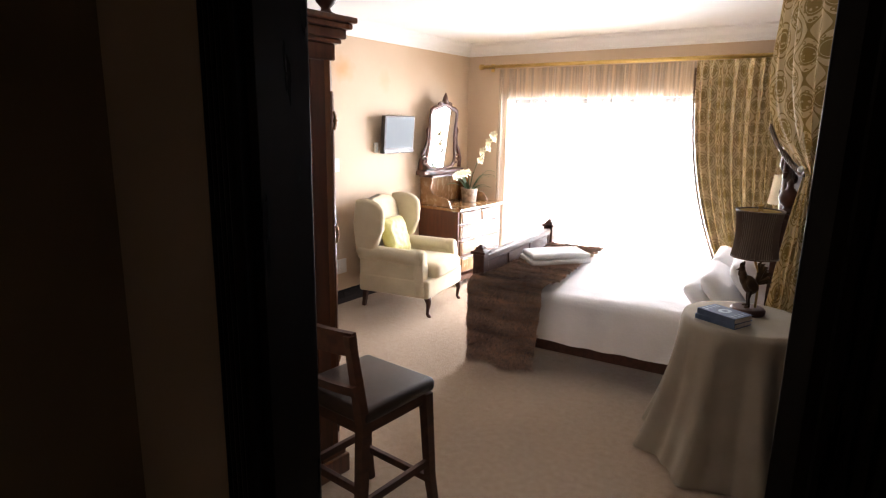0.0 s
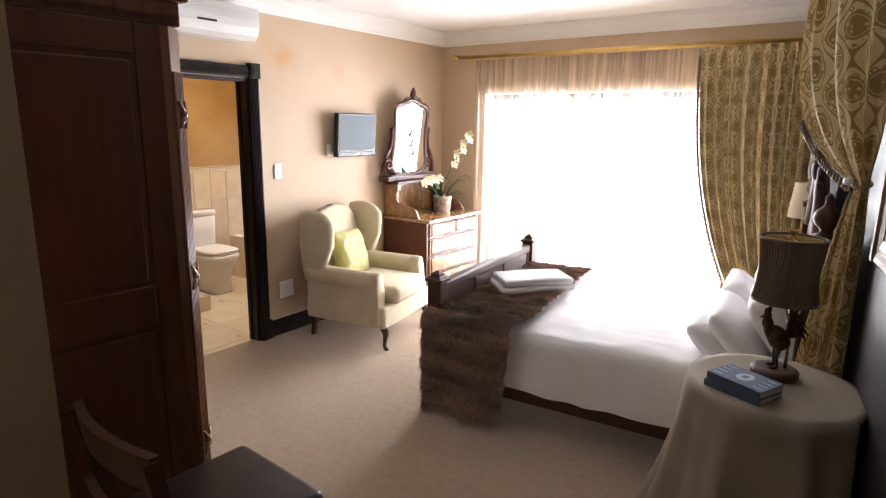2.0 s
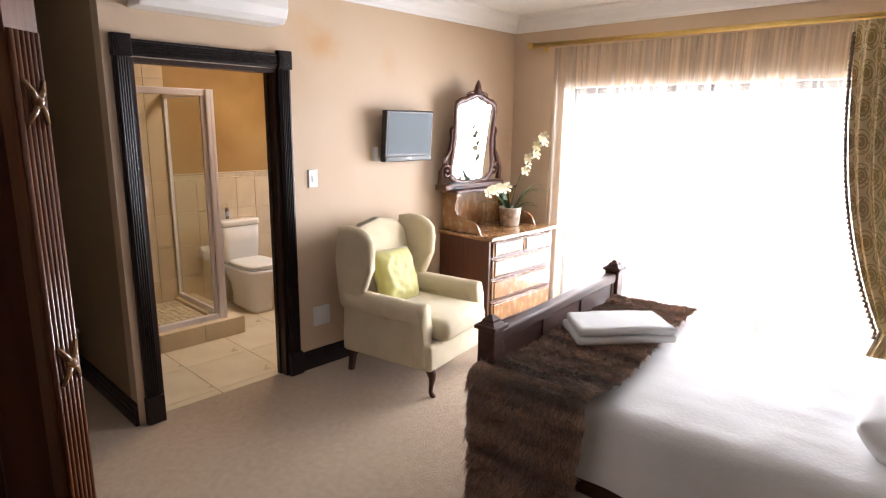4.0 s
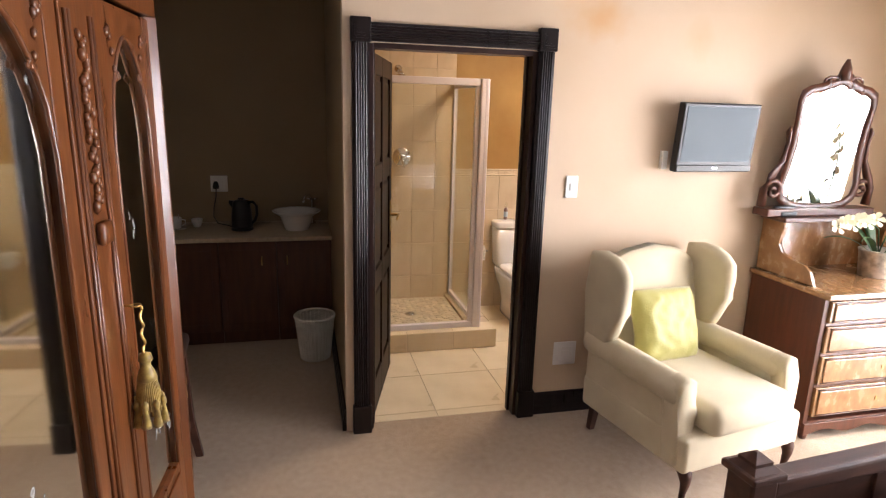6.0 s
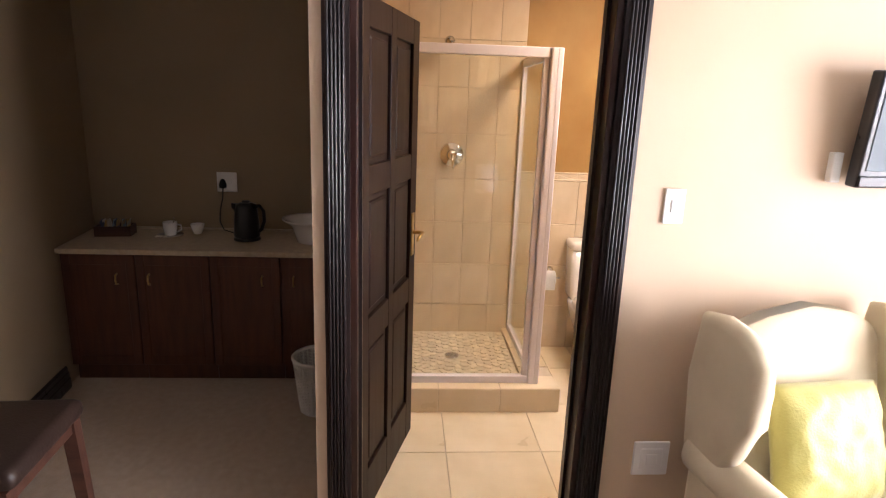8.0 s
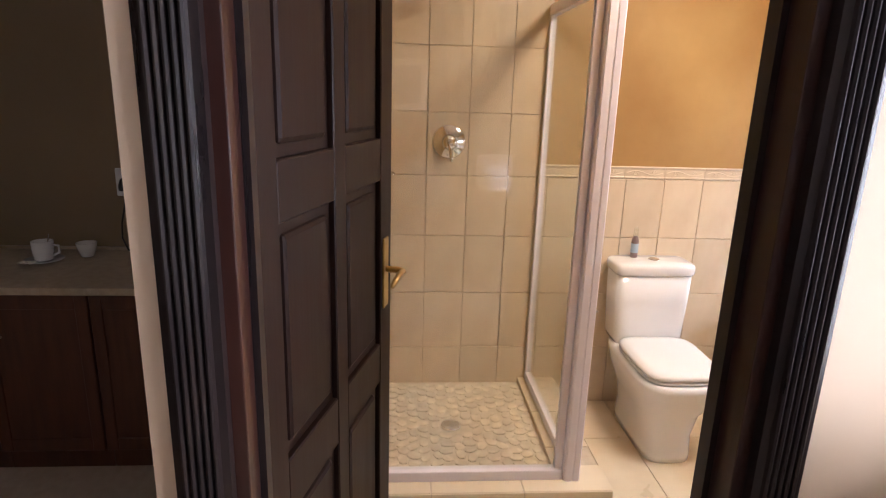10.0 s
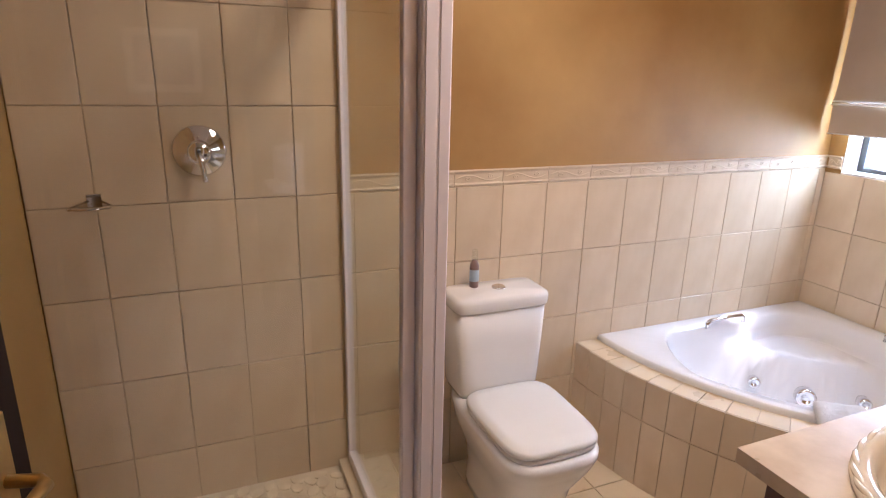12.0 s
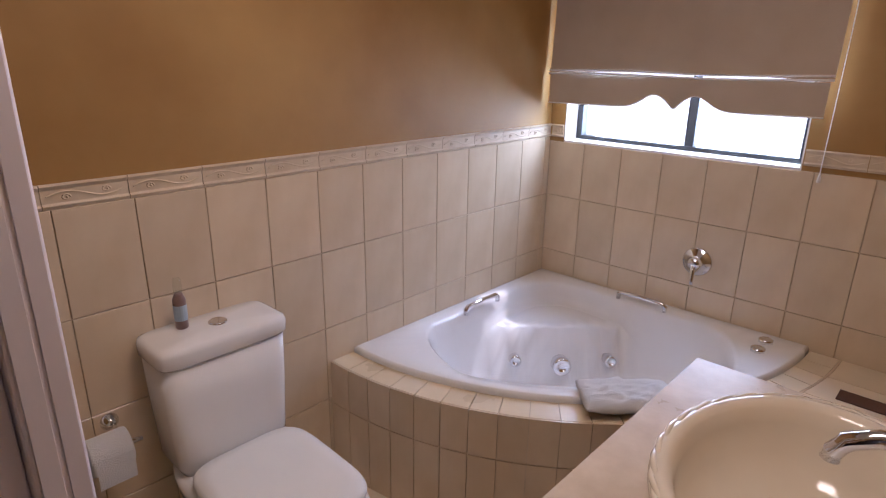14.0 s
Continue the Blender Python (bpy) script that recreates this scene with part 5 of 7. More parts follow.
def orchid():
    o = thing("orchid", Matrix.Translation((-3.30, 5.93, 0.845)) @ Matrix.Scale(1.16, 4), "cream artificial orchid in a mottled silver pot", "plant")
    part("pot", lathe(bmesh.new(), [(0.066, 0.0), (0.070, 0.004), (0.082, 0.12), (0.086, 0.128), (0.086, 0.136), (0.078, 0.136), (0.074, 0.118), (0.002, 0.116)], 28), POT, o, "mottled silver pot", True)
    rng = random.Random(11)
    for k in range(11):
        a = rng.uniform(0, 2 * math.pi)
        L, up = rng.uniform(0.16, 0.26), rng.uniform(0.05, 0.22)
        bm = bmesh.new()
        pts = [(0.02 + L * t, up * math.sin(t * 2.2) + 0.11, 0.017 * math.sin(math.pi * min(0.97, t + 0.10))) for t in [q / 8 for q in range(9)]]
        vs = [[bm.verts.new((x * math.cos(a) - sy * math.sin(a) * w, x * math.sin(a) + sy * math.cos(a) * w, z - 0.004 * abs(sy))) for sy in (-1, 0, 1)] for x, z, w in pts]
        for p, q in zip(vs, vs[1:]):
            for i in range(2):
                bm.faces.new((p[i], p[i + 1], q[i + 1], q[i]))
        part("leaf", bm, LEAF, o, "", True)

    def flower(p, tilt):
        bm = bmesh.new()
        f = Matrix.Translation(p) @ Matrix.Rotation(tilt, 4, "Z") @ Matrix.Rotation(radians(65), 4, "Y")
        for k in range(5):
            a = 2 * math.pi * k / 5 + 0.3
            w, L = (0.021, 0.036) if k % 2 else (0.016, 0.038)
            c = bm.verts.new(f @ Vector((0, 0, 0)))
            ring = [bm.verts.new(f @ Vector((math.cos(a + d) * L * r, math.sin(a + d) * L * r, 0.008 * r + 0.004 * math.sin(d * 9)))) for d, r in ((-0.55, 0.55), (-0.45, 0.9), (0, 1.08), (0.45, 0.9), (0.55, 0.55))]
            for u, v in zip(ring, ring[1:]):
                bm.faces.new((c, u, v))
        bmesh.ops.create_icosphere(bm, subdivisions=1, radius=0.007, matrix=Matrix.Translation(p) @ Matrix.Translation((0.006, 0, 0)))
        part("flower", bm, PETAL, o, "", True)
    up = [(0.0, 0.0, 0.11), (0.02, 0.02, 0.26), (0.05, 0.05, 0.38), (0.10, 0.10, 0.50), (0.15, 0.13, 0.60), (0.18, 0.15, 0.66)]
    part("stem", tube(bmesh.new(), up, 0.004, 6), LEAF, o, "", True)
    part("stem", tube(bmesh.new(), [(0.0, 0.0, 0.11), (0.02, -0.05, 0.24), (0.03, -0.14, 0.30), (0.04, -0.24, 0.29), (0.05, -0.33, 0.27)], 0.0035, 6), LEAF, o, "", True)
    for t, k in ((2.2, 0), (2.6, 1), (3.0, 2), (3.25, 3), (3.6, 4), (3.9, 5), (4.25, 6), (4.6, 7), (4.95, 8)):
        i = min(int(t), 4)
        p = Vector(up[i]).lerp(Vector(up[i + 1]), t - i) + Vector((0.018 * math.cos(k * 2.2), 0.024 * math.sin(k * 2.2), 0))
        flower(p, -0.5 + 0.5 * math.sin(k * 2.2))
    for k, y in enumerate((-0.11, -0.16, -0.20, -0.25, -0.29, -0.33, -0.23)):
        flower(Vector((0.05, y, 0.30 - 0.05 * abs(y + 0.15) * 2 - 0.015 * (k % 2))), -0.3)
    return o


orchid()


def shelf_telephone():
    t = thing("telephone", Matrix.Translation((XW + 0.12, 5.40, 1.176)), "small black telephone on the dresser shelf", "telephone")
    part("body", rounded(-0.045, 0.045, -0.055, 0.055, 0.0, 0.03, 0.01), DARKPLASTIC, t, "", True)
    part("handset", tube(bmesh.new(), [(0.0, -0.075, 0.030), (0.0, -0.06, 0.045), (0.0, 0.06, 0.045), (0.0, 0.075, 0.030)], [0.017, 0.013, 0.013, 0.017], 10), DARKPLASTIC, t, "", True)
    return t


shelf_telephone()


# ---- fittings on the west wall ----
def television():
    t = thing("television", pose(-3.50, 4.922, 1.605, 0, 4, 3), "small flat television on a wall bracket", "television")
    part("case", B(-0.05, 0.0, -0.25, 0.25, -0.185, 0.185, 0.008, 3), DARKPLASTIC, t)
    part("screen", B(0.0005, 0.003, -0.228, 0.228, -0.128, 0.168, 0.001, 1), SCREEN, t, "grey-blue reflecting screen")
    part("speaker_bar", B(0.0, 0.008, -0.246, 0.246, -0.18, -0.145, 0.003), DARKPLASTIC, t, "black speaker bar")
    part("logo", B(0.008, 0.009, -0.018, 0.018, -0.165, -0.158), CHROME, t)
    part("arm", B(-0.11, -0.05, -0.05, 0.05, -0.06, 0.06, 0.004), DARKPLASTIC, t)
    return t


television()
bm = B(XW + 0.001, XW + 0.03, 4.632, 4.667, 1.43, 1.53, 0.004)
solo("power_adaptor", bm, PLASTIC, "white power outlet behind the television", "outlet")


def switch_plate(name, y0, y1, z0, z1, label, socket):
    s = thing(name, Matrix.Translation((XW, (y0 + y1) / 2, (z0 + z1) / 2)), label, "light switch" if not socket else "socket")
    w, h = (y1 - y0) / 2, (z1 - z0) / 2
    part("plate", B(0.001, 0.010, -w, w, -h, h, 0.004, 3), PLASTIC, s)
    if socket:
        part("inner_plate", B(0.010, 0.013, -w * 0.62, w * 0.62, -h * 0.62, h * 0.62, 0.002), PLASTIC, s)
        part("rocker", B(0.013, 0.017, -w * 0.3, w * 0.3, -h * 0.3, h * 0.3, 0.002), PLASTIC, s)
    else:
        part("rocker", B(0.010, 0.015, -w * 0.35, w * 0.35, -h * 0.35, h * 0.35, 0.003), PLASTIC, s)
    return s


switch_plate("light_switch", 4.082, 4.152, 1.272, 1.392, "white rocker light switch on the wall", False)
switch_plate("wall_socket", 4.084, 4.222, 0.298, 0.438, "square white wall socket near the floor", True)


def air_conditioner():
    a = thing("air_conditioner", Matrix.Translation((XW, 3.45, 2.255)), "cream wall air conditioner above the bathroom door", "air conditioner")
    prof = [(0.001, 0.0), (0.15, 0.0), (0.185, 0.03), (0.205, 0.08), (0.205, 0.18), (0.19, 0.215), (0.001, 0.225)]
    part("body", prism(bmesh.new(), prof, lambda p, q, t: (p, t, q), -0.405, 0.405, 0.008, 3), PLASTIC, a)
    for k in range(5):
        part("louvre", B(0.2055, 0.212, -0.37, 0.37, 0.125 + k * 0.012, 0.131 + k * 0.012, 0.001, 1), PLASTIC, a)
    part("flap", B(0.150, 0.192, -0.34, 0.34, 0.008, 0.022, 0.003, 2, Matrix.Translation((0.01, 0, 0)) @ Matrix.Rotation(radians(-25), 4, "Y") @ Matrix.Translation((0, 0, 0.07))), PLASTIC, a)
    part("badge", B(0.2055, 0.209, -0.07, 0.07, 0.085, 0.098, 0.002), DARKPLASTIC, a, "dark oval badge")
    return a


air_conditioner()


# ---- wardrobe ----
WR = pose(-2.965, 2.237, 0, 0, 0, -3.35)
WW, WD, WH = 1.402, 0.60, 2.02


def wardrobe():
    w = thing("wardrobe", WR, "tall cherry-wood wardrobe with mirrored doors and fluted corner columns", "wardrobe")
    part("plinth", box(B(-0.02, WW + 0.02, -WD, 0.025, 0.0, 0.10, 0.006), -0.01, WW + 0.01, -WD, 0.012, 0.10, 0.135, 0.010, 3), CHERRY, w)
    part("back_panel", B(0, WW, -WD, -WD + 0.012, 0.135, WH), MAHOGANY, w)
    part("roof", B(0, WW, -WD, -0.02, WH - 0.03, WH), MAHOGANY, w)
    for name, x0, x1, sx in (("side_panel", 0.0, 0.03, -1), ("side_panel", WW - 0.03, WW, 1)):
        side = part(name, B(x0 + 0.006, x1 - 0.006, -WD + 0.012, -0.06, 0.135, WH - 0.03), MAHOGANY, w, "framed and panelled side")
        for y0, y1 in ((-WD + 0.012, -WD + 0.09), (-0.14, -0.06)):
            part("side_stile", B(x0, x1, y0, y1, 0.135, WH - 0.032, 0.004), MAHOGANY, side)
        for z0, z1 in ((0.135, 0.24), (1.09, 1.22), (1.90, WH - 0.032)):
            part("side_rail", B(x0, x1, -WD + 0.09, -0.14, z0, z1, 0.004), MAHOGANY, side)
        for z0, z1 in ((0.24, 1.09), (1.22, 1.90)):
            xx0, xx1 = (x0 + 0.002, x0 + 0.012) if sx < 0 else (x1 - 0.012, x1 - 0.002)
            part("side_field", B(xx0, xx1, -WD + 0.105, -0.155, z0 + 0.015, z1 - 0.015, 0.006), MAHOGANY, side)
    for x, ang in ((0.035, 225), (WW - 0.035, 135)):
        m = Matrix.Translation((x, -0.035, 0)) @ Matrix.Rotation(radians(ang - 180 + (0 if ang == 225 else 0)), 4, "Z")
        face = Matrix.Translation((x, -0.035, 0)) @ Matrix.Rotation(radians(45 if ang == 225 else -45), 4, "Z")
        col = B(-0.045, 0.045, -0.02, 0.028, 0.135, WH - 0.03, 0.003, 1, face)
        part("corner_column", col, CHERRY, w)
        for k in range(6):
            px = -0.0325 + k * 0.013
            bm = tube(bmesh.new(), [face @ Vector((px, 0.030, 0.24)), face @ Vector((px, 0.030, WH - 0.16))], 0.006, 8)
            part("reed", bm, CHERRY, w, "", True)
        for z in (0.64, 1.223, 1.735):
            bw = bmesh.new()
            for s1 in (-1, 1):
                for s2 in (-1, 1):
                    tube(bw, [face @ Vector((0, 0.042, z)), face @ Vector((s1 * 0.013, 0.044, z + s2 * 0.018)), face @ Vector((s1 * 0.027, 0.038, z + s2 * 0.040))], [0.007, 0.006, 0.004], 6)
            bmesh.ops.create_icosphere(bw, subdivisions=2, radius=0.012, matrix=Matrix.Translation(face @ Vector((0, 0.042, z))))
            part("ribbon_bow", bw, WALNUTLT, w, "carved ribbon bow", True)
    # centre stile with a carved drop
    cs = B(0.545, 0.745, -0.06, 0.0, 0.135, WH - 0.03, 0.004)
    stile = part("centre_stile", cs, CHERRY, w)
    for x in (0.567, 0.585, 0.705, 0.723):
        part("bead", tube(bmesh.new(), [(x, 0.002, 0.2), (x, 0.002, 1.92)], 0.006, 6), CHERRY, stile, "", True)
    dr = bmesh.new()
    rng = random.Random(2)
    for k in range(40):
        bmesh.ops.create_icosphere(dr, subdivisions=1, radius=rng.uniform(0.008, 0.016), matrix=Matrix.Translation((0.645 + rng.uniform(-0.022, 0.022), 0.004, 1.46 + k * 0.0105)) @ Matrix.Diagonal((1, 0.8, 1.3, 1)))
    box(dr, 0.61, 0.68, 0.0, 0.022, 1.36, 1.42, 0.010)
    tagged(part("carved_drop", dr, CHERRY, w, "carved foliage drop", True), kind="stuff")
    for x0, x1 in ((0.075, 0.54), (0.75, WW - 0.075)):
        d = part("door", box(box(box(B(x0, x0 + 0.065, -0.035, -0.004, 0.14, WH - 0.04, 0.004), x1 - 0.065, x1, -0.035, -0.004, 0.14, WH - 0.04, 0.004), x0 + 0.065, x1 - 0.065, -0.035, -0.004, 0.14, 0.40, 0.004), x0 + 0.065, x1 - 0.065, -0.035, -0.012, 1.93, WH - 0.04), CHERRY, w, "mirror-fronted door")
        n = 16
        a0, a1 = x0 + 0.065, x1 - 0.065
        arch = [(a0, 1.97)] + [(a0 + (a1 - a0) * q / n, 1.60 + 0.30 * math.sin(math.pi * q / n) ** 0.6) for q in range(n + 1)] + [(a1, 1.97)]
        part("arched_head", prism(bmesh.new(), arch, lambda a, b, t: (a, t, b), -0.032, -0.006, 0.003), CHERRY, d, "arched door head")
        part("lower_panel", B(x0 + 0.085, x1 - 0.085, -0.004, 0.004, 0.17, 0.37, 0.006), CHERRY, d)
        part("mirror", B(a0 - 0.004, a1 + 0.004, -0.028, -0.022, 0.395, 1.96), FOXED, d, "old foxed mirror glass")
        bd = tube(bmesh.new(), [(a0 + 0.004, -0.006, 0.402), (a0 + 0.004, -0.006, 1.60)] + [(a0 + (a1 - a0) * q / n, -0.006, 1.60 + 0.30 * math.sin(math.pi * q / n) ** 0.6) for q in range(1, n)] + [(a1 - 0.004, -0.006, 1.60), (a1 - 0.004, -0.006, 0.402)], 0.007, 6)
        part("bead", bd, CHERRY, d, "", True)
        cv = bmesh.new()
        for sx in (-1, 1):
            for k in range(9):
                bmesh.ops.create_icosphere(cv, subdivisions=1, radius=0.014 - 0.0008 * k, matrix=Matrix.Translation(((a0 if sx < 0 else a1) - sx * (0.02 + 0.012 * k * 0.7), -0.004, 1.90 - 0.018 * k + 0.03 * math.sin(k))) @ Matrix.Diagonal((1.2, 0.6, 1.2, 1)))
        tagged(part("spandrel_carving", cv, CHERRY, d, "carved leaf corner", True), kind="stuff")
    co = bmesh.new()
    for k, (e, z0, z1) in enumerate(((0.0, WH - 0.03, WH + 0.04), (0.02, WH + 0.04, WH + 0.06), (0.035, WH + 0.06, WH + 0.10), (0.055, WH + 0.10, WH + 0.125), (0.07, WH + 0.125, WH + 0.15))):
        box(co, -e, WW + e, -WD, e + 0.002, z0, z1, 0.006)
    part("cornice", co, CHERRY, w, "stepped moulded cornice")
    for x in (0.02, WW - 0.02):
        part("finial", turned_finial(bmesh.new(), x, -0.03, WH + 0.15, 1.35), BEDWOOD, w, "turned urn finial", True)
    part("key", tube(tube(bmesh.new(), [(0.543, -0.004, 1.157), (0.543, 0.018, 1.157)], 0.004, 8), [(0.543 + 0.014 * math.cos(a), 0.030 + 0.014 * math.sin(a), 1.157) for a in [q * math.pi / 6 for q in range(13)]], 0.003, 6), BRASS, w, "brass key in the lock", True)
    return w


wardrobe()


def key_tassel():
    t = thing("key_tassel", WR @ Matrix.Translation((0.548, 0.044, 0.795)) @ Matrix.Scale(1.2, 4), "gold silk tassel hanging from the wardrobe key", "tassel")
    part("cord", tube(bmesh.new(), [(0.004 * math.sin(k * 1.3), 0.003 * math.cos(k * 1.3), 0.17 + k * 0.0088) for k in range(16)], 0.0035, 6), GILT, t, "twisted cord", True)
    part("head", lathe(bmesh.new(), [(0.004, 0.185), (0.014, 0.18), (0.017, 0.165), (0.011, 0.158), (0.012, 0.15), (0.020, 0.13), (0.024, 0.115), (0.020, 0.112)], 16), FRINGE, t, "bound tassel head", True)
    sk = bmesh.new()
    for k in range(36):
        a = 2 * math.pi * k / 36
        tube(sk, [(0.019 * math.cos(a), 0.019 * math.sin(a), 0.118), (0.026 * math.cos(a), 0.026 * math.sin(a), 0.07), (0.030 * math.cos(a), 0.030 * math.sin(a), 0.03 + 0.006 * (k % 3))], 0.0028, 5)
    tagged(part("skirt", sk, FRINGE, t, "gold fringe"), kind="stuff")
    for k in range(8):
        a = 2 * math.pi * k / 8
        part("small_tassel", lathe(bmesh.new(), [(0.002, 0.07), (0.008, 0.062), (0.008, 0.05), (0.005, 0.044), (0.011, 0.012), (0.012, 0.0), (0.002, 0.002)], 8, (0.032 * math.cos(a), 0.032 * math.sin(a), 0)), FRINGE, t, "", True)
    return t


key_tassel()


# ---- bar stools ----
def bar_stool(m, label, ladder):
    s = thing("bar_stool", m, label, "bar stool", "bar stools")
    hw, sd, sz = 0.20, 0.21, 0.60
    part("seat", rounded(-hw - 0.012, hw + 0.012, -sd, sd + 0.015, sz, sz + 0.065, 0.028), LEATHER, s, "padded dark leather seat", True)
    part("seat_frame", B(-hw + 0.012, hw - 0.012, -sd + 0.02, sd - 0.015, sz - 0.05, sz + 0.002, 0.004), BEDWOOD, s)
    for x in (-1, 1):
        leg = ring_skin(bmesh.new(), [[(x * hw * k + sx * r, y + sy * r, z) for sx, sy in ((-1, -1), (1, -1), (1, 1), (-1, 1))] for k, y, z, r in ((1.04, sd + 0.02, 0.0, 0.017), (1.0, sd - 0.012, 0.20, 0.019), (0.93, sd - 0.03, sz, 0.022))])
        part("front_leg", leg, BEDWOOD, s)
        lean = [(1.06, -sd - 0.05, 0.0, 0.017), (0.98, -sd - 0.005, 0.25, 0.019), (0.93, -sd + 0.02, sz, 0.021), (0.95, -sd - 0.015, 0.80, 0.018), (1.0, -sd - 0.055, 0.985, 0.016)]
        part("back_leg", ring_skin(bmesh.new(), [[(x * hw * k + sx * r, y + sy * r, z) for sx, sy in ((-1, -1), (1, -1), (1, 1), (-1, 1))] for k, y, z, r in lean]), BEDWOOD, s)
        part("side_stretcher", B(x * hw * 0.97 - 0.011, x * hw * 0.97 + 0.011, -sd - 0.01, sd - 0.0, 0.25, 0.285, 0.003), BEDWOOD, s)
    part("front_stretcher", B(-hw, hw, sd - 0.03, sd - 0.008, 0.17, 0.205, 0.003), BEDWOOD, s)
    part("back_stretcher", B(-hw, hw, -sd - 0.012, -sd + 0.01, 0.31, 0.345, 0.003), BEDWOOD, s)

    def rail(z0, z1, dep):
        pts = [(hw * 1.05 * q / 6, -dep * (1 - (q / 6) ** 2)) for q in range(-6, 7)]
        bm = bmesh.new()
        ring_skin(bm, [[(x, y0 + c - sd - 0.03, z) for y0, z in ((-0.012, z0), (0.012, z0), (0.012 - 0.012, z1), (-0.014 - 0.01, z1))] for x, c in pts])
        return bm
    if ladder:
        for z in (0.74, 0.83, 0.92):
            part("back_rod", tube(bmesh.new(), [(-hw * 1.0, -sd - 0.02, z), (0, -sd - 0.05, z + 0.01), (hw * 1.0, -sd - 0.02, z)], 0.010, 8), CABINET, s, "turned back rod", True)
        part("top_rail", tube(bmesh.new(), [(-hw * 1.2, -sd - 0.05, 0.965), (-hw, -sd - 0.055, 0.985), (0, -sd - 0.085, 1.0), (hw, -sd - 0.055, 0.985), (hw * 1.2, -sd - 0.05, 0.965)], [0.02, 0.015, 0.014, 0.015, 0.02], 8), CABINET, s, "scrolled top rail", True)
    else:
        part("top_rail", rail(0.90, 0.995, 0.03), BEDWOOD, s, "broad curved top rail")
        part("back_rail", rail(0.745, 0.785, 0.025), BEDWOOD, s)
    return s


bar_stool(pose(-1.225, 1.955, 0, 0, 0, -3), "dark wooden bar stool with padded leather seat beside the wardrobe", False)
bar_stool(pose(-3.285, 1.955, 0, 0, 0, 4), "dark wooden bar stool with a rodded back near the kitchenette", True)


# ---- kitchenette ----
KX = -4.93


def kitchenette():
    edges = [1.315, 1.715, 2.120, 2.512, 2.902]
    for k, (a, b) in enumerate(zip(edges, edges[1:])):
        c = thing("kitchen_cabinet", Matrix.Translation((KX, a, 0)), "red-brown wooden base cabinet in the kitchenette", "cabinet", "kitchenette cabinets")
        w = b - a
        part("body", B(-0.51, -0.02, 0.002, w - 0.002, 0.10, 0.772), CABINET, c)
        part("kickboard", B(-0.51, -0.05, 0.002, w - 0.002, 0.0, 0.10), CABINET, c)
        bm = B(-0.02, 0.0, 0.004, w - 0.004, 0.11, 0.768, 0.003)
        for y0, y1, z0, z1 in ((0.004, 0.05, 0.11, 0.768), (w - 0.05, w - 0.004, 0.11, 0.768), (0.05, w - 0.05, 0.11, 0.165), (0.05, w - 0.05, 0.71, 0.768)):
            box(bm, 0.0, 0.006, y0, y1, z0, z1, 0.002, 1)
        d = part("door", bm, CABINET, c, "framed wooden cabinet door")
        hy = w - 0.10 if k % 2 == 0 else 0.075
        part("handle", tube(bmesh.new(), [(0.006, hy, 0.66), (0.026, hy, 0.655), (0.03, hy, 0.63), (0.026, hy, 0.605), (0.006, hy, 0.60)], 0.005, 8), BRASS, d, "small drop handle", True)
    bm = prism(bmesh.new(), [(-5.459, 1.250), (-4.90, 1.310), (-4.90, 2.903), (-5.459, 2.903)], lambda a, b, t: (a, b, t), 0.775, 0.805, 0.004)
    solo("worktop", bm, WORKTOP, "buff laminate worktop over the kitchenette cabinets", "worktop")
    bm = B(-5.459, -5.44, 1.252, 2.902, 0.806, 0.818, 0.002)
    solo("worktop_upstand", bm, WORKTOP, "low buff edging strip at the back of the worktop", "trim")


kitchenette()
KZ = 0.806


def kettle():
    k = thing("kettle", pose(-5.20, 2.265, KZ, 0, 0, 168), "black plastic electric kettle", "kettle")
    part("base", lathe(bmesh.new(), [(0.078, 0), (0.08, 0.006), (0.076, 0.014), (0.06, 0.018)], 24), DARKPLASTIC, k)
    part("body", lathe(bmesh.new(), [(0.072, 0.018), (0.076, 0.03), (0.072, 0.12), (0.062, 0.20), (0.058, 0.215), (0.03, 0.225), (0.002, 0.227)], 24), DARKPLASTIC, k, "", True)
    part("handle", tube(bmesh.new(), [(0, -0.052, 0.205), (0, -0.085, 0.21), (0, -0.11, 0.18), (0, -0.112, 0.12), (0, -0.095, 0.07), (0, -0.07, 0.05)], 0.011, 8), DARKPLASTIC, k, "", True)
    part("spout", ring_skin(bmesh.new(), [[(sx * w, y, z) for sx, z in ((-1, z0), (1, z0), (0.6, z1), (-0.6, z1))] for y, w, z0, z1 in ((0.045, 0.03, 0.15, 0.212), (0.088, 0.010, 0.195, 0.218))]), DARKPLASTIC, k)
    part("lid_knob", rounded(-0.014, 0.014, -0.02, 0.02, 0.224, 0.238, 0.005), DARKPLASTIC, k, "", True)
    return k


kettle()


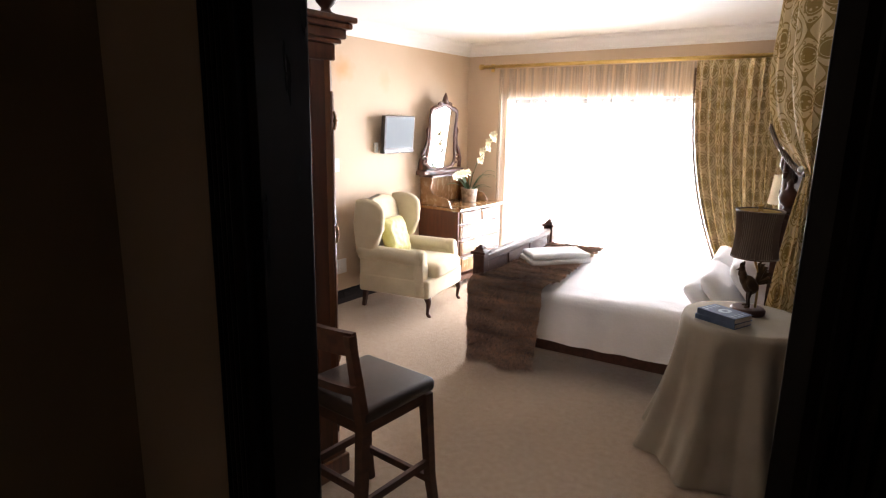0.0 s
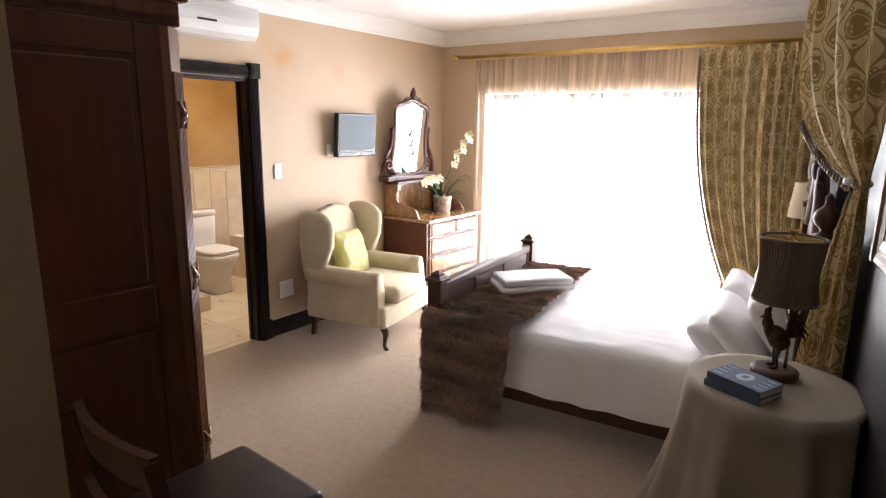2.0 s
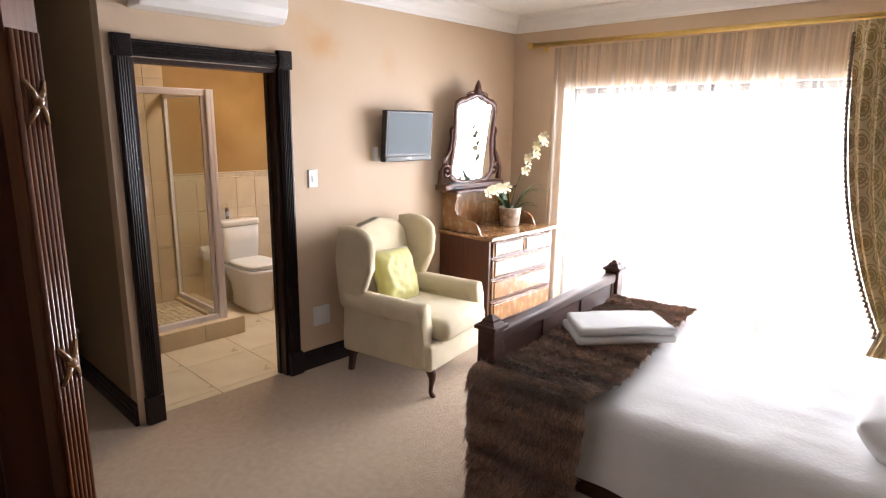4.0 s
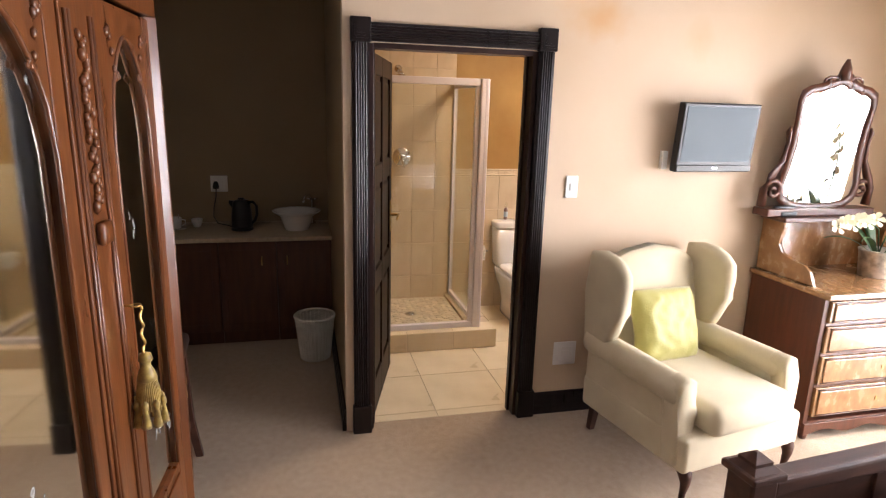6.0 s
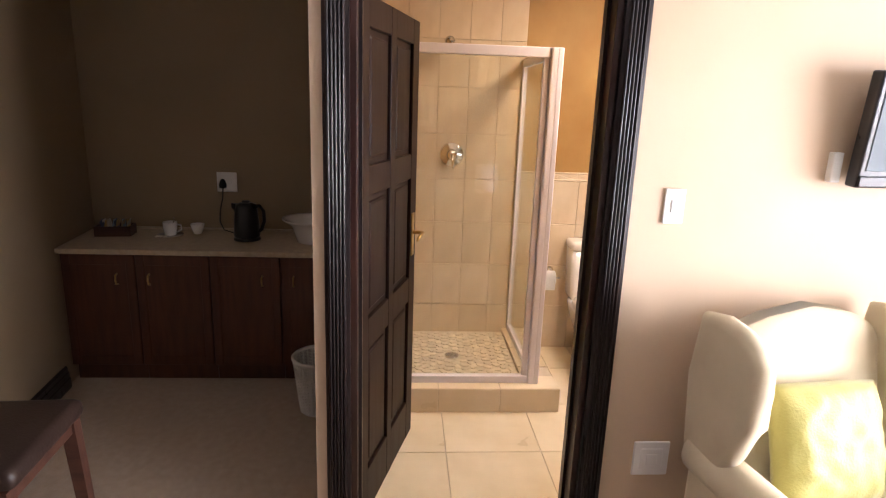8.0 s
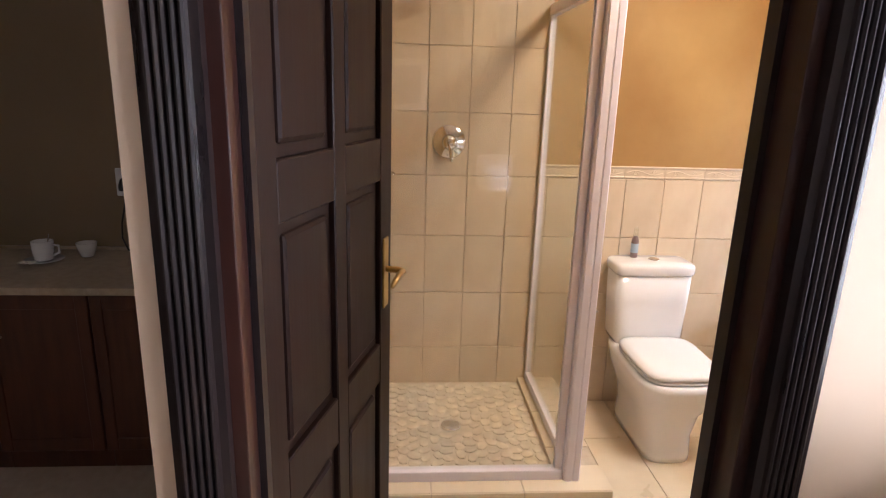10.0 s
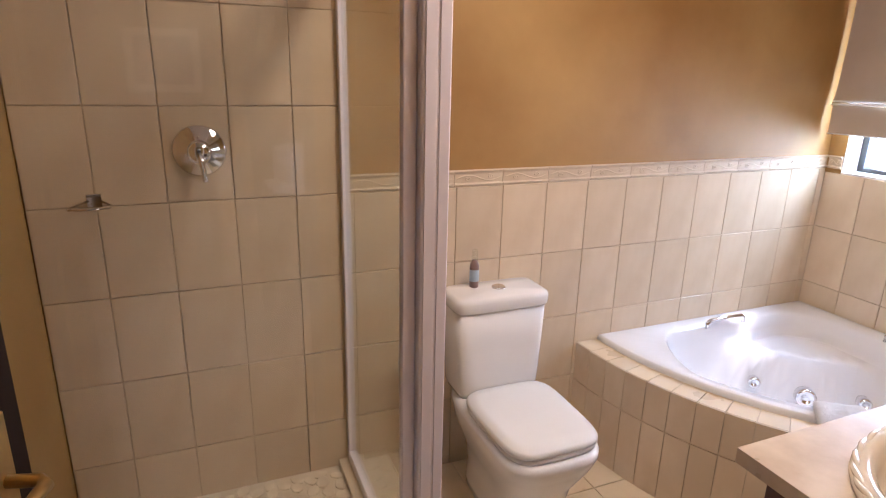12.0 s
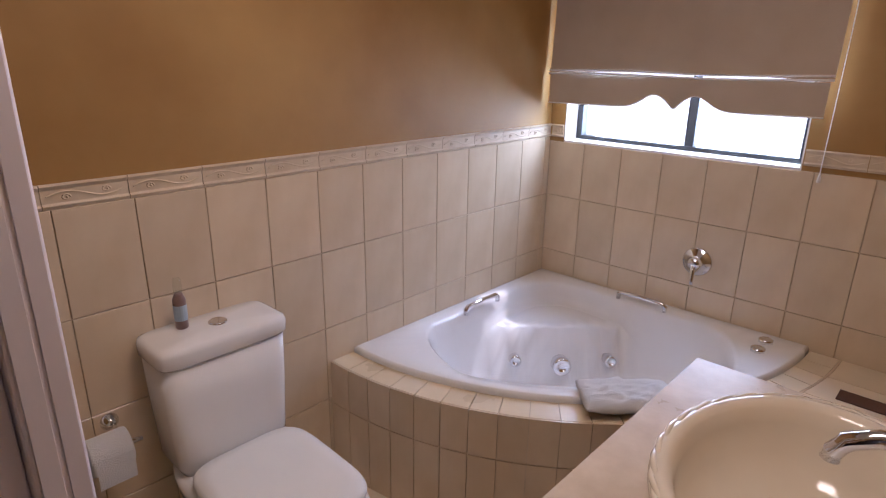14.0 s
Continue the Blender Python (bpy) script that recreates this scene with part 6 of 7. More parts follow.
def kitchen_socket():
    s = thing("wall_socket", Matrix.Translation((-5.46, 2.087, 1.115)), "white double wall socket with a black plug", "socket")
    part("plate", B(0.001, 0.010, -0.062, 0.062, -0.062, 0.062, 0.004, 3), PLASTIC, s)
    part("rocker", B(0.010, 0.014, 0.012, 0.03, -0.01, 0.02, 0.002), PLASTIC, s)
    part("plug", lathe(bmesh.new(), [(0.022, -0.03), (0.024, -0.01), (0.016, 0.016), (0.008, 0.026)], 12, (0.024, -0.022, -0.005)), DARKPLASTIC, s, "black round-pin plug", True)
    part("cord", tube(bmesh.new(), [(0.024, -0.022, -0.035), (0.026, -0.026, -0.10), (0.03, -0.045, -0.18), (0.03, -0.05, -0.25), (0.05, -0.02, -0.30), (0.12, 0.06, -0.303), (0.20, 0.12, -0.303)], 0.004, 6), DARKPLASTIC, s, "black kettle cord", True)
    return s


kitchen_socket()


def cup_and_saucer():
    c = thing("tea_cup", Matrix.Translation((-5.24, 1.80, KZ)), "white mug on a saucer", "cup")
    part("saucer", lathe(bmesh.new(), [(0.03, 0), (0.034, 0.003), (0.072, 0.010), (0.074, 0.013), (0.034, 0.007), (0.002, 0.006)], 24), CERAMIC, c, "", True)
    part("cup", lathe(bmesh.new(), [(0.030, 0.008), (0.036, 0.014), (0.040, 0.05), (0.041, 0.09), (0.038, 0.09), (0.035, 0.02), (0.002, 0.016)], 24), CERAMIC, c, "", True)
    part("handle", tube(bmesh.new(), [(0.0, 0.040, 0.075), (0, 0.064, 0.07), (0, 0.066, 0.042), (0, 0.040, 0.028)], 0.005, 8), CERAMIC, c, "", True)
    part("spoon", tube(bmesh.new(), [(0.0, 0.01, 0.03), (-0.02, 0.02, 0.115)], 0.003, 6), CHROME, c, "teaspoon", True)
    for k in range(3):
        part("sugar_sachet", B(0.05, 0.085, -0.06 + k * 0.022, -0.045 + k * 0.022, 0.012, 0.018, 0.002, 1), PAPER, c)
    return c


cup_and_saucer()
solo("sugar_bowl", lathe(bmesh.new(), [(0.022, 0), (0.026, 0.003), (0.038, 0.04), (0.042, 0.062), (0.038, 0.062), (0.022, 0.008), (0.002, 0.006)], 24, (-5.33, 1.93, KZ)), CERAMIC, "small white handleless bowl", "bowl", smooth=True)


def tea_box():
    t = thing("tea_tray", pose(-5.26, 1.47, KZ, 0, 0, 8), "small dark wooden box of tea and coffee sachets", "tray")
    bm = bmesh.new()
    for x0, x1, y0, y1, z0, z1 in ((-0.06, 0.06, -0.10, 0.10, 0, 0.008), (-0.06, 0.06, -0.10, -0.092, 0.008, 0.06), (-0.06, 0.06, 0.092, 0.10, 0.008, 0.06), (-0.06, -0.052, -0.092, 0.092, 0.008, 0.06), (0.052, 0.06, -0.092, 0.092, 0.008, 0.06), (-0.052, 0.052, -0.004, 0.004, 0.008, 0.055)):
        box(bm, x0, x1, y0, y1, z0, z1)
    part("box", bm, BEDWOOD, t)
    rng = random.Random(4)
    for k in range(12):
        mt = (PAPER, GILT, BLUEBOOK, CREAM, GREYBLUE)[k % 5]
        y = -0.08 + k * 0.0145
        part("sachet", B(-0.03, 0.03, -0.002, 0.002, 0.0, 0.085, 0.001, 1, Matrix.Translation((rng.uniform(-0.015, 0.015), y, 0.01)) @ Matrix.Rotation(rng.uniform(-0.3, 0.3), 4, "X") @ Matrix.Rotation(rng.uniform(-0.25, 0.25), 4, "Y")), mt, t)
    return t


tea_box()
solo("wash_bowl", lathe(bmesh.new(), [(0.085, 0), (0.09, 0.004), (0.105, 0.05), (0.125, 0.105), (0.165, 0.13), (0.178, 0.14), (0.178, 0.146), (0.16, 0.142), (0.12, 0.115), (0.095, 0.03), (0.002, 0.02)], 36, (-5.17, 2.66, KZ)), CERAMIC, "white flared basin standing on the worktop", "basin", smooth=True)


def alcove_tap():
    t = thing("kitchen_tap", Matrix.Translation((-5.40, 2.78, KZ)), "chrome pillar tap behind the basin", "tap")
    part("pillar", lathe(bmesh.new(), [(0.026, 0), (0.026, 0.008), (0.014, 0.016), (0.013, 0.17), (0.018, 0.18), (0.018, 0.20), (0.002, 0.205)], 16), CHROME, t, "", True)
    part("spout", tube(bmesh.new(), [(0, 0, 0.17), (0.03, -0.02, 0.23), (0.08, -0.05, 0.235), (0.12, -0.07, 0.19)], 0.009, 8), CHROME, t, "", True)
    for s in (-1, 1):
        part("handle", tube(bmesh.new(), [(0, 0, 0.19), (0.0, s * 0.045, 0.20)], 0.008, 8), CHROME, t, "", True)
    return t


alcove_tap()


def waste_basket():
    w = thing("waste_basket", Matrix.Translation((-4.62, 2.765, 0)), "white wicker waste basket on the carpet", "basket")
    n = 30
    prof = lambda t: 0.098 + 0.034 * t
    for k in range(n):
        a = 2 * math.pi * k / n
        part("stake", tube(bmesh.new(), [(prof(t) * math.cos(a), prof(t) * math.sin(a), 0.004 + 0.30 * t) for t in (0, 0.5, 1)], 0.0042, 5), WICKER, w)
    wv = bmesh.new()
    for j in range(34):
        t = (j + 0.5) / 34
        tube(wv, [((prof(t) + (0.005 if (k + j) % 2 else -0.005)) * math.cos(2 * math.pi * k / n), (prof(t) + (0.005 if (k + j) % 2 else -0.005)) * math.sin(2 * math.pi * k / n), 0.004 + 0.30 * t) for k in range(n + 1)], 0.0036, 4)
    tagged(part("weave", wv, WICKER, w, "woven wicker rows"), kind="stuff")
    part("rim", tube(bmesh.new(), [(0.134 * math.cos(2 * math.pi * k / 30), 0.134 * math.sin(2 * math.pi * k / 30), 0.308) for k in range(31)], 0.010, 8), WICKER, w, "", True)
    part("bottom", lathe(bmesh.new(), [(0.094, 0), (0.094, 0.008), (0.002, 0.008)], 24), WICKER, w)
    return w


waste_basket()


# ---- bathroom: shower ----
SX0, SX1, SY0, SY1 = XB + 0.008, -4.575, 3.043, 4.082
GX, GY = -4.668, 3.945
SF, CU = 0.118, 0.142


def shower():
    t = thing("shower_tray", Matrix.Translation((0, 0, 0)), "raised tiled shower base with a cream kerb", "shower")
    part("platform", B(SX0, SX1 - 0.006, SY0, SY1 - 0.006, 0.0, SF - 0.006), LIGHTGROUT, t)
    bm = B(-4.735, SX1 - 0.006, SY0, SY1 - 0.006, SF - 0.008, CU - 0.006)
    box(bm, SX0, -4.735, 3.895, SY1 - 0.006, SF - 0.008, CU - 0.006)
    part("kerb_core", bm, GROUT, t)
    # kerb tiles: front, side and top
    ys = [SY0, 3.41, 3.75, SY1]
    for a, b in zip(ys, ys[1:]):
        part("kerb_tile", B(SX1 - 0.006, SX1, a + 0.002, b - 0.002, 0.004, CU, 0.0015, 1), FTILE, t)
        part("kerb_tile", B(-4.735, SX1 - 0.008, a + 0.002, b - 0.002, CU - 0.006, CU, 0.0015, 1), FTILE, t)
    xs = [SX0, -5.14, -4.86, SX1]
    for a, b in zip(xs, xs[1:]):
        part("kerb_tile", B(a + 0.002, b - 0.002, SY1 - 0.006, SY1, 0.004, CU, 0.0015, 1), FTILE, t)
        if b < -4.8:
            part("kerb_tile", B(a + 0.002, b - 0.002, 3.895, SY1 - 0.008, CU - 0.006, CU, 0.0015, 1), FTILE, t)
    part("drain", lathe(bmesh.new(), [(0.044, SF - 0.004), (0.044, SF + 0.003), (0.036, SF + 0.004), (0.034, SF + 0.001), (0.002, SF + 0.001)], 24, (-5.07, 3.52, 0)), CHROME, t, "round chrome drain", True)
    for k in range(-3, 4):
        part("drain_bar", B(-5.07 + k * 0.009 - 0.0022, -5.07 + k * 0.009 + 0.0022, 3.52 - 0.032, 3.52 + 0.032, SF + 0.001, SF + 0.0035), CHROME, t)
    return t


shower_base = shower()


def shower_screen():
    s = thing("shower_screen", Matrix.Translation((0, 0, CU)), "framed glass shower screen with pale aluminium rails", "shower screen")
    H = 1.785
    cp = B(GX - 0.038, GX + 0.030, GY - 0.038, GY + 0.026, 0, H, 0.006, 3)
    box(cp, GX + 0.029, GX + 0.0325, GY - 0.030, GY - 0.006, 0, H, 0.001)
    box(cp, GX + 0.029, GX + 0.0325, GY + 0.0, GY + 0.022, 0, H, 0.001)
    part("corner_post", cp, ALU, s)
    part("wall_post", B(GX - 0.018, GX + 0.018, SY0, SY0 + 0.03, 0, H, 0.003), ALU, s)
    part("wall_post", B(XB + 0.009, XB + 0.034, GY - 0.014, GY + 0.014, 0, H, 0.003), ALU, s)
    for z0, z1, nm in ((0.0, 0.042, "bottom_rail"), (H - 0.048, H, "top_rail")):
        part(nm, B(GX - 0.02, GX + 0.022, SY0 + 0.03, GY - 0.038, z0, z1, 0.004), ALU, s)
        part(nm, B(XB + 0.034, GX - 0.038, GY - 0.016, GY + 0.016, z0, z1, 0.004), ALU, s)
    part("door_stile", B(GX - 0.012, GX + 0.012, GY - 0.068, GY - 0.039, 0.042, H - 0.048, 0.003), ALU, s)
    for args in ((GX - 0.003, GX + 0.003, SY0 + 0.03, GY - 0.068), (XB + 0.034, GX - 0.038, GY - 0.003, GY + 0.003)):
        g = part("pane", B(*args, 0.042, H - 0.048), GLASS, s, "clear shower glass")
        g.visible_shadow = False
    return s


shower_screen()


def mixer(name, m, label, r=0.067):
    v = thing(name, m, label, "tap")
    rot = Matrix.Rotation(radians(90), 4, "Y")
    bm = lathe(bmesh.new(), [(r, 0.0), (r, 0.004), (r * 0.93, 0.010), (r * 0.45, 0.014), (r * 0.42, 0.04), (r * 0.36, 0.05), (0.002, 0.052)], 32)
    bmesh.ops.transform(bm, matrix=rot, verts=bm.verts)
    part("plate", bm, CHROME, v, "round chrome plate", True)
    part("lever", tube(bmesh.new(), [(0.042, 0, -0.005), (0.05, 0.004, -0.03), (0.062, 0.008, -0.07), (0.066, 0.01, -0.085)], [0.011, 0.010, 0.007, 0.008], 10), CHROME, v, "chrome lever", True)
    return v


mixer("shower_mixer", Matrix.Translation((XB + 0.0082, 3.505, 1.327)), "round chrome shower mixer on the tiles", 0.077)


def shower_head():
    h = thing("shower_rose", Matrix.Translation((XB + 0.0082, 3.47, 2.02)), "chrome shower head high on the tiled wall", "shower head")
    bm = lathe(bmesh.new(), [(0.03, 0.0), (0.03, 0.004), (0.012, 0.008), (0.011, 0.01)], 20)
    bmesh.ops.transform(bm, matrix=Matrix.Rotation(radians(90), 4, "Y"), verts=bm.verts)
    part("flange", bm, CHROME, h, "", True)
    part("arm", tube(bmesh.new(), [(0.005, 0, 0), (0.06, 0, 0.004), (0.11, 0, -0.012), (0.135, 0, -0.035)], 0.010, 10), CHROME, h, "", True)
    bm = lathe(bmesh.new(), [(0.012, 0.0), (0.02, -0.012), (0.034, -0.035), (0.036, -0.045), (0.002, -0.047)], 20)
    bmesh.ops.transform(bm, matrix=Matrix.Translation((0.135, 0, -0.03)) @ Matrix.Rotation(radians(-28), 4, "Y"), verts=bm.verts)
    part("rose_plate", bm, CHROME, h, "", True)
    return h


shower_head()


def soap_dish():
    d = thing("soap_dish", Matrix.Translation((XB + 0.0082, 3.21, 1.19)), "small chrome wire soap holder", "soap holder")
    part("plate", B(0, 0.006, -0.02, 0.02, -0.02, 0.02, 0.002), CHROME, d)
    part("wire", tube(bmesh.new(), [(0.004, -0.015, 0), (0.06, -0.05, -0.004), (0.10, -0.05, -0.004), (0.11, 0, -0.004), (0.10, 0.05, -0.004), (0.06, 0.05, -0.004), (0.004, 0.015, 0)], 0.0035, 6), CHROME, d, "", True)
    return d


soap_dish()


# ---- toilet ----
def toilet():
    t = thing("toilet", Matrix.Translation((XB + 0.009, 4.482, 0)), "white close-coupled toilet with the lid down", "toilet")

    def rrect(cx, hx, hy, z, p=0.4, n=40, taper=0.0):
        out = []
        for k in range(n):
            a = 2 * math.pi * k / n
            x = math.copysign(abs(math.cos(a)) ** p, math.cos(a)) * hx
            y = math.copysign(abs(math.sin(a)) ** p, math.sin(a)) * hy * (1 - taper * (x / hx + 1) / 2)
            out.append((cx + x, y, z))
        return out
    part("cistern", ring_skin(bmesh.new(), [rrect(0.095, hx, hy, z, 0.28) for hx, hy, z in ((0.080, 0.155, 0.40), (0.088, 0.168, 0.43), (0.090, 0.178, 0.60), (0.091, 0.182, 0.745))]), CERAMIC, t, "", True)
    part("cistern_lid", ring_skin(bmesh.new(), [rrect(0.098, hx, hy, z, 0.30) for hx, hy, z in ((0.092, 0.184, 0.747), (0.097, 0.190, 0.755), (0.098, 0.191, 0.785), (0.094, 0.187, 0.797), (0.082, 0.175, 0.803), (0.02, 0.03, 0.806))]), CERAMIC, t, "", True)
    part("flush_button", lathe(bmesh.new(), [(0.026, 0.803), (0.026, 0.809), (0.022, 0.812), (0.002, 0.812)], 24, (0.10, 0.012, 0)), CHROME, t, "chrome dual flush button", True)
    bowl = [(0.305, 0.235, 0.112, 0.0, 0.45), (0.305, 0.236, 0.113, 0.03, 0.45), (0.305, 0.230, 0.112, 0.12, 0.5), (0.31, 0.245, 0.135, 0.22, 0.55), (0.325, 0.285, 0.172, 0.32, 0.5), (0.33, 0.30, 0.180, 0.375, 0.45), (0.33, 0.30, 0.180, 0.398, 0.45), (0.33, 0.285, 0.165, 0.404, 0.45)]
    part("bowl", ring_skin(bmesh.new(), [rrect(cx, hx, hy, z, p) for cx, hx, hy, z, p in bowl]), CERAMIC, t, "", True)
    part("seat", ring_skin(bmesh.new(), [rrect(0.40, hx, hy, z, 0.45, 48, 0.06) for hx, hy, z in ((0.205, 0.170, 0.406), (0.212, 0.178, 0.410), (0.212, 0.178, 0.418), (0.207, 0.173, 0.4215))]), PLASTIC, t, "white seat ring", True)
    part("seat_lid", ring_skin(bmesh.new(), [rrect(0.40, hx, hy, z, 0.42, 48, 0.06) for hx, hy, z in ((0.205, 0.172, 0.4235), (0.213, 0.180, 0.428), (0.213, 0.180, 0.440), (0.206, 0.173, 0.448), (0.17, 0.14, 0.452), (0.02, 0.02, 0.453))]), PLASTIC, t, "white closed lid", True)
    for s in (-1, 1):
        part("hinge", tube(bmesh.new(), [(0.198, s * 0.07 - 0.02, 0.425), (0.198, s * 0.07 + 0.02, 0.425)], 0.011, 8), PLASTIC, t, "", True)
    return t


toilet()


def spray_bottle():
    b = thing("spray_bottle", Matrix.Translation((XB + 0.075, 4.408, 0.806)), "small brown-labelled air freshener bottle on the cistern", "bottle")
    part("bottle", lathe(bmesh.new(), [(0.015, 0), (0.0175, 0.003), (0.0175, 0.085), (0.012, 0.098), (0.010, 0.104)], 18), BOTTLE, b, "", True)
    part("label", lathe(bmesh.new(), [(0.0179, 0.025), (0.0179, 0.07)], 18, caps=False), GREYBLUE, b)
    part("cap", lathe(bmesh.new(), [(0.011, 0.104), (0.012, 0.108), (0.011, 0.14), (0.008, 0.146), (0.002, 0.147)], 14), GLASS, b, "clear cap", True)
    return b


spray_bottle()


def roll_holder():
    h = thing("toilet_roll_holder", Matrix.Translation((XB + 0.0082, 4.205, 0.57)), "chrome toilet roll holder with twisted arm", "toilet roll holder")
    bm = lathe(bmesh.new(), [(0.024, 0), (0.024, 0.004), (0.014, 0.01), (0.012, 0.02), (0.002, 0.022)], 18)
    bmesh.ops.transform(bm, matrix=Matrix.Rotation(radians(90), 4, "Y"), verts=bm.verts)
    part("rosette", bm, CHROME, h, "", True)
    part("arm", tube(bmesh.new(), [(0.012, 0, 0), (0.05, 0.004, -0.004), (0.085, 0.02, -0.03), (0.088, 0.045, -0.035)], 0.006, 8), CHROME, h, "", True)
    part("bar", tube(bmesh.new(), [(0.088, 0.05, -0.035), (0.088, -0.10, -0.035)], 0.006, 8), CHROME, h, "", True)
    return h


roll_holder()
r = thing("toilet_roll", Matrix.Translation((XB + 0.0962, 4.17, 0.535)), "white toilet roll on its holder", "toilet roll")
bm = bmesh.new()
ring_skin(bm, [[(q * math.cos(k * math.pi / 16), y, q * math.sin(k * math.pi / 16)) for k in range(32)] for q, y in ((0.018, -0.05), (0.048, -0.05), (0.050, -0.045), (0.050, 0.045), (0.048, 0.05), (0.018, 0.05), (0.018, -0.05))], False)
part("roll", bm, TOWEL, r, "", True)
part("loose_sheet", sheet(bmesh.new(), lambda u, v: (0.0505 + 0.004 * math.sin(v * 3), -0.045 + 0.09 * u, 0.01 - 0.08 * v), 4, 6), TOWEL, r)


# ---- corner bath ----
RB, RL, TZB = 1.25, 1.36, 0.465
CB = Vector((XB + 0.0085, YN - 0.0085, 0))


def bath():
    t = thing("corner_bath", Matrix.Translation(CB), "white acrylic corner spa bath with chrome jets and handles", "bath")
    out = []
    n = 30
    for k in range(n + 1):
        a = math.pi / 2 * k / n
        out.append((RB * math.cos(a), -RB * math.sin(a)))
    for k in range(1, 12):
        out.append((0.0, -RB * (1 - k / 12)))
    out.append((0.0, 0.0))
    for k in range(1, 12):
        out.append((RB * k / 12, 0.0))
    cen = Vector((0.56, -0.56))

    def inner(k, s):
        """Outline shrunk to a rounded well."""
        p = Vector(out[k])
        d = p - cen
        a = math.atan2(d.y, d.x)
        diag = Vector((math.cos(a), math.sin(a))).dot(Vector((-1, 1)).normalized())
        rr = 0.565 + 0.05 * diag + 0.05 * (1 - abs(diag))
        lim = min(d.length - 0.075, rr)
        return cen + d.normalized() * lim * s

    def ring(z, s=None, off=0.0):
        pts = []
        for k in range(len(out)):
            if s is None:
                p = Vector(out[k])
                p = cen + (p - cen) * (1 - off)
                zz = z
            else:
                p = inner(k, s)
                zz = z
                if s < 0.97:
                    # corner seat with a steep diagonal front
                    k2 = smoothstep(0.79, 0.71, p.x - p.y)
                    zz = max(z, z + (0.375 - z) * k2)
            pts.append((p.x, p.y, zz))
        return pts
    bm = ring_skin(bmesh.new(), [ring(TZB - 0.05), ring(TZB + 0.008), ring(TZB + 0.02, None, 0.008), ring(TZB + 0.022, None, 0.018), ring(TZB + 0.016, 1.0), ring(TZB + 0.002, 0.975), ring(0.42, 0.955), ring(0.32, 0.92), ring(0.22, 0.88), ring(0.14, 0.82), ring(0.11, 0.76)] + [ring(0.095, 0.72 - 0.05 * q) for q in range(14)] + [ring(0.09, 0.001)], False)
    part("shell", bm, ACRYLIC, t, "", True)

    def jet(p, r, name, lab):
        q = Vector(p)
        d = Vector((1, -1, 0.25)).normalized()
        m = Matrix.Translation(q) @ d.to_track_quat("Z", "Y").to_matrix().to_4x4()
        b2 = lathe(bmesh.new(), [(r, -0.07), (r, 0.004), (r * 0.8, 0.010), (r * 0.45, 0.010), (r * 0.4, 0.004), (0.002, 0.006)], 20)
        bmesh.ops.transform(b2, matrix=m, verts=b2.verts)
        part(name, b2, CHROME, t, lab, True)
    jet((0.25, -0.545, 0.245), 0.027, "jet", "chrome spa jet")
    jet((0.41, -0.41, 0.225), 0.042, "suction_cover", "round chrome suction cover")
    jet((0.56, -0.25, 0.245), 0.027, "jet", "chrome spa jet")

    def grip(a, b):
        a, b = Vector(a), Vector(b)
        z = TZB + 0.022
        part("grab_handle", tube(bmesh.new(), [(a.x, a.y, z - 0.01), (a.x, a.y, z + 0.014), (*a.lerp(b, 0.06).xy, z + 0.024), (*a.lerp(b, 0.5).xy, z + 0.027), (*a.lerp(b, 0.94).xy, z + 0.024), (b.x, b.y, z + 0.014), (b.x, b.y, z - 0.01)], 0.010, 10), CHROME, t, "chrome grab handle", True)
    grip((0.10, -0.72, 0), (0.10, -0.50, 0))
    grip((0.48, -0.075, 0), (0.70, -0.075, 0))
    for y in (-0.085, -0.185):
        part("air_control", lathe(bmesh.new(), [(0.026, TZB + 0.018), (0.026, TZB + 0.030), (0.02, TZB + 0.034), (0.002, TZB + 0.034)], 20, (1.115, y, 0)), CHROME, t, "chrome air control", True)
    return t


bath()


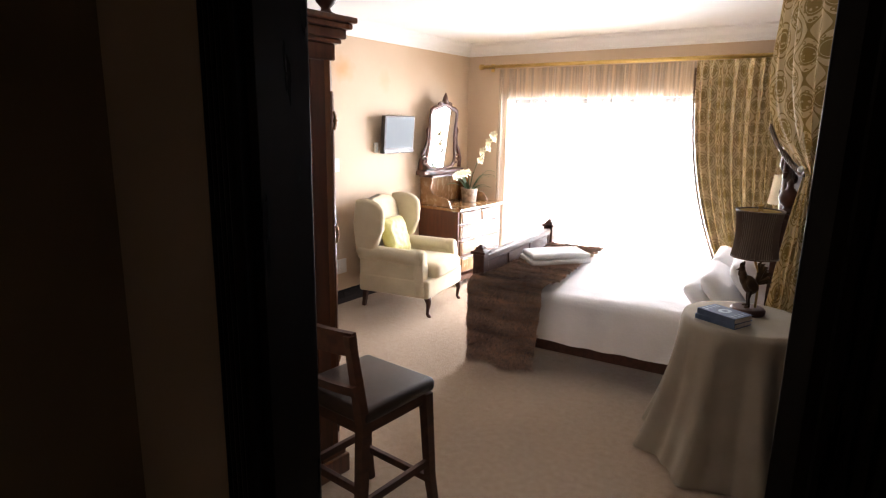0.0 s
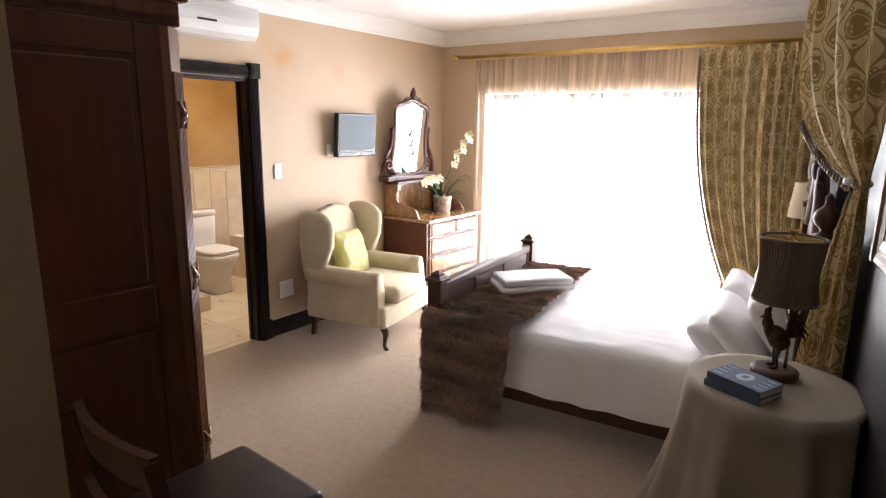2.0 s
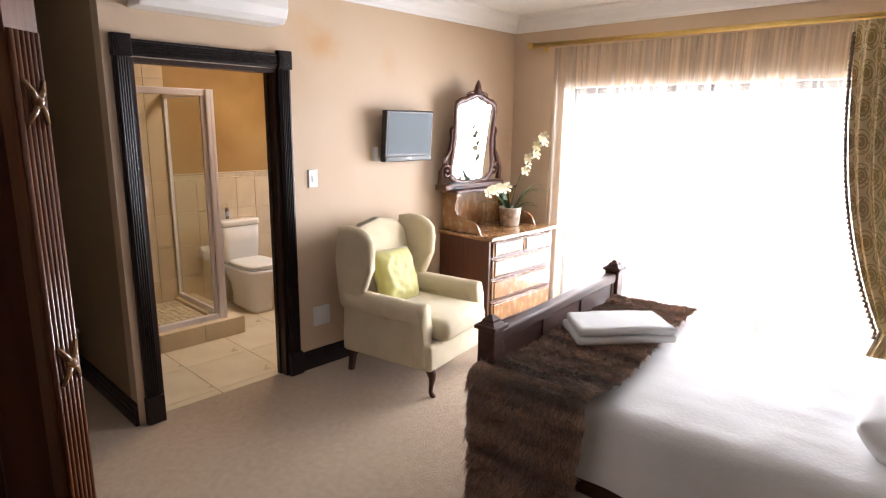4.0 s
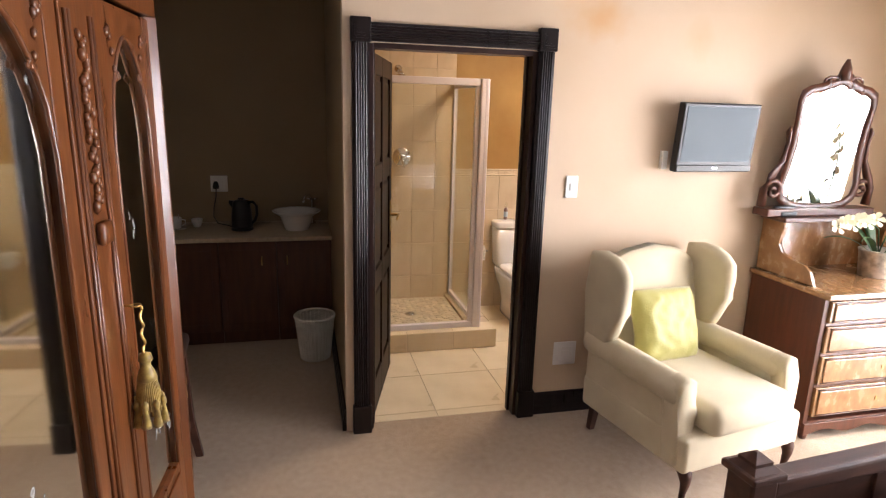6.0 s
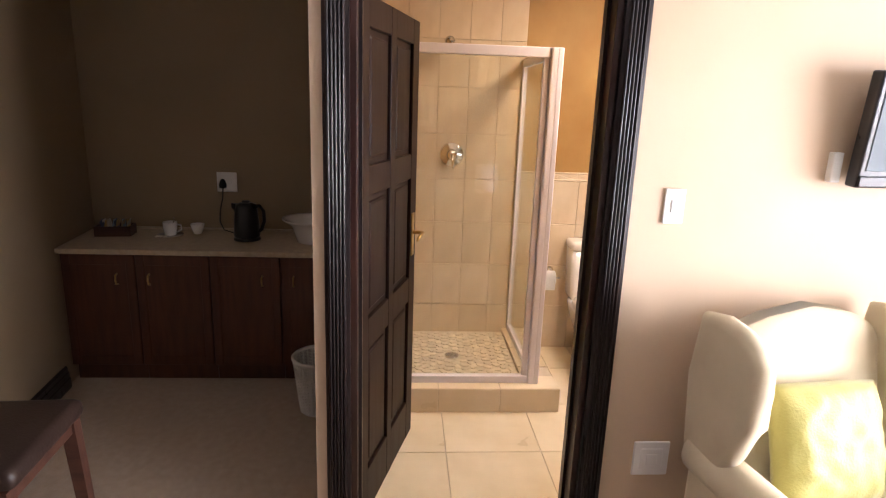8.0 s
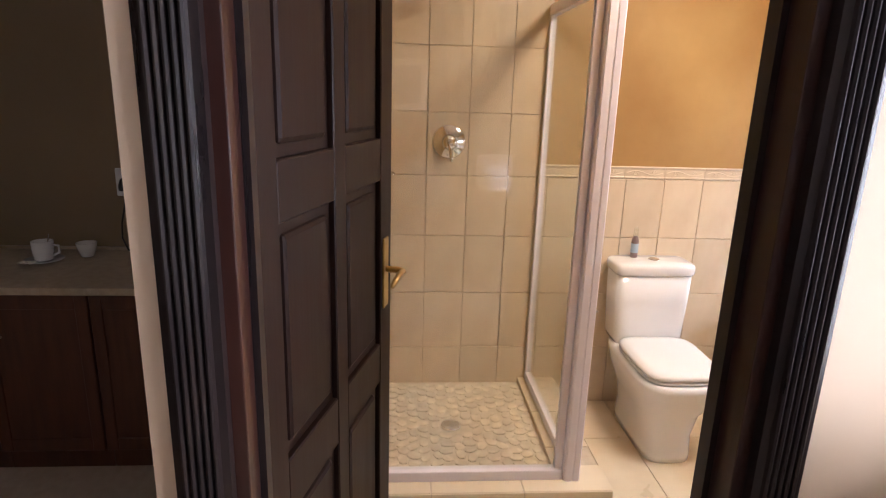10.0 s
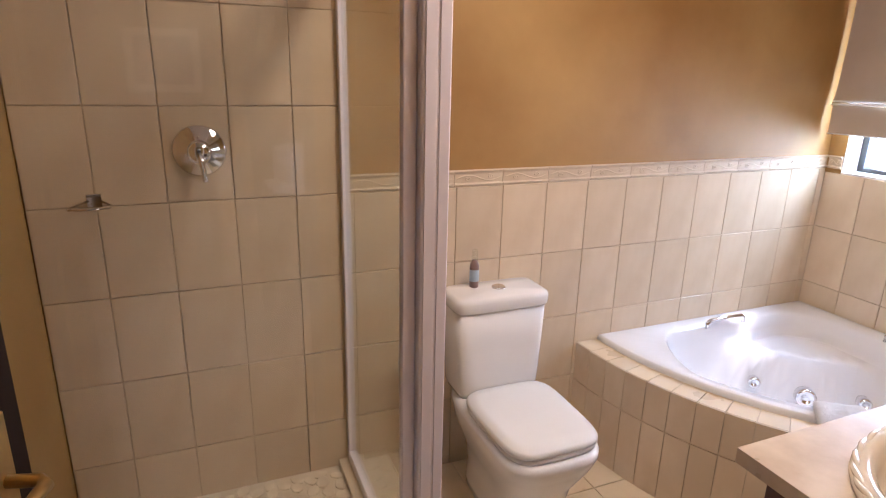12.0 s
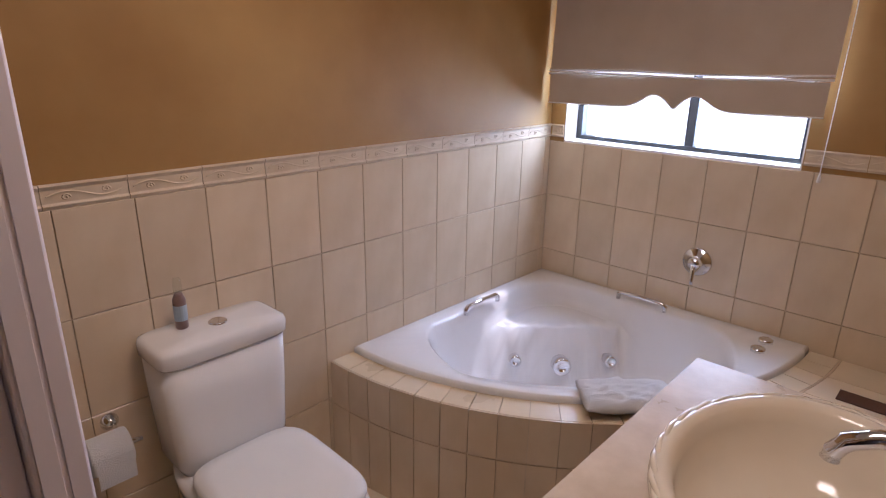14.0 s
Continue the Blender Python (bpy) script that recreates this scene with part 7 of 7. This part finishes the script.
def bath_surround():
    s = thing("bath_surround", Matrix.Translation((0, 0, 0)), "curved tiled bath surround with a tiled ledge", "bath surround", kind="structure")
    n = 22

    def arc(r0, r1, a0, a1, z0, z1, k=4):
        pts = [(r0, a0 + (a1 - a0) * q / k) for q in range(k + 1)] + [(r1, a1 - (a1 - a0) * q / k) for q in range(k + 1)]
        return prism(bmesh.new(), [(CB.x + r * math.cos(a), CB.y - r * math.sin(a)) for r, a in pts], lambda p, q, t: (p, q, t), z0, z1)
    part("core", arc(RL - 0.13, RL - 0.007, 0.0, math.pi / 2, 0.0, TZB - 0.062, 40), GROUT, s)
    part("ledge_core", arc(RB + 0.002, RL - 0.007, 0.0, math.pi / 2, TZB - 0.062, TZB - 0.007, 40), GROUT, s)
    for k in range(n):
        a0, a1 = math.pi / 2 * k / n + 0.0012, math.pi / 2 * (k + 1) / n - 0.0012
        part("tile", arc(RL - 0.007, RL, a0, a1, 0.003, 0.292), TILE, s)
        part("tile", arc(RL - 0.007, RL, a0, a1, 0.2955, TZB - 0.001), TILE, s)
        part("ledge_tile", arc(RB + 0.004, RL - 0.008, a0, a1, TZB - 0.007, TZB), FTILE, s)
    # tiled deck between the bath and the vanity
    curve = [(CB.x + (RL + 0.002) * math.cos(a), CB.y - (RL + 0.002) * math.sin(a)) for a in [0.72 * q / 12 for q in range(13)]]
    outline = curve + [(-3.705, curve[-1][1]), (-3.705, CB.y)]
    part("deck_core", prism(bmesh.new(), outline, lambda a, b, t: (a, b, t), 0.0, TZB - 0.008), GROUT, s)
    y_lo, cuts = curve[-1][1], 5
    step = (CB.y - y_lo) / cuts
    for j in range(cuts):
        b0, b1 = y_lo + j * step + 0.0015, y_lo + (j + 1) * step - 0.0015
        edge = [(CB.x + math.sqrt((RL + 0.002) ** 2 - (CB.y - q) ** 2), q) for q in [b0 + (b1 - b0) * n / 4 for n in range(5)]]
        mid = -3.90
        part("deck_tile", prism(bmesh.new(), edge + [(mid - 0.0015, b1), (mid - 0.0015, b0)], lambda a, b, t: (a, b, t), TZB - 0.008, TZB), FTILE, s)
        part("deck_tile", B(mid + 0.0015, -3.706, b0, b1, TZB - 0.008, TZB, 0.0012, 1), FTILE, s)
    # no recess here: a thin dark strip gives the shade of a slot
    part("access_slot", B(-4.08, -3.76, 5.97, 6.05, TZB + 0.0005, TZB + 0.004, 0.001, 1), CABINET, s, "dark strip coloured for the shade in a slot")
    return s


bath_surround()
mixer("bath_mixer", Matrix.Translation((-4.70, YN - 0.0085, 0.716)) @ Matrix.Rotation(radians(-90), 4, "Z"), "round chrome bath mixer on the tiled wall", 0.062)
mat_ob = solo("bath_mat", pillow_bm(0.32, 0.19, 0.055, 0.016, 2.0), TOWEL, "rumpled white bath mat on the bath edge", "bath mat", smooth=True)
mat_ob.matrix_world = pose(-4.56, 5.43, TZB + 0.042, 0, 0, 42)


# ---- vanity ----
def vanity():
    v = thing("vanity_unit", Matrix.Translation((-4.25, 4.555, 0)), "brown wooden vanity cabinet with panelled doors", "cabinet")
    part("body", box(box(box(box(B(0.0, 0.545, 0.0, 0.64, 0.08, 0.64), 0.0, 0.018, 0.0, 0.64, 0.64, 0.786), 0.527, 0.545, 0.0, 0.64, 0.64, 0.786), 0.018, 0.527, 0.0, 0.018, 0.64, 0.786), 0.018, 0.527, 0.622, 0.64, 0.64, 0.786), CABINET, v)
    part("kickboard", B(0.04, 0.545, 0.02, 0.62, 0.0, 0.08), CABINET, v)
    for a, b in ((0.01, 0.315), (0.325, 0.63)):
        bm = B(-0.018, -0.0005, a, b, 0.10, 0.77, 0.003)
        box(bm, -0.026, -0.018, a + 0.05, b - 0.05, 0.15, 0.72, 0.006)
        d = part("door", bm, CABINET, v)
        part("knob", lathe(bmesh.new(), [(0.004, 0), (0.011, 0.006), (0.012, 0.012), (0.002, 0.016)], 12, (-0.03, b - 0.03 if a < 0.1 else a + 0.03, 0.6)), BRASS, d, "", True)
    bm = B(0.04, 0.50, -0.008, -0.0005, 0.15, 0.72, 0.005)
    part("end_panel", bm, CABINET, v)
    return v


vanity()


def vanity_top():
    # stone slab with an oval hole for the basin
    cx, cy, ax, ay = -3.985, 4.865, 0.215, 0.285
    n = 48
    x0, x1, y0, y1 = -4.305, -3.700, 4.505, 5.225
    bm = bmesh.new()
    hole, rim = [], []
    for k in range(n):
        a = 2 * math.pi * k / n
        c, s = math.cos(a), math.sin(a)
        hole.append((cx + ax * c, cy + ay * s))
        sx = ((x1 if c > 0 else x0) - cx) / c if abs(c) > 1e-6 else 1e9
        sy = ((y1 if s > 0 else y0) - cy) / s if abs(s) > 1e-6 else 1e9
        q = min(sx, sy)
        rim.append((cx + q * c, cy + q * s))
    for cxn, cyn in ((x0, y0), (x1, y0), (x1, y1), (x0, y1)):
        k = min(range(n), key=lambda i: (rim[i][0] - cxn) ** 2 + (rim[i][1] - cyn) ** 2)
        rim[k] = (cxn, cyn)
    z0, z1 = 0.787, 0.822
    ring_skin(bm, [[(x, y, z) for x, y in ps] for ps, z in ((hole, z1), (rim, z1 - 0.0), (rim, z0), (hole, z0), (hole, z1))], False)
    bmesh.ops.remove_doubles(bm, verts=bm.verts, dist=0.0001)
    solo("stone_worktop", bm, STONE, "beige stone vanity top", "worktop")
    b = thing("wash_basin", Matrix.Translation((cx, cy, z1)), "oval ivory ceramic basin with a roped rim", "basin")
    prof = [(1.13, 0.001), (1.14, 0.010), (1.10, 0.022), (1.02, 0.024), (0.96, 0.012), (0.93, -0.02), (0.86, -0.08), (0.70, -0.125), (0.45, -0.14), (0.12, -0.145), (0.02, -0.146)]
    part("bowl", ring_skin(bmesh.new(), [[(ax * q * math.cos(2 * math.pi * k / 56), ay * q * math.sin(2 * math.pi * k / 56), z) for k in range(56)] for q, z in prof], False), BASIN, b, "", True)
    rp = bmesh.new()
    for w in (0, math.pi):
        tube(rp, [(ax * (1.10 + 0.014 * math.cos(k * 0.6 + w)) * math.cos(2 * math.pi * k / 160), ay * (1.10 + 0.011 * math.cos(k * 0.6 + w)) * math.sin(2 * math.pi * k / 160), 0.017 + 0.003 * math.sin(k * 0.6 + w)) for k in range(161)], 0.0062, 6)
    part("rope_rim", rp, BASIN, b, "moulded rope edge", True)
    part("overflow_ring", ring_skin(bmesh.new(), [[(0.55 * ax * q * math.cos(2 * math.pi * k / 40), 0.55 * ay * q * math.sin(2 * math.pi * k / 40), z) for k in range(40)] for q, z in ((1.0, -0.1375), (1.02, -0.134), (1.05, -0.1365))], False), BASIN, b, "", True)
    part("waste", lathe(bmesh.new(), [(0.024, -0.144), (0.022, -0.141), (0.002, -0.141)], 18), CHROME, b, "chrome waste", True)
    t = thing("basin_tap", Matrix.Translation((-3.755, 4.90, z1)), "chrome basin mixer with a curved spout", "tap")
    part("body", lathe(bmesh.new(), [(0.03, 0), (0.03, 0.008), (0.022, 0.016), (0.02, 0.09), (0.024, 0.105), (0.002, 0.11)], 20), CHROME, t, "", True)
    part("spout", tube(bmesh.new(), [(0, 0, 0.06), (-0.03, -0.005, 0.11), (-0.09, -0.015, 0.145), (-0.15, -0.028, 0.145), (-0.19, -0.035, 0.125), (-0.205, -0.038, 0.10), (-0.207, -0.039, 0.085)], [0.019, 0.018, 0.017, 0.016, 0.016, 0.016, 0.016], 12), CHROME, t, "curved spout", True)
    part("lever", tube(bmesh.new(), [(0, 0, 0.10), (0.0, 0.02, 0.13), (-0.02, 0.05, 0.15)], 0.008, 8), CHROME, t, "", True)


vanity_top()


# ---- roman blind ----
def roman_blind():
    b = thing("roman_blind", Matrix.Translation((-5.47, YN - 0.045, 1.335)), "taupe roman blind half drawn, with a scalloped white-piped hem", "blind")
    W = 1.145
    part("headrail", B(0.0, W, -0.012, 0.043, 0.93, 0.975, 0.004), BLIND, b)

    def up(u, v):
        return (W * u, -0.004 + 0.006 * math.sin(u * 5) * (1 - v) - 0.018 * (1 - v) ** 6, 0.14 + v * 0.80 + 0.008 * math.sin(u * 3.1) * (1 - v))
    part("cloth", sheet(bmesh.new(), up, 30, 24), BLIND, b, "", True)

    def hem(u):
        x = W * u
        d1 = math.exp(-((x - 0.52) / 0.075) ** 2)
        d2 = math.exp(-((x - 0.69) / 0.075) ** 2)
        cusp = 0.035 * math.exp(-abs(x - 0.605) / 0.018)
        return 0.004 + 0.055 * max(d1, d2) - cusp * 0.6 + 0.012 * u

    def low(u, v):
        return (W * u * 0.985 + 0.006, -0.026 + 0.004 * math.sin(u * 7), hem(u) + v * (0.135 - hem(u)))
    part("hem_flap", sheet(bmesh.new(), low, 90, 6), BLIND, b, "scalloped hem", True)
    for z, dy in ((0.135, -0.030), (0.149, -0.026)):
        part("piping", tube(bmesh.new(), [(W * q / 24, dy, z + 0.004 * math.sin(q * 0.3) + 0.004 * q / 24) for q in range(25)], 0.0045, 6), LINEN, b, "white piping", True)
    part("hem_piping", tube(bmesh.new(), [(W * u * 0.985 + 0.006, -0.027, hem(u)) for u in [q / 90 for q in range(91)]], 0.003, 6), LINEN, b, "white scallop piping", True)
    part("pull_cord", tube(bmesh.new(), [(W + 0.012, 0.0, 0.92), (W + 0.015, 0.0, 0.3), (W + 0.01, 0.0, -0.18)], 0.0018, 5), LINEN, b, "blind cord")
    part("cord_weight", lathe(bmesh.new(), [(0.003, 0.0), (0.008, -0.03), (0.002, -0.034)], 10, (W + 0.01, 0, -0.18)), PLASTIC, b, "white cord weight", True)
    return b


roman_blind()

# ---- tiles of the setting ----
PITCH, ROW, TOP = 0.1905, 0.2865, 1.172
SHARED = {}


def tile_mesh(name, w, h, material, t=0.007, bev=0.0016):
    """Shared mesh of a thin tile lying in x 0..w, z 0..h, proud along y."""
    key = (name, round(w, 3), round(h, 3))
    if key not in SHARED:
        bm = bmesh.new()
        e = bev
        ring_skin(bm, [[(a, y, b) for a, b in ((d, d), (w - d, d), (w - d, h - d), (d, h - d))] for d, y in ((0, 0), (0, -(t - e)), (e, -t))])
        bmesh.ops.recalc_face_normals(bm, faces=bm.faces)
        me = bpy.data.meshes.new(name)
        bm.to_mesh(me)
        bm.free()
        me.materials.append(material)
        SHARED[key] = me
    return SHARED[key]


def lay(name, parent, m, w, h, material, **k):
    ob = new(name, tile_mesh(name, w, h, material, **k))
    ob.parent = parent
    ob.matrix_world = m
    return ob


def grout_back(name, x0, x1, y0, y1, z0, z1):
    return solo(name, B(x0, x1, y0, y1, z0, z1), GROUT, "wall of cream ceramic tiles with relief border", "wall", "structure")


def edges_along(lo, hi, ref, pitch):
    first = ref + math.ceil((lo - ref) / pitch + 0.05) * pitch
    out = [lo]
    while first < hi - 0.02:
        out.append(first)
        first += pitch
    return out + [hi]


zrows = [0.0, TOP - 3 * ROW, TOP - 2 * ROW, TOP - ROW, TOP]
zhigh = [TOP, TOP + ROW, TOP + 2 * ROW, TOP + 3 * ROW, TOP + 4 * ROW, CEIL - 0.004]
G = 0.0012
# west wall: facing +x; local x of a tile runs along -y of the world
west = grout_back("wall_tiles_west", XB, XB + 0.0015, 3.036, YN, 0.0, TOP)
TO_W = Matrix.Rotation(radians(90), 4, "Z")
ye = edges_along(3.037, YN - 0.008, 4.547, PITCH)
for a, b in zip(ye, ye[1:]):
    for z0, z1 in zip(zrows, zrows[1:]):
        lay("tile", west, Matrix.Translation((XB + 0.0015, a + G, z0 + G)) @ TO_W, b - a - 2 * G, z1 - z0 - 2 * G, TILE)
sh = grout_back("wall_tiles_shower", XB, XB + 0.0015, 3.036, GY + 0.005, TOP + 0.0005, CEIL - 0.002)
for a, b in zip(ye, ye[1:]):
    if a < GY - 0.02:
        b = min(b, GY + 0.004)
        for z0, z1 in zip(zhigh, zhigh[1:]):
            lay("tile", sh, Matrix.Translation((XB + 0.0015, a + G, z0 + G)) @ TO_W, b - a - 2 * G, z1 - z0 - 2 * G, TILE)
# north wall: facing -y
north = grout_back("wall_tiles_north", XB + 0.002, -3.70, YN - 0.0015, YN, 0.0, TOP - 0.02)
xe = edges_along(XB + 0.0085, -3.70, XB + 0.0085, PITCH)
zn = [0.0, TOP - 3 * ROW, TOP - 2 * ROW, TOP - ROW, TOP - 0.02]
for a, b in zip(xe, xe[1:]):
    for z0, z1 in zip(zn, zn[1:]):
        lay("tile", north, Matrix.Translation((a + G, YN - 0.0015, z0 + G)), b - a - 2 * G, z1 - z0 - 2 * G, TILE)


# relief border tiles
def border_mesh(L):
    bm = bmesh.new()
    prof = [(0.0, 0.0), (0.0, 0.006), (0.008, 0.011), (0.012, 0.006), (0.014, 0.0045), (0.046, 0.0045), (0.049, 0.007), (0.056, 0.012), (0.060, 0.008), (0.060, 0.0)]
    prism(bm, prof, lambda a, b, t: (t, -b, a), 0.0012, L - 0.0012)
    tube(bm, [(L * (0.06 + 0.88 * q / 24), -0.0055, 0.030 + 0.010 * math.sin(q / 24 * 2 * math.pi)) for q in range(25)], 0.0028, 5)
    for cxx, sg in ((0.27, 1), (0.73, -1)):
        tube(bm, [(L * cxx + (0.011 - q * 0.0008) * math.cos(q * 0.75), -0.0055, 0.030 - sg * 0.004 + (0.009 - q * 0.0006) * math.sin(q * 0.75)) for q in range(11)], 0.0026, 5)
    me = bpy.data.meshes.new("border_tile")
    bmesh.ops.recalc_face_normals(bm, faces=bm.faces)
    bm.to_mesh(me)
    bm.free()
    me.materials.append(RAILTILE)
    return me


BT = border_mesh(0.197)
rail_w = solo("border_rail_west", B(XB, XB + 0.001, GY + 0.006, YN, TOP + 0.001, TOP + 0.061), GROUT, "cream relief border tiles along the wall", "trim", "structure")
k = 0
y = GY + 0.008
while y < YN - 0.19:
    ob = new("border_tile", BT)
    ob.parent = rail_w
    ob.matrix_world = Matrix.Translation((XB + 0.001, y, TOP + 0.0005)) @ TO_W
    y += 0.197
ob = new("border_tile", BT)
ob.parent = rail_w
ob.matrix_world = Matrix.Translation((XB + 0.001, y, TOP + 0.0005)) @ TO_W @ Matrix.Diagonal(((YN - 0.004 - y) / 0.197, 1, 1, 1))
rail_n = solo("border_rail_north", B(XB + 0.014, BX0, YN - 0.001, YN, TOP + 0.001, TOP + 0.061), GROUT, "cream relief border tiles beside the window", "trim", "structure")
for x0, L in ((XB + 0.014, BX0 - XB - 0.016), (BX1 + 0.004, 0.197), (BX1 + 0.201, 0.197), (BX1 + 0.398, 0.197)):
    ob = new("border_tile", BT)
    ob.parent = rail_n
    ob.matrix_world = Matrix.Translation((x0, YN - 0.001, TOP + 0.0005)) @ Matrix.Diagonal((L / 0.197, 1, 1, 1))

# bathroom floor tiles
FLAT = Matrix.Rotation(radians(-90), 4, "X")
fx = [-5.49, -5.14, -4.67, -4.20, -3.73, -3.657]
fy = [3.036, 3.43, 3.90, 4.37, 4.84, 5.31]
for a, b in zip(fx, fx[1:]):
    for c, d in zip(fy, fy[1:]):
        lay("floor_tile", bath_floor, Matrix.Translation((a + 0.002, c + 0.002, -0.006)) @ Matrix(((1, 0, 0, 0), (0, 0, 1, 0), (0, -1, 0, 0), (0, 0, 0, 1))), b - a - 0.004, d - c - 0.004, FTILE, t=0.006)

# flat pebbles of the shower floor
rng = random.Random(8)


def pebble_mesh(k):
    """A flat rounded stone about 5 cm across."""
    n = 9
    rad = [0.027 * (1 + 0.20 * math.sin(2 * math.pi * q / n * 2 + k * 1.7) + rng.uniform(-0.10, 0.10)) for q in range(n)]
    bm = ring_skin(bmesh.new(), [[(r * f * math.cos(2 * math.pi * q / n), r * f * math.sin(2 * math.pi * q / n), z) for q, r in enumerate(rad)] for f, z in ((1.0, 0.0), (1.0, 0.004), (0.86, 0.0065))])
    bmesh.ops.recalc_face_normals(bm, faces=bm.faces)
    me = bpy.data.meshes.new("pebble")
    bm.to_mesh(me)
    bm.free()
    me.materials.append(PEBBLE)
    return me


PEBBLES = [pebble_mesh(k) for k in range(10)]
y, row = SY0 + 0.028, 0
while y < 3.872:
    x = SX0 + 0.030 + (0.027 if row % 2 else 0)
    while x < -4.762:
        px, py = x + rng.uniform(-0.006, 0.006), y + rng.uniform(-0.006, 0.006)
        if math.hypot(px + 5.07, py - 3.52) > 0.068:
            ob = new("pebble", rng.choice(PEBBLES))
            ob.parent = shower_base
            ob.matrix_world = Matrix.Translation((px, py, SF - 0.0065)) @ Matrix.Rotation(rng.uniform(0, 6.28), 4, "Z") @ Matrix.Scale(rng.uniform(0.82, 1.02), 4)
        x += 0.054
    y += 0.047
    row += 1
